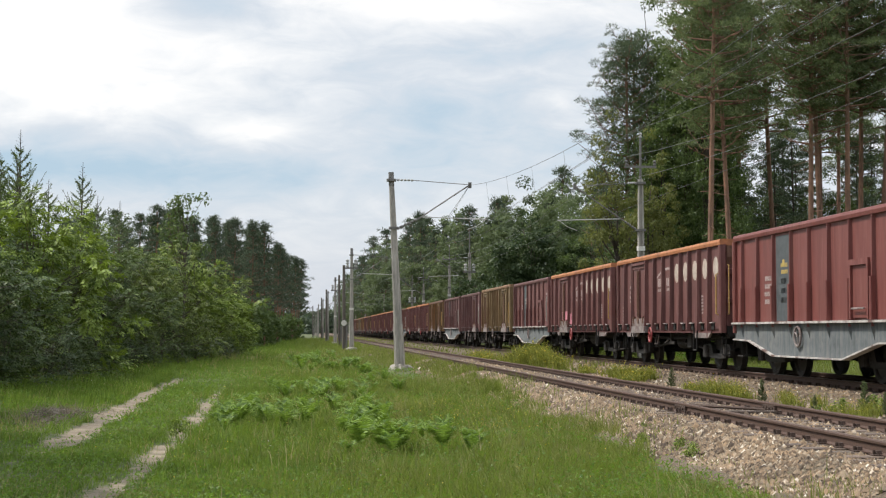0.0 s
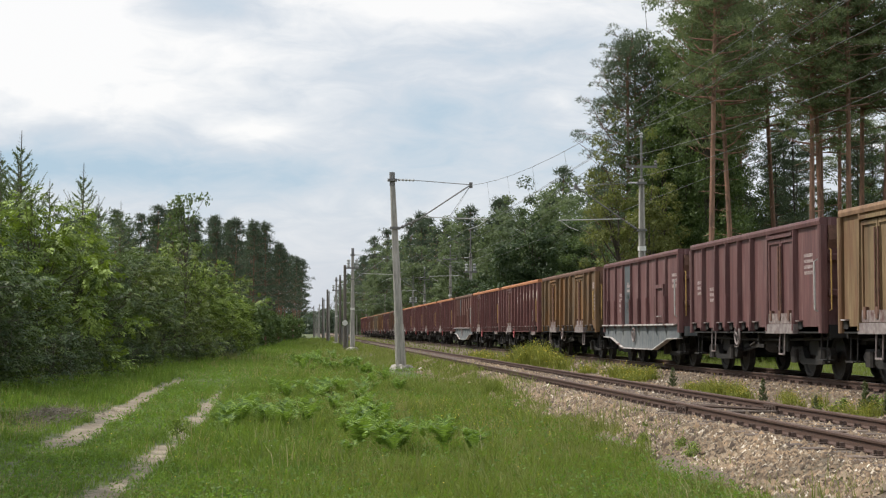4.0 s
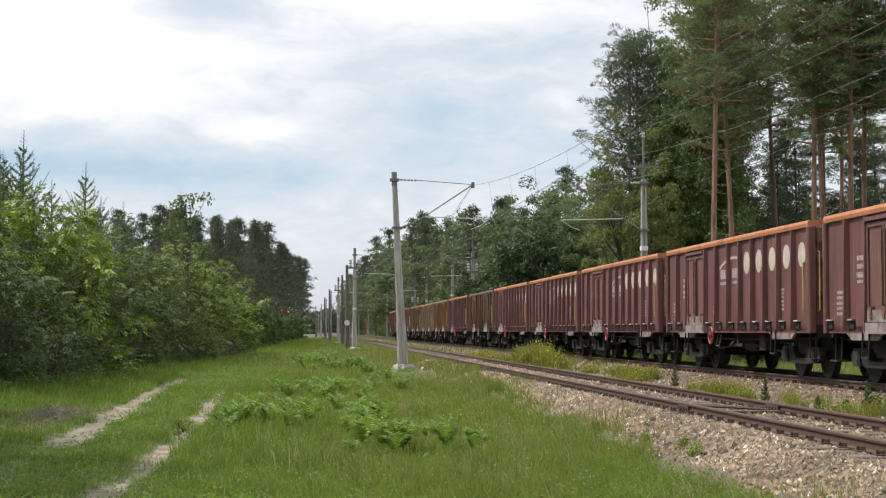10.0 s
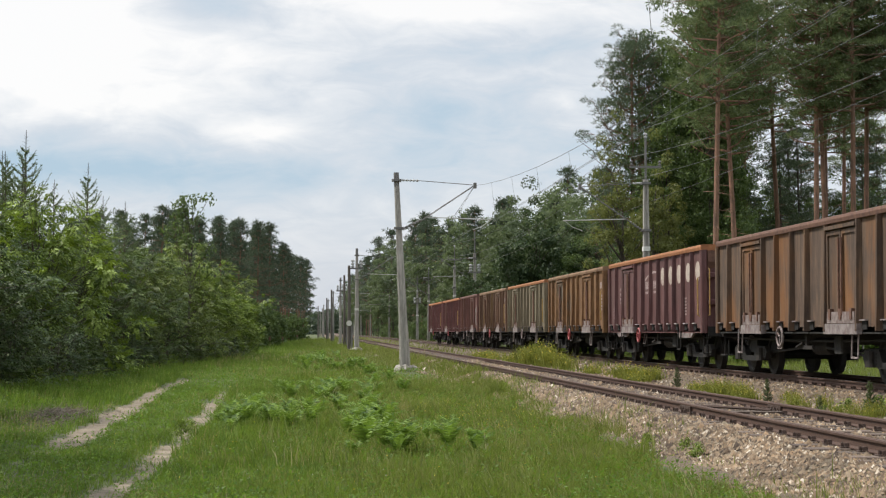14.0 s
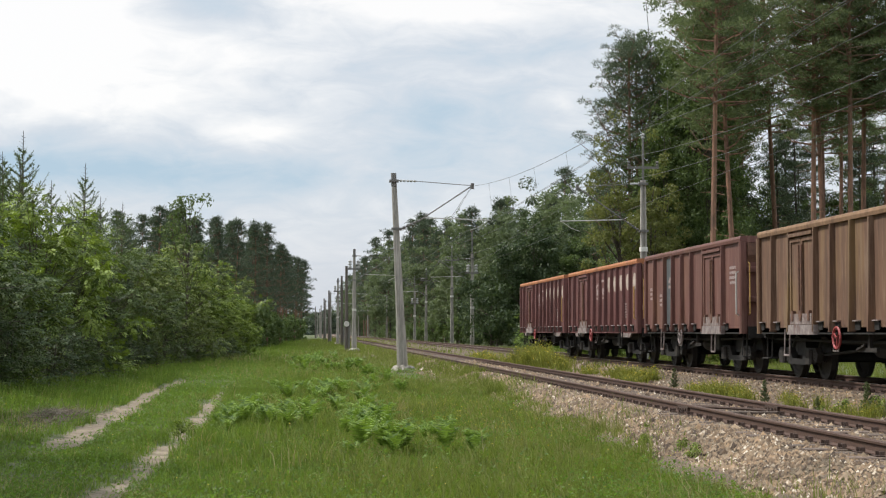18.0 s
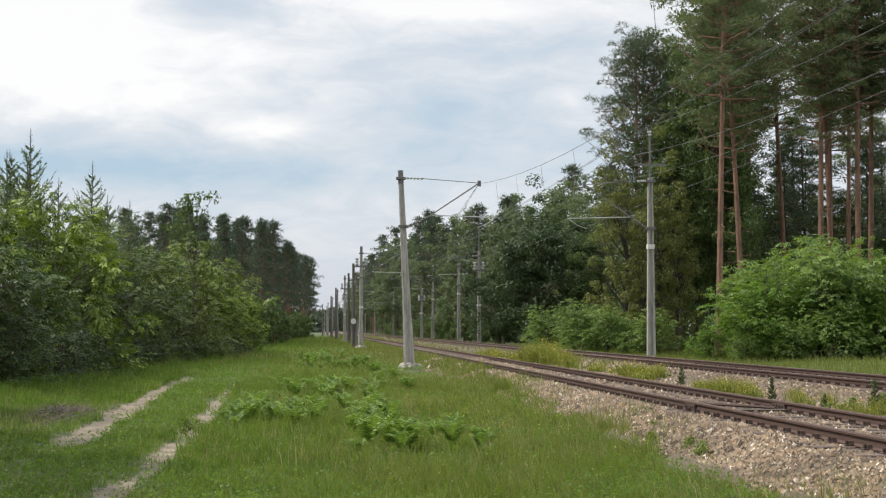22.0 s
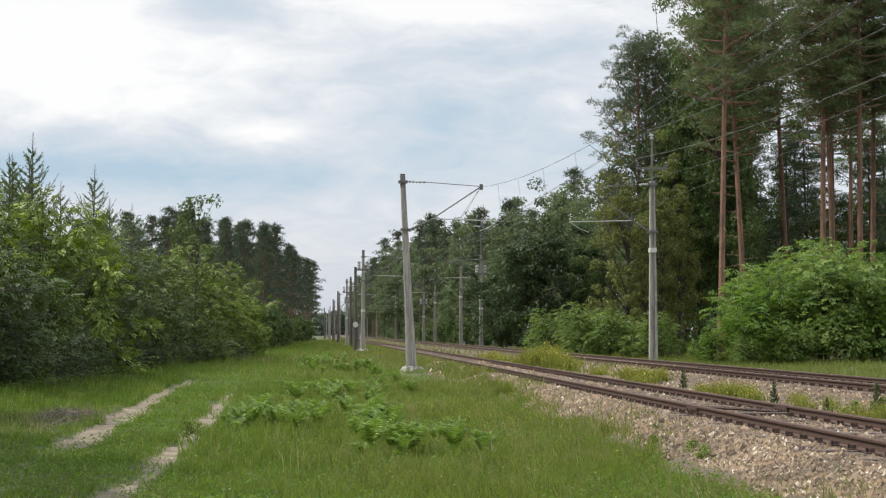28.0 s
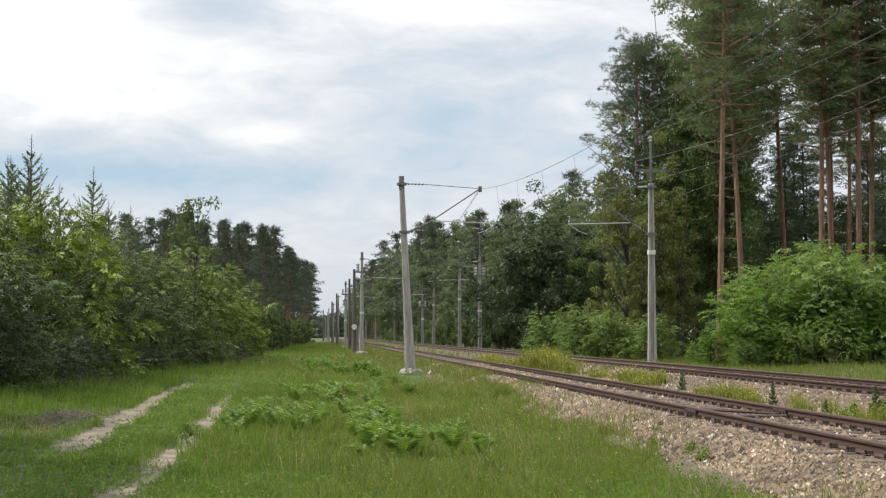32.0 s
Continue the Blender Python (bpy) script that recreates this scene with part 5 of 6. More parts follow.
def crown_clumps(r, count, rx, rz, z0, hollow=0.45, lump=0.25, low=-1.0):
    """Clump centres through an uneven crown; low cuts the bottom away."""
    out = []
    ph = r.uniform(0, 6.28, 6)
    while len(out) < count:
        d = unit(r.normal(size=3))
        if d[2] < low:
            continue
        az = math.atan2(d[1], d[0])
        k = 1 + lump * (math.sin(2 * az + ph[0] + 2 * d[2]) + math.sin(3 * az + ph[1] - 3 * d[2]) * 0.7 + math.sin(5 * d[2] + ph[2] + az)) / 1.6
        s = (hollow + (1 - hollow) * r.random() ** 0.6) * k
        # broader below the middle, narrowing to the top
        t = 0.5 + 0.5 * d[2] * s
        wide = 1.0 - 0.25 * max(0.0, t - 0.5) * 2
        out.append((d[0] * rx * s * wide, d[1] * rx * s * wide, z0 + d[2] * rz * s))
    return np.array(out)


def trunk_shape(r, height, r0, r1, bend=0.3, sides=9, base=-0.4):
    pts = []
    a, b = r.uniform(-1, 1, 2) * bend
    for k in range(8):
        t = k / 7
        pts.append((a * math.sin(2.2 * t) * t, b * math.sin(1.7 * t + 0.4) * t, base + (height - base) * t))
    return Shape().tube(pts, [r0 * 1.25] + [r0 + (r1 - r0) * k / 7 for k in range(1, 8)], sides), pts


def at_height(pts, z):
    for p, q in zip(pts, pts[1:]):
        if p[2] <= z <= q[2]:
            t = (z - p[2]) / (q[2] - p[2])
            return tuple(p[i] + t * (q[i] - p[i]) for i in range(3))
    return pts[-1]


def spray_leaves(cl, radii, sprays, leaves, leaf, r, twig=0.34, droop=0.2, aspect=0.55):
    """Leaves set in two rows on short flat twigs that reach outwards from each clump."""
    k = len(cl)
    d = unit(r.normal(size=(k, sprays, 3)))
    axis = cl * np.array([1.0, 1.0, 0.0])
    crown_out = unit(axis + np.array([0, 0, 0.15]))[:, None]
    base = (cl[:, None] + d * radii[:, None, None] * (0.35 + 0.65 * r.random((k, sprays, 1)) ** 0.6)).reshape(-1, 3)
    t = unit((d * np.array([1, 1, 0.35]) + crown_out * 0.7 + np.array([0, 0, -droop])).reshape(-1, 3) + r.normal(size=(k * sprays, 3)) * 0.15)
    n = len(t)
    nor = np.array([0, 0, 1.0]) + r.normal(size=(n, 3)) * 0.42
    nor = unit(nor - t * (nor * t).sum(-1, keepdims=True))
    side = np.cross(nor, t)
    size = twig * r.uniform(0.7, 1.3, (n, 1))
    quads = []
    for q in range(leaves):
        sgn = 0.0 if q == leaves - 1 else (1.0 if q % 2 else -1.0)
        p = base + t * size * ((q + 0.5) / leaves) + np.array([0, 0, -0.12]) * size * (q / leaves) ** 2
        way = unit(t * 0.65 + side * sgn * 0.9 + np.array([0, 0, -0.18]) + r.normal(size=(n, 3)) * 0.18)
        wide = unit(np.cross(nor, way))
        l = leaf * r.uniform(0.7, 1.25, (n, 1))
        quads.append(np.stack([p, p + way * l * 0.45 + wide * l * aspect * 0.5, p + way * l + np.array([0, 0, -0.12]) * l, p + way * l * 0.45 - wide * l * aspect * 0.5], 1))
    v = np.stack(quads, 1).reshape(-1, 3)
    faces = [np.arange(len(v)).reshape(-1, 4)]
    # the twig joins the leaf bases, so that a spray is one piece with one tone
    first = 4 * leaves * np.arange(n)[:, None]
    for q in range(0, leaves - 1, 3):
        faces.append(first + 4 * np.minimum(np.array([[q, q + 1, q + 2, q + 3]]), leaves - 1))
    faces = np.concatenate([g for g in faces if len(set(g[0])) == 4])
    return v, faces


def needle_cushions(centres, radii, per, needle, r, flat=0.42, thin=0.1):
    """Flattened cushions of needles that point up and outwards."""
    k = len(centres)
    d = unit(r.normal(size=(k, per, 3)))
    d[..., 2] = np.abs(d[..., 2]) * 1.1 - 0.35
    c = (centres[:, None] + d * np.array([1, 1, flat]) * radii[:, None, None] * (0.3 + 0.7 * r.random((k, per, 1)) ** 0.55)).reshape(-1, 3)
    n = len(c)
    w = unit(unit(d).reshape(-1, 3) + r.normal(size=(n, 3)) * 0.55 + np.array([0, 0, 0.3]))
    s = unit(np.cross(w, r.normal(size=(n, 3))))
    l = needle * r.uniform(0.6, 1.3, n)[:, None]
    v = np.stack([c - s * l * thin, c + s * l * thin, c + w * l], 1).reshape(-1, 3)
    return v, np.arange(3 * n).reshape(n, 3)


def make_pine(seed, height, crown_from, width, limbs_n, cushions, per, needle=0.26, mat="needle", bark="bark_pine", stubs=6, size=(0.42, 0.8), bend=0.7, thick=0.0078, rise_by=(0.05, 0.6), flat=0.55, point=0.0):
    """A forest pine: a bare reddish trunk, crooked limbs that fork, and flat cushions of needles with gaps."""
    r = np.random.default_rng(seed)
    tree = root("pine_tree")
    limbs, pts = trunk_shape(r, height * 0.97, thick * height, 0.003 * height, bend)
    centres, radii = [], []
    for k in range(limbs_n):
        t = (k + r.random()) / limbs_n
        z = height * (crown_from + (0.97 - crown_from) * t)
        p = np.array(at_height(pts, z))
        az = k * 2.4 + r.uniform(-0.6, 0.6)
        reach = width * (0.40 + 0.60 * math.sin(math.pi * min(1.0, 0.22 + t * 0.78)) ** 0.8) * r.uniform(0.45, 1.15) * (1 - point * t)
        rise = reach * r.uniform(*rise_by)
        d = np.array((math.cos(az), math.sin(az), 0.0))
        side = np.array((-d[1], d[0], 0.0))
        e = p + d * reach + np.array((0, 0, rise))
        m = p + d * reach * 0.5 + side * reach * r.uniform(-0.12, 0.12) + np.array((0, 0, rise * 0.2))
        limbs.tube([tuple(p), tuple(m), tuple(e)], [0.0026 * height * (1.25 - t), 0.0015 * height, 0.010], 5)
        for q in range(cushions):
            f = 0.42 + 0.58 * (q + r.random() * 0.8) / cushions
            on = p + (e - p) * f
            c = on + side * r.normal() * 0.30 * reach * f + d * r.normal() * 0.15 + np.array((0, 0, r.uniform(0.05, 0.5)))
            limbs.tube([tuple(on), tuple(c)], [0.022, 0.008], 4)
            centres.append(c)
            radii.append(r.uniform(*size))
    top = np.array(pts[-1])
    centres.append(top + np.array((0, 0, 0.2)))
    radii.append(size[0] if point else size[1])
    for k in range(stubs):
        z = height * crown_from * r.uniform(0.45, 0.98)
        p = at_height(pts, z)
        az = r.uniform(0, 6.28)
        l = r.uniform(0.4, 1.3)
        limbs.tube([p, (p[0] + l * math.cos(az), p[1] + l * math.sin(az), z + r.uniform(-0.3, 0.15))], [0.022, 0.006], 4)
    part("trunk", limbs, M[bark], tree)
    v, f = needle_cushions(np.array(centres), np.array(radii), per, needle, r, flat)
    part("crown", tris_mesh("crown", v, f, M[mat]), None, tree)
    return tree


def make_broadleaf(name, seed, rx, z0, rz, clumps, per, leaf, mat, bark="bark_dark", trunk=0.16, clump_r=(0.4, 0.8), low=-1.0, lump=0.25, stems=1, aspect=0.5, plain=False, boughs=26, sprays=0, twig=0.34, hollow=0.45):
    """Stems and boughs that carry clumps of leaves; with sprays the leaves sit in rows on twigs."""
    r = np.random.default_rng(seed)
    tree = root(name)
    cl = crown_clumps(r, clumps, rx, rz, z0, lump=lump, low=low, hollow=hollow)
    cl = cl[cl[:, 2] > 0.15]
    for k in range(stems):
        sh, pts = trunk_shape(r, (z0 + rz * 0.7) * r.uniform(0.8, 1.0), trunk, trunk * 0.25, (0.04 + 0.08 * (stems > 1)) * (z0 + rz), 8, base=-0.08 * (z0 + rz))
        limbs = sh
        for c in cl[k::stems][:boughs]:
            z = max(0.3, min(c[2] * r.uniform(0.45, 0.8), pts[-1][2]))
            p = at_height(pts, z)
            m = [(p[i] * 0.45 + c[i] * 0.55) + r.normal() * 0.1 for i in range(3)]
            limbs.tube([p, m, tuple(c)], [trunk * 0.35, trunk * 0.2, 0.01], 5)
        part("trunk" if stems == 1 else "stem", limbs, M[bark], tree)
    rad = r.uniform(*clump_r, len(cl))
    if sprays:
        v, f = spray_leaves(cl, rad, sprays, per, leaf, r, twig, 0.2, aspect)
    else:
        c, out = clump_points(cl, rad, per, r)
        keep = c[:, 2] > 0.03
        v, f = leaf_quads(c[keep], leaf, r, 0.35, aspect, out[keep], plain)
    part("crown", tris_mesh("crown", v, f, M[mat]), None, tree)
    return tree


def make_larch(seed, height, width, mat="larch", branches=54, rise=(0.7, 1.25), leader=0.1, needle=0.0, dense=130):
    """A young conifer: a thin leader and upswept curved branches set close with short needles."""
    r = np.random.default_rng(seed)
    tree = root("larch_tree")
    limbs = Shape().tube([(0, 0, -0.04 * height), (0.004 * height, 0, height * 0.5), (0.012 * height, 0.002 * height, height)], [0.011 * height, 0.006 * height, 0.001 * height], 7)
    cs, ds = [], []
    l0 = needle or 0.0095 * height
    for k in range(branches):
        t = (k + 0.5) / branches
        z = height * (0.10 + (0.88 - leader) * t)
        reach = width * (1 - t) ** 0.75 * r.uniform(0.6, 1.1) + 0.012 * height
        az = k * 2.39 + r.uniform(-0.3, 0.3)
        p = np.array((0.005 * height, 0.0, z))
        d = np.array((math.cos(az), math.sin(az), 0.0))
        up = reach * r.uniform(*rise)

        def along(f):
            return p + d * reach * f + np.array((0, 0, 1.0)) * up * f ** 1.7
        limbs.tube([tuple(along(0.0)), tuple(along(0.4)), tuple(along(0.75)), tuple(along(1.0))], [0.0022 * height, 0.0016 * height, 0.001 * height, 0.0004 * height], 4)
        twigs = [(0.0, 1.0, 0.0)] + [(f, 0.30, sg) for f in (0.3, 0.6) for sg in (-1, 1)]
        for f0, share, sg in twigs:
            m = int(8 + dense * reach * share / height * 8)
            f = r.random(m)
            side = np.array((-d[1], d[0], 0.35))
            q = np.array([along(f0 + (1 - f0) * a * (1.0 if sg == 0 else 0.45)) + side * sg * a * reach * share * 0.6 for a in f])
            cs.append(q + r.normal(size=(m, 3)) * 0.0012 * height)
            ds.append(unit(r.normal(size=(m, 3)) + d * 0.5 + np.array((0, 0, 0.5))))
    # short bare spurs up the leader
    for k in range(12):
        z = height * (0.985 - leader * k / 11)
        az = k * 2.39
        l = 0.018 * height * (0.4 + k / 14)
        x0 = 0.012 * z
        limbs.tube([(x0, 0, z), (x0 + l * math.cos(az), l * math.sin(az), z + 0.45 * l)], [0.0008 * height, 0.0004 * height], 3)
    c, d = np.concatenate(cs), np.concatenate(ds)
    n = len(c)
    s = unit(np.cross(d, r.normal(size=(n, 3))))
    l = l0 * r.uniform(0.6, 1.3, n)[:, None]
    v = np.stack([c - s * l * 0.16, c + s * l * 0.16, c + d * l], 1).reshape(-1, 3)
    part("trunk", limbs, M["bark_dark"], tree)
    part("crown", tris_mesh("crown", v, np.arange(3 * n).reshape(n, 3), M[mat]), None, tree)
    return tree


def plant(proto, x, y, scale=1.0, turn=None, sz=None, lean=0.0):
    """Stands a copy of a tree on the ground."""
    turn = rng.uniform(0, 360) if turn is None else turn
    k = proto["size"]
    m = pose(x, y, float(ground_z(x, y)), 0, lean, 0) @ pose(0, 0, 0, 0, 0, turn) @ Matrix.Diagonal((k * scale, k * scale, k * (sz or scale), 1))
    if "used" not in proto:
        proto["used"] = 1
        proto.matrix_basis = m
        return proto
    # the copy takes over the first one's own scale, so that is divided out
    return copy_thing(proto, m @ Matrix.Diagonal((*(1 / q for q in proto.scale), 1)))


def kinds(protos, label, category, group, size=1.0):
    for p in protos:
        tagged(p, label, category, group)
        p["size"] = size
    return protos


def make_plants():
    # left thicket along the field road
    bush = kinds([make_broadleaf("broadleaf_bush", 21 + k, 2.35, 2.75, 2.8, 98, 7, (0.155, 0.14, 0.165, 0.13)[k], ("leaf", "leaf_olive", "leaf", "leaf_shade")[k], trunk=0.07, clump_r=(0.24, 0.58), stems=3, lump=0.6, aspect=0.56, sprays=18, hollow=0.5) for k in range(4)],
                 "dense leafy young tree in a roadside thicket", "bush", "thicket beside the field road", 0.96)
    # shade at the thicket's foot is put into these darker leaf colours
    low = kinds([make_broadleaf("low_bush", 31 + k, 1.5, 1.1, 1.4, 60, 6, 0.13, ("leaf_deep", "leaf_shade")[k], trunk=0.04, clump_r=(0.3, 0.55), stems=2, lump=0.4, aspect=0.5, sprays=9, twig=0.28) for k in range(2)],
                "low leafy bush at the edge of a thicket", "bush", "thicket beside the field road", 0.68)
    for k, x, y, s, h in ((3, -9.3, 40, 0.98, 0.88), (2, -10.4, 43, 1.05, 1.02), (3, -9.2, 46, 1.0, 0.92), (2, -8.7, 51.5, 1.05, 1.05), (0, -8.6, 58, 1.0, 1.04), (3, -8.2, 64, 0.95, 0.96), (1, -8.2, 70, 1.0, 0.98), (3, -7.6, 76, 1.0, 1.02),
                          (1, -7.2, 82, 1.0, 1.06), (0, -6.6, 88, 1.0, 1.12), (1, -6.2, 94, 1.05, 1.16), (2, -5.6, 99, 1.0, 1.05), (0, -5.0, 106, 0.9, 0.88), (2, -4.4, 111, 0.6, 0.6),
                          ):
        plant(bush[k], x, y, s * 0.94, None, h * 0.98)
    # the rows behind, then four unseen on beside the field road, added for shade
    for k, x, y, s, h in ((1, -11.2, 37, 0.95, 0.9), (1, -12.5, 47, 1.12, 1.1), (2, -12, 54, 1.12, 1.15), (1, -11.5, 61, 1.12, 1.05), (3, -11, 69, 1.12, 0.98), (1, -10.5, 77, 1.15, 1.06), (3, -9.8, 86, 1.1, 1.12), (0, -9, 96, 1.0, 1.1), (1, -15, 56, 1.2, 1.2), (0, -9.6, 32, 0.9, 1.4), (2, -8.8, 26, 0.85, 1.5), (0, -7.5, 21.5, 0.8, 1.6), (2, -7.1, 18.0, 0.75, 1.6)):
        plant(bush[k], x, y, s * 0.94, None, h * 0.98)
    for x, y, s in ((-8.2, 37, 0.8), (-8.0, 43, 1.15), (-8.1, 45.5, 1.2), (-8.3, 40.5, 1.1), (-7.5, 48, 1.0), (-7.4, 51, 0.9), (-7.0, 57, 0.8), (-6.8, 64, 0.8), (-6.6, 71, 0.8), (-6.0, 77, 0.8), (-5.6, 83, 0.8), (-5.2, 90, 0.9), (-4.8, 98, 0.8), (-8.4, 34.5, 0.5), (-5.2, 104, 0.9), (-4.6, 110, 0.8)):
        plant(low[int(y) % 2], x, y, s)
    larch = kinds([make_larch(41, 8.0, 2.5, branches=66, leader=0.06, needle=0.07, dense=95), make_larch(42, 8.0, 2.1, branches=58, leader=0.03, needle=0.07, dense=95)], "young larch rising above the thicket", "tree", "thicket beside the field road")
    for x, y, s in ((-8.9, 50, 0.97), (-8.35, 60, 0.98), (-9.7, 51, 0.90), (-9.3, 49.5, 0.88), (-8.3, 52, 0.80), (-8.7, 48.6, 0.82), (-9.0, 50.8, 0.84), (-12.5, 66, 1.0), (-10.6, 50, 0.92), (-8.3, 72, 0.92), (-8.0, 62, 0.84)):
        plant(larch[int(y) % 2], x * 1.09, y * 1.09, s * 1.075)
    tall = kinds([make_broadleaf("young_birch", 45, 1.0, 6.2, 1.9, 24, 50, 0.16, "leaf_dark", trunk=0.06, clump_r=(0.25, 0.5), lump=0.4)], "slender young tree above the thicket", "tree", "thicket beside the field road")
    plant(tall[0], -6.5, 86, 1.25)
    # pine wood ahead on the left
    far_pine = kinds([make_pine(51 + k, 14.0, (0.34, 0.26, 0.40)[k], 2.7, 34, 3, 44, 0.34, "needle_hazy", stubs=5, size=(0.30, 0.66), bend=0.8, rise_by=(0.0, 0.5), point=0.70) for k in range(3)], "tall dark forest pine", "tree", "pine wood beyond the thicket", 0.93)
    left = []
    for k in range(15):
        y = 150 + 11.5 * k
        for row in range(3):
            left.append((-5.3 + 0.026 * (y - 150) - row * 4.2 + rng.uniform(-1.0, 0.6), y + rng.uniform(-3, 3), rng.uniform(0.78, 1.04) + 0.0013 * (y - 150)))
    for k in range(18):
        y = 135 + 7 * k + rng.uniform(-3, 3)
        left.append((-17 - rng.uniform(0, 9), y, (0.127 + 0.00582 * y) * rng.uniform(0.86, 1.0)))
    left += [(-7.6, 165, 1.02), (-8.4, 182, 1.1), (-9.5, 172, 1.06), (-10.5, 185, 1.12), (-12, 178, 1.08), (-14, 182, 1.1), (-6.6, 190, 1.08), (-5.4, 196, 1.04), (-7.0, 204, 1.14), (-9.0, 200, 1.16)]
    for k, (x, y, s) in enumerate(left):
        plant(far_pine[k % 3], x, y, s)
    under = kinds([make_broadleaf("forest_shrub", 61 + k, 2.8, 3.0, 3.0, 48, 32, 0.48, "leaf_dark", trunk=0.08, clump_r=(0.5, 1.0), stems=2, aspect=0.7, plain=True) for k in range(2)], "dark leafy shrub under the forest edge", "bush", "forest undergrowth", 0.7)
    for k in range(66):
        y = 136 + 3.2 * k
        plant(under[k % 2], -5.3 + 0.022 * (y - 150) - (k % 3) * 2.4 - rng.uniform(0, 0.9), y, rng.uniform(0.65, 1.25))
    # tall pines on the right
    pine = kinds([make_pine(71 + k, 23.5, (0.55, 0.47, 0.57)[k], 3.3, 54, 4, 95, 0.24, stubs=14, size=(0.32, 0.74)) for k in range(3)], "tall pine with reddish trunk and dark crown", "tree", "pine wood beside the railway")
    spots = [(0, 21.0, 80, 1.0), (1, 22.9, 82, 0.94), (2, 27.8, 84, 1.0), (1, 28.8, 85, 1.0), (0, 29.6, 83, 1.02), (2, 31.3, 86, 1.0), (0, 31.6, 84, 1.03), (1, 33.6, 85, 1.0), (2, 25.4, 92, 1.02), (0, 29.0, 94, 1.04), (1, 24.3, 96, 1.0),
             (2, 32.5, 96, 1.0), (0, 27.0, 103, 1.0), (2, 31, 108, 1.0), (0, 36, 103, 1.0), (1, 40, 110, 1.0)]
    for k, x, y, s in spots:
        plant(pine[k], x, y, s, None, None, rng.uniform(-1.6, 2.4))
    edge = kinds([make_pine(131, 20.0, 0.26, 3.4, 84, 4, 84, 0.20, "needle_mid", stubs=8, size=(0.30, 0.66), bend=0.9, rise_by=(0.25, 0.9), flat=0.8)], "broad old pine with bluish needles at the wood's edge", "tree", "pine wood beside the railway")
    plant(edge[0], 19.7, 94, 0.96, 40)
    plant(edge[0], 20.9, 97, 0.98, 200)
    young = kinds([make_pine(121 + k, 15.5, 0.18, 2.6, 46, 3, 64, 0.28, "needle_mid", "bark_dark", size=(0.36, 0.7)) for k in range(2)], "dark younger pine branched low in the wood", "tree", "pine wood beside the railway")
    for k, (x, y, s) in enumerate(((25.2, 101, 0.9), (28.4, 104, 0.95), (31.6, 102, 0.9), (34.5, 107, 1.0), (38.0, 104, 0.95), (41.0, 109, 1.0), (43.5, 112, 1.0), (27.0, 113, 1.05), (32.5, 116, 1.1), (37.0, 118, 1.1), (24.5, 106, 1.0), (26.6, 97, 0.75), (30.0, 110, 0.95), (35.8, 112, 0.9))):
        plant(young[k % 2], x, y, s)
    oak = kinds([make_broadleaf("oak_tree", 81 + k, (3.4, 3.4, 2.6, 4.6)[k], (7.4, 10.6, 6.0, 5.5)[k], (6.0, 9.6, 5.2, 5.7)[k], (170, 230, 110, 230)[k], (80, 84, 84, 96)[k], (0.20, 0.20, 0.17, 0.25)[k], ("leaf_mid", "leaf_dark", "leaf_yellow", "leaf_deep")[k],
                                trunk=0.2, clump_r=((0.6, 1.1), (0.5, 0.95), (0.35, 0.7), (0.5, 1.0))[k], lump=0.4, aspect=0.6) for k in range(4)], "dense dark broad-leaved tree at the forest edge", "tree", "trees beside the railway")
    # a tall crown behind the edge pine, yellowish growth in front of it, a round dark oak further on
    for k, x, y, s, h in ((1, 22.9, 92, 0.80, 1.0), (1, 20.9, 91, 0.78, 0.62), (1, 21.9, 95, 0.80, 1.06), (1, 23.8, 90.5, 0.70, 1.03), (2, 17.5, 87, 0.80, 1.0), (2, 19.4, 87, 0.80, 0.92), (2, 20.7, 88, 0.72, 0.70), (2, 18.4, 86, 0.6, 0.5), (3, 19.3, 131, 0.98, 1.0), (3, 17.0, 143, 0.6, 0.6), (1, 24, 128, 0.9, 0.6), (1, 26.2, 100, 0.85, 0.68), (0, 34, 104, 0.7, 0.7), (1, 30.5, 112, 0.8, 0.66), (1, 24.6, 94, 0.66, 0.86), (1, 28.2, 107, 0.85, 0.75), (1, 33.6, 111, 0.85, 0.62), (1, 36.6, 107, 0.85, 0.60), (1, 39.6, 109, 0.9, 0.64), (1, 43.0, 111, 0.9, 0.64)):
        plant(oak[k], x, y, s, None, h)
    fresh = kinds([make_broadleaf("leafy_bush", 91 + k, 2.6, 2.3, 2.4, 130, 7, 0.17, ("leaf_fresh", "leaf_bright")[k], trunk=0.06, clump_r=(0.4, 0.75), stems=3, lump=0.36, aspect=0.6, sprays=11, twig=0.4) for k in range(2)], "fresh green leafy bush beside the railway", "bush", "bushes beside the railway")
    for k, x, y, s in ((1, 20.3, 68, 0.86), (0, 21.2, 71, 1.0), (0, 22.6, 68, 0.98), (0, 24.4, 69, 1.08), (1, 26.6, 69, 1.0), (0, 22.6, 73, 1.08), (1, 18.0, 70, 0.36), (0, 16.0, 84, 0.55), (0, 14.9, 86, 0.62), (0, 13.9, 92, 0.55), (0, 17.8, 82, 0.5), (1, 29, 70, 1.1), (0, 25, 75, 1.15), (0, 22.6, 66.2, 0.5), (1, 24.6, 66.4, 0.55), (0, 20.6, 65.9, 0.38), (0, 26.6, 66.6, 0.55), (0, 18.6, 66.3, 0.26)):
        plant(fresh[k], x, y, s)
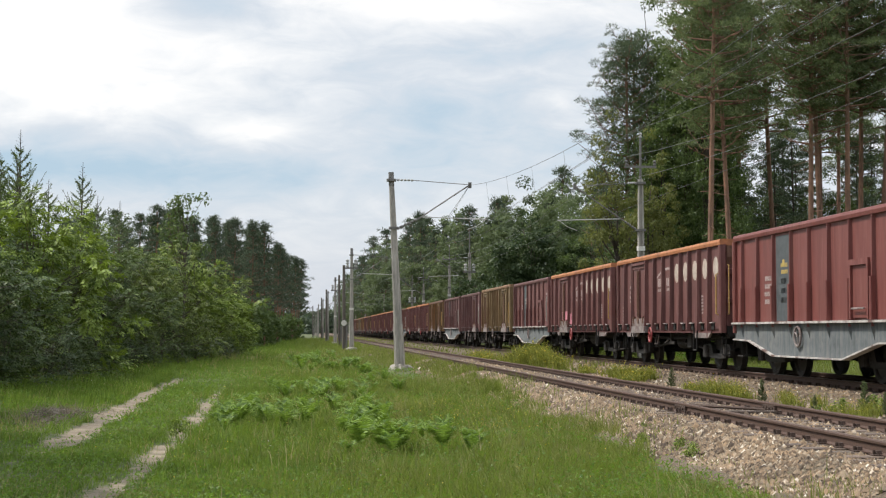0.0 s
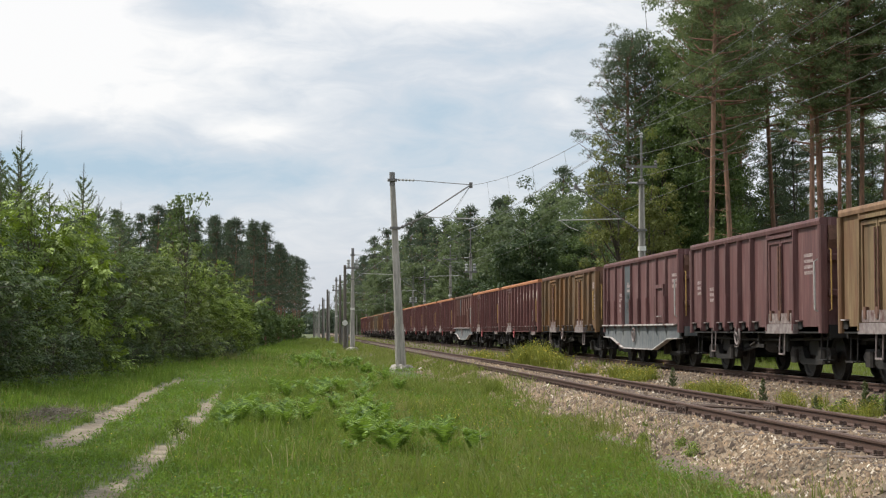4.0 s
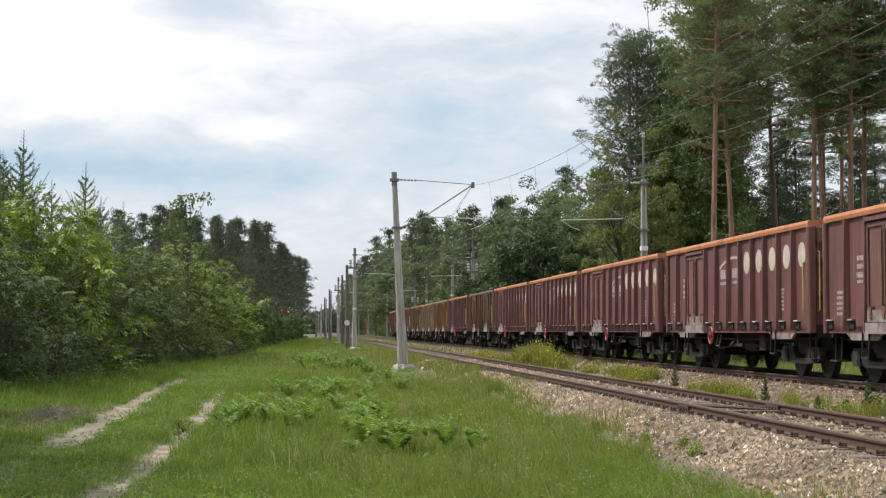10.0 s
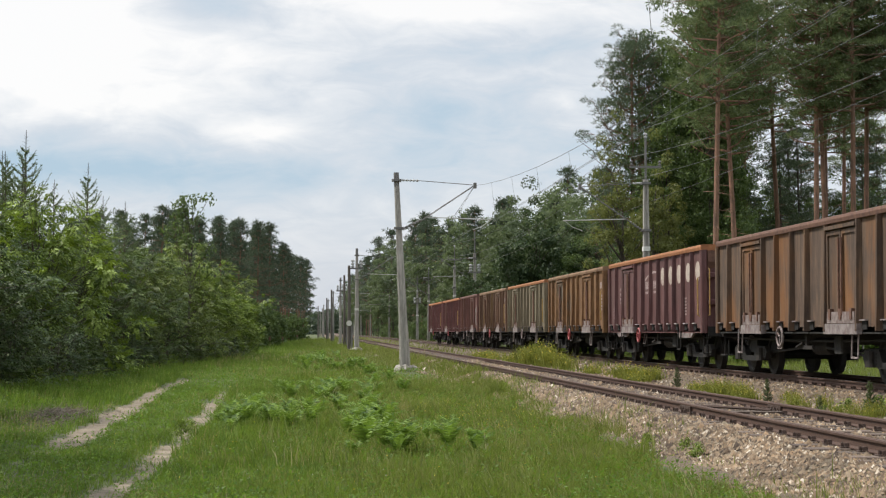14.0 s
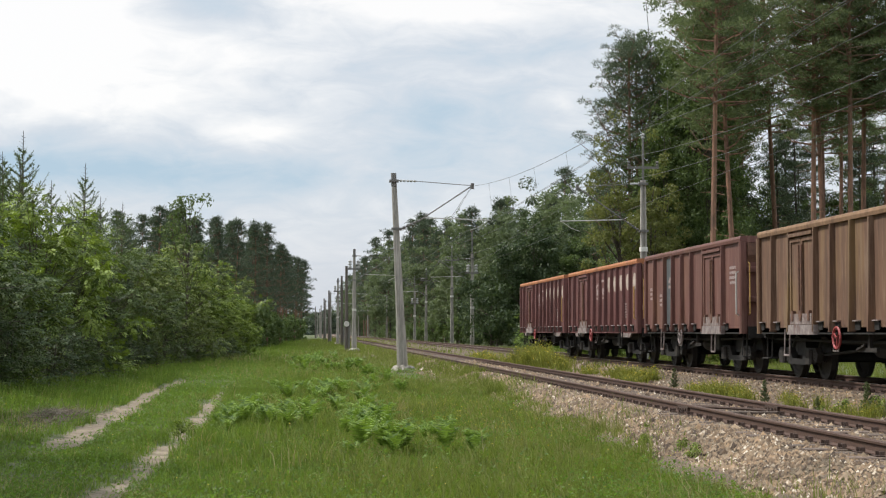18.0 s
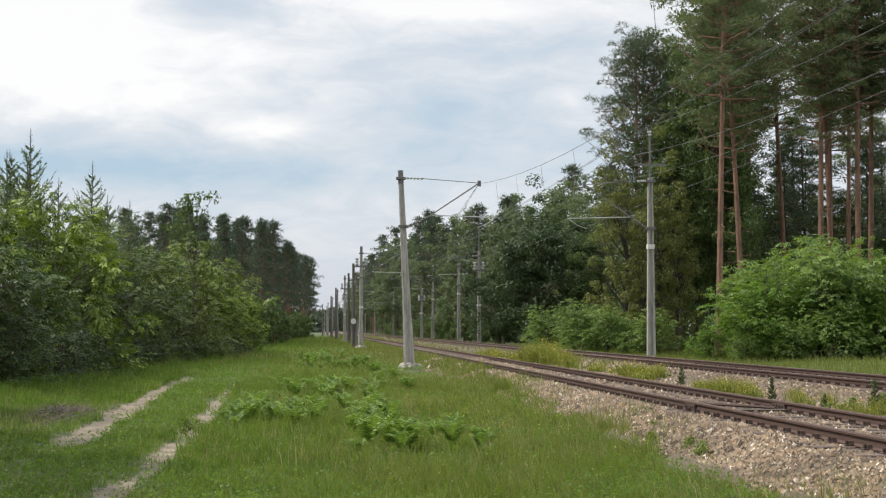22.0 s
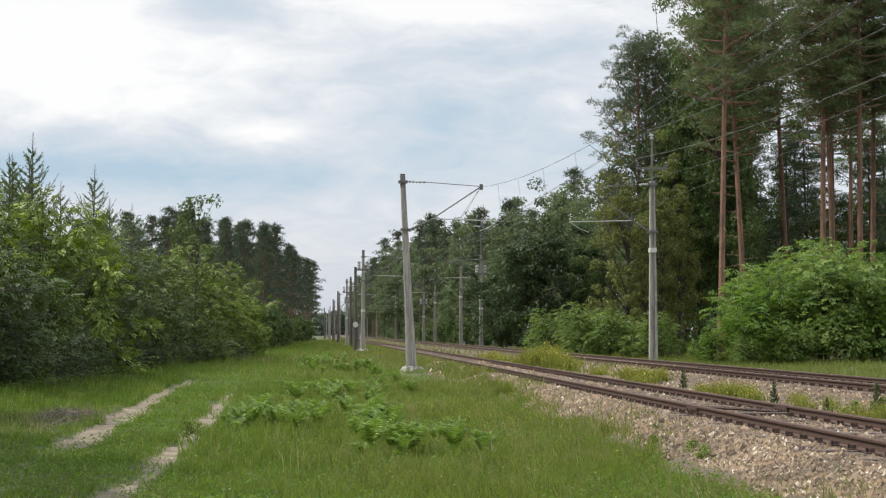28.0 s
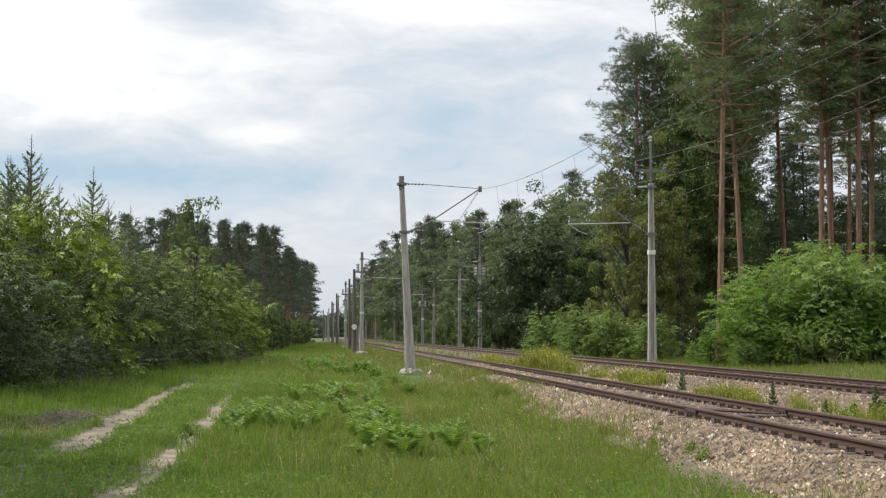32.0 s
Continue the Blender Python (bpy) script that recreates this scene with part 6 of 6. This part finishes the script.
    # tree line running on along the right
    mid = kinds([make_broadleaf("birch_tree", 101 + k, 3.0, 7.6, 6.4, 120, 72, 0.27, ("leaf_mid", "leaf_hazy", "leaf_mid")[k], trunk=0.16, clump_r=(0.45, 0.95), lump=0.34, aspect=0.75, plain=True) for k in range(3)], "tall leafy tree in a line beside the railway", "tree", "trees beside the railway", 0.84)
    k = 0
    for y in list(range(150, 300, 10)) + list(range(305, 560, 17)):
        for row in range(3 if y < 230 else 2):
            x = 18.6 + row * 5.0 + rng.uniform(-1.0, 1.0) - 0.011 * (y - 148)
            s = rng.uniform(0.80, 0.92) * (1.24 if y < 190 else 1.12) * (0.94 + 0.08 * row) * (1 + 0.62 * min(1.0, (y - 150) / 160))
            if rng.random() < 0.3:
                plant(far_pine[k % 3], x + 1, y, s * 1.12)
            else:
                plant(mid[k % 3], x, y, s)
            k += 1
    for x, y, s in ((25.5, 158, 1.26), (23, 150, 1.10), (19.8, 158, 1.12), (20.6, 172, 1.2), (22.4, 166, 1.2), (18.9, 170, 1.1), (19.6, 186, 1.24), (27.5, 163, 1.34), (21.5, 155, 1.06), (24.3, 140, 1.18), (22.0, 143, 1.08), (28.5, 150, 1.35), (26, 122, 0.9), (30, 128, 0.95), (25.5, 143, 0.9), (30, 142, 1.0), (34, 118, 0.85), (38, 122, 0.9), (42, 118, 0.85), (46, 124, 0.95), (36, 130, 1.0), (41, 134, 1.0), (47, 135, 1.0), (52, 132, 1.0), (44, 146, 1.05), (50, 148, 1.05), (56, 146, 1.05), (32, 112, 0.7), (40, 106, 0.7)):
        plant(mid[k % 3], x, y, s)
        k += 1
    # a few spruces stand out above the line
    spruce = kinds([make_larch(143, 12.0, 2.2, "needle_hazy", 70, (-0.2, 0.2), 0.04, 0.28)], "slender dark spruce above the tree line", "tree", "trees beside the railway")
    for x, y, s in ((19.6, 165, 1.16), (20.8, 167, 1.22)):
        plant(spruce[0], x, y, s)
    for k in range(16):
        plant(under[k % 2], 21 + 2.6 * k + rng.uniform(-0.5, 0.5), 146 + (k % 2) * 8, rng.uniform(0.8, 1.1))
    for k in range(20):
        plant(under[k % 2], 22 + 1.6 * k + rng.uniform(-0.5, 0.5), 118 + (k % 3) * 9, rng.uniform(0.6, 0.9))
    for k in range(14):
        plant(under[k % 2], 19.5 + rng.uniform(0, 3), 96 + 4.5 * k, rng.uniform(0.5, 0.8))
    for k in range(22):
        plant(under[k % 2], 16.6 + rng.uniform(-0.5, 1.2) + 0.05 * k, 146 + 10 * k, rng.uniform(0.45, 0.8))


make_plants()


def make_distance():
    """The wood that closes the view, far down the line."""
    r = np.random.default_rng(5)
    n = 1500
    y = r.uniform(760, 1000, n)
    x = r.uniform(-60, 70, n)
    z = 11.5 * r.random(n)
    c, out = clump_points(np.stack([x, y, z], 1), r.uniform(1.5, 3.2, n), 26, r)
    v, f = leaf_quads(c, 1.7, r, 0.3, 0.9, out, True)
    tagged(new("distant_wood", tris_mesh("distant_wood", v, f, M["needle_hazy"])), "distant wood closing the railway line", "forest", kind="stuff")


make_distance()


# ---- grass, ferns and weeds ----
def blades(x, y, z, height, width, r, lean=0.35, plain=False, bias=None):
    """Bent grass blades; plain ones are single faces."""
    n = len(x)
    az = r.uniform(0, 6.283, n) if bias is None else bias + r.normal(size=n) * 0.9
    d = np.stack([np.cos(az), np.sin(az), np.zeros(n)], 1)
    s = np.stack([-d[:, 1], d[:, 0], np.zeros(n)], 1)
    # most blades show their breadth towards the meadow's length
    s[:, 0] = np.abs(s[:, 0]) + 0.3
    s = unit(s)
    p = np.stack([x, y, z], 1)
    l = np.asarray(lean) * r.uniform(0.3, 1.4, n)
    h = height[:, None]
    mid = p + np.array([0, 0, 0.6]) * h + d * (l[:, None] * h * 0.3)
    tip = p + np.array([0, 0, 1.0]) * h + d * (l[:, None] * h)
    w = width[:, None] * s
    if plain:
        return np.stack([p - w, p + w, tip], 1).reshape(-1, 3), np.arange(3 * n).reshape(n, 3)
    v = np.stack([p - w, p + w, mid + w * 0.7, mid - w * 0.7, tip], 1).reshape(-1, 3)
    i = 5 * np.arange(n)[:, None]
    t = np.concatenate([i + np.array([[0, 1, 2]]), i + np.array([[0, 2, 3]]), i + np.array([[3, 2, 4]])], 0)
    return v, t


def scatter(n, y0, y1, power, r):
    """Points over the meadow within the stretch of ground that opens ahead."""
    y = y0 + (y1 - y0) * r.random(n) ** power
    x = -0.205 * y - 0.6 + (0.205 * y + 0.6 + np.minimum(0.38 * y, 6.6)) * r.random(n)
    return x, y


def make_grass():
    r = np.random.default_rng(8)
    for name, mat, n, y0, y1, power, tall, label in (
            ("meadow_grass", "grass", 78000, 14.0, 44.0, 1.25, 0.20, "long green meadow grass"),
            ("meadow_turf", "grass", 192000, 14.0, 48.0, 1.3, 0.115, "short dense green turf below the long grass"),
            ("meadow_grass", "grass", 201600, 40.0, 330.0, 2.6, 0.22, "long green meadow grass further off"),
            ("dry_grass", "grass_dry", 33600, 14.0, 110.0, 1.8, 0.32, "pale dry grass stalks in the meadow")):
        # blades stand in tufts that share a height and a lean
        per = 12
        tx, ty = scatter(n // per, y0, y1, power, r)
        x = np.repeat(tx, per) + r.normal(size=n) * 0.075 * (1 + np.repeat(ty, per) / 60)
        y = np.repeat(ty, per) + r.normal(size=n) * 0.10 * (1 + np.repeat(ty, per) / 60)
        tuft_h = np.repeat(r.uniform(0.55, 1.45, n // per), per)
        tuft_az = np.repeat(r.uniform(0, 6.283, n // per), per)
        keep = r.random(n) > rut(x, y) * (0.75 if mat == "grass_dry" else 1.5)
        # worn and overshadowed round the mast's foot
        keep &= ~((np.abs(x - 4.1) < 0.75) & (y > 54) & (y < 66.6) & (r.random(n) < 0.9))
        edge = 4.5 + 1.05 * np.clip((y - 17) / 35, 0, 1) + 0.3 * wave(y, y * 0.6, 0.35) + 0.15 * wave(x, y, 2.0)
        keep &= (x < edge) | (r.random(n) < 0.08 * (x < edge + 0.7))
        keep &= x > -9.5 - 0.02 * y
        if mat == "grass_dry":
            keep &= wave(x, y, 0.35) + 0.5 * wave(x, y, 1.1) + 0.8 * (x < -4.3) > r.uniform(-0.5, 1.3, n)
        x, y, tuft_h, tuft_az = x[keep], y[keep], tuft_h[keep], tuft_az[keep]
        n = len(x)
        grow = 0.8 + 0.35 * wave(x, y, 0.55) + 0.3 * wave(x, y, 1.9) + 0.15 * wave(x, y, 5.0)
        road = np.exp(-((x + 3.2) / 1.5) ** 2) * (y < 62)
        h = tall * grow * tuft_h * r.uniform(0.55, 1.25, n) * (1 - 0.5 * road) * (1 + 0.004 * y) * (1 - 0.4 * step(-x, 4.2, 4.8))
        # lush tufts among the bracken
        h *= 1 + 0.8 * np.exp(-((x - 0.2) / 1.8) ** 2 - ((y - 29) / 6.0) ** 2) * r.random(n)
        w = r.uniform(0.0025, 0.005, n) * (1 + np.minimum(y, 150) / 34)
        if mat == "grass_dry":
            w *= 0.62
        v, t = blades(x, y, np.maximum(ground_z(x, y), ballast_top(x, y)) - 0.01, np.maximum(h, 0.04), w, r, 0.8 if mat == "grass_dry" else 0.7, y0 > 30 or name == "meadow_turf", tuft_az)
        tagged(new(name, tris_mesh(name, v, t, M[mat])), label, "grass", kind="stuff")
    # flowers and clover heads
    for name, mat, n, size, label in (("yellow_flowers", "flower_yellow", 1100, 0.012, "tiny yellow flowers in the grass"), ("white_flowers", "flower_white", 350, 0.011, "tiny white flowers in the grass")):
        x, y = scatter(n, 15, 60, 1.5, r)
        keep = (rut(x, y) < 0.2) & (x < 4.8) & ((wave(x, y, 0.6) > 0.1) | (r.random(n) < 0.15))
        x, y = x[keep], y[keep]
        c = np.stack([x, y, ground_z(x, y) + r.uniform(0.12, 0.34, len(x))], 1)
        if mat == "flower_yellow":
            q = np.stack([3.0 + r.normal(size=460) * 0.6, 29 + r.normal(size=460) * 4.0], 1)
            c = np.concatenate([c, np.stack([q[:, 0], q[:, 1], ground_z(q[:, 0], q[:, 1]) + r.uniform(0.12, 0.28, 460)], 1)])
        v, f = leaf_quads(c, size * (1 + c[:, 1:2] / 40), r, 0.8, 0.9)
        tagged(new(name, tris_mesh(name, v, f, M[mat])), label, "flowers", kind="stuff")
    n = 80000
    x, y = scatter(n, 14.5, 70, 1.7, r)
    keep = (r.random(n) > rut(x, y) * 1.1) & (x < 4.5 + 0.03 * (y - 17)) & (wave(x, y, 0.9) + 0.6 * np.exp(-((x + 3.0) / 1.2) ** 2) > r.uniform(-0.9, 0.9, n)) & (x > -8)
    x, y = x[keep], y[keep]
    c = np.stack([x, y, ground_z(x, y) + r.uniform(0.02, 0.16, len(x)) + 0.03], 1)
    v, f = leaf_quads(c, 0.026 * (1 + y[:, None] / 35), r, 0.7, 0.7, None, True)
    tagged(new("meadow_herbs", tris_mesh("meadow_herbs", v, f, M["leaf_bright"])), "low bright green herb leaves among the grass", "herbs", kind="stuff")
    # grass beyond the far track and under the bushes
    n = 26000
    x, y = r.uniform(13.6, 24, n), r.uniform(40, 130, n)
    keep = x < 0.385 * y + 1
    x, y = x[keep], y[keep]
    v, t = blades(x, y, ground_z(x, y), r.uniform(0.12, 0.34, len(x)), r.uniform(0.009, 0.02, len(x)), r, 0.35, True)
    tagged(new("verge_grass", tris_mesh("verge_grass", v, t, M["grass"])), "green grass on the far railway verge", "grass", kind="stuff")
    n = 15000
    y = 52 + 260 * r.random(n) ** 1.6
    pick = r.random(n)
    x = np.where(pick < 0.45, r.uniform(4.6, 6.0, n), np.where(pick < 0.62, r.uniform(8.4, 10.3, n), r.uniform(12.8, 15, n)))
    v, t = blades(x, y, np.maximum(ground_z(x, y), ballast_top(x, y)), r.uniform(0.08, 0.25, n), r.uniform(0.008, 0.02, n) * (1 + y / 150), r, 0.4, True)
    tagged(new("track_weeds", tris_mesh("track_weeds", v, t, M["grass"])), "sparse grass growing through the ballast", "weeds", kind="stuff")
    n = 16000
    x, y = -4.6 - 5 * r.random(n) ** 1.5, 34 + 80 * r.random(n)
    v, t = blades(x, y, ground_z(x, y), r.uniform(0.12, 0.38, n), r.uniform(0.007, 0.015, n), r, 0.35, True)
    tagged(new("thicket_grass", tris_mesh("thicket_grass", v, t, M["grass"])), "rough grass along the thicket", "grass", kind="stuff")


make_grass()


def make_fern(seed, fronds, length):
    """A bracken plant: tall arching fronds with paired leaflets on a stalk."""
    r = np.random.default_rng(seed)
    fern = root("bracken_fern")
    for k in range(fronds):
        az = 2.4 * k + r.uniform(-0.4, 0.4)
        l = length * r.uniform(0.75, 1.2)
        spread = r.uniform(0.2, 0.75)
        d = np.array((math.cos(az), math.sin(az), 0))
        side = np.array((-d[1], d[0], 0))

        def spine(t):
            return d * l * spread * t ** 1.5 + np.array((0, 0, l * (1.3 * t - 0.4 * t ** 3)))
        v, f = [], []
        m = 11
        for i in range(m):
            t = 0.28 + 0.72 * i / (m - 1)
            p, q = spine(t), spine(t + 0.045)
            w = l * 0.30 * math.sin(math.pi * min(1, 0.25 + 0.72 * i / (m - 1))) ** 0.8
            for s in (-1, 1):
                tip = p + side * s * w + (q - p) * 2.4 + np.array((0, 0, r.uniform(-0.14, 0.0) * l))
                n = len(v)
                v += [p - (q - p) * 0.25, p + (q - p) * 1.15, tip, p + side * s * w * 0.5 + (q - p) * 0.35]
                f.append((n, n + 1, n + 2, n + 3))
        b = side * 0.006
        for t0, t1 in ((0.0, 0.3), (0.3, 0.7), (0.7, 1.0)):
            n = len(v)
            v += [spine(t0) - b, spine(t0) + b, spine(t1) + b * 0.6, spine(t1) - b * 0.6]
            f.append((n, n + 1, n + 2, n + 3))
        part("frond", tris_mesh("frond", np.array(v), np.array(f), M["fern"]), None, fern)
    return fern


def make_ferns():
    ferns = kinds([make_fern(201 + k, 6 + k, 0.72) for k in range(3)], "bright green bracken fern in the meadow grass", "fern", "bracken patch in the meadow", 0.9)
    r = np.random.default_rng(77)
    spots = []
    for x0, x1, y0, y1, n in ((-1.5, 1.7, 25.0, 31, 50), (0.5, 2.3, 20.5, 26.5, 18), (-1.2, 1.5, 31, 46, 34), (-0.6, 2.3, 62, 92, 34), (1.7, 2.7, 42, 60, 8)):
        for k in range(n):
            spots.append((r.uniform(x0, x1), r.uniform(y0, y1)))
    for k, (x, y) in enumerate(spots):
        plant(ferns[k % 3], x, y, r.uniform(0.42, 0.86) * (1.25 if y > 48 else 1.0), r.uniform(0, 360))


make_ferns()


def make_weeds():
    r = np.random.default_rng(303)
    # yellow-green weeds between the tracks, clump by clump
    for k, (cx, cy, sx, sy, h, n, subs) in enumerate(((9.2, 62.5, 0.34, 2.6, 0.85, 2400, 16), (9.1, 43, 0.2, 1.1, 0.52, 1300, 8), (8.85, 33.6, 0.16, 1.0, 0.40, 900, 7), (8.8, 31.2, 0.14, 0.8, 0.32, 420, 5), (9.0, 49, 0.15, 1.0, 0.3, 260, 4), (9.0, 27.6, 0.2, 0.8, 0.30, 300, 5), (8.9, 76, 0.3, 4.0, 0.45, 700, 8), (9.0, 24.4, 0.25, 0.7, 0.34, 420, 6))):
        # stalks stand in small groups, each of its own height
        gx, gy = cx + r.normal(size=subs) * sx, cy + r.normal(size=subs) * sy
        gh = r.uniform(0.45, 1.1, subs)
        pick = r.integers(0, subs, n)
        x, y = gx[pick] + r.normal(size=n) * 0.11 * (cy / 40), gy[pick] + r.normal(size=n) * 0.22 * (cy / 40)
        z = np.maximum(ballast_top(x, y), ground_z(x, y))
        hh = h * gh[pick] * r.uniform(0.35, 1.1, n)
        v, t = blades(x, y, z, hh, r.uniform(0.005, 0.010, n) * (cy / 35), r, 0.7)
        clump = root("weed_clump")
        tagged(part("foliage", tris_mesh("foliage", v, t, M["weed"]), None, clump), kind="stuff")
        q = r.random(n) < 0.8
        c = np.stack([x[q] + r.normal(size=q.sum()) * 0.05, y[q] + r.normal(size=q.sum()) * 0.05, z[q] + hh[q] * r.uniform(0.4, 1.05, q.sum())], 1)
        v, f = leaf_quads(c, 0.05 * (cy / 35), r, 0.4, 0.5)
        tagged(part("leafage", tris_mesh("leafage", v, f, M["weed"]), None, clump), kind="stuff")
        c = c[r.random(len(c)) < 0.42] + np.array((0, 0, 0.04))
        v, f = leaf_quads(c, 0.028 * (cy / 35), r, 0.8, 0.9)
        tagged(part("blossoms", tris_mesh("blossoms", v, f, M["flower_yellow"]), None, clump, "small yellow blossoms"), kind="stuff")
        tagged(clump, "yellow-green flowering weeds on the ballast between tracks", "weeds", "weeds between the tracks")
    seedling = kinds([make_larch(55, 1.0, 0.22, "needle", 34, (0.5, 1.1), 0.04, 0.032)], "small dark conifer seedling in the ballast", "seedling", "seedlings between the tracks", 0.8)
    for x, y, s in ((8.95, 37.6, 0.86), (8.9, 29.9, 0.80), (8.85, 26.6, 0.55), (9.0, 24.6, 0.95), (9.2, 24.2, 0.7), (9.3, 52, 0.5)):
        plant(seedling[0], x, y, s)
    leafy_weed = kinds([make_broadleaf("ballast_weed", 58, 0.25, 0.22, 0.22, 26, 22, 0.06, "leaf", trunk=0.01, clump_r=(0.06, 0.12), stems=2, boughs=0)], "small leafy weed growing in the ballast", "weeds", "weeds between the tracks", 0.9)
    for x, y, s in ((8.9, 25.6, 1.5), (9.2, 24.6, 1.7), (9.0, 49.5, 1.0), (4.9, 19.5, 1.0), (5.0, 20.6, 0.9), (4.8, 22, 0.9), (5.3, 24, 0.7), (8.8, 26.4, 1.0), (-2.0, 25.4, 1.2), (-1.9, 26.2, 1.0)):
        plant(leafy_weed[0], x, y, s * 0.62)


make_weeds()


def make_brush():
    """Dead twigs and dry stalks raked into a low pile beside the ruts."""
    r = np.random.default_rng(606)
    pile = root("brush_pile", pose(-5.0, 32.0, float(ground_z(-5.0, 32.0))))
    n = 2600
    x, y = r.normal(size=n) * 0.42, r.normal(size=n) * 1.7
    z = 0.18 * np.exp(-(x / 0.6) ** 2 - (y / 1.6) ** 2) * r.random(n)
    d = unit(np.stack([r.normal(size=n), r.normal(size=n), r.normal(size=n) * 0.35 + 0.12], 1))
    s = unit(np.cross(d, r.normal(size=(n, 3))))
    l, w = r.uniform(0.1, 0.42, n)[:, None], r.uniform(0.003, 0.008, n)[:, None]
    c = np.stack([x, y, z], 1)
    v = np.stack([c - s * w, c + s * w, c + d * l], 1).reshape(-1, 3)
    tagged(part("brushwood", tris_mesh("brushwood", v, np.arange(3 * n).reshape(n, 3), M["dead_twig"]), None, pile), kind="stuff")
    tagged(pile, "low grey-brown pile of dead twigs beside the ruts", "brush pile")


M["dead_twig"] = leafy("dead_twig", (0.10, 0.078, 0.06), (0.30, 0.25, 0.20), (0.1, 0.09, 0.07), 0.1)
make_brush()


motions()
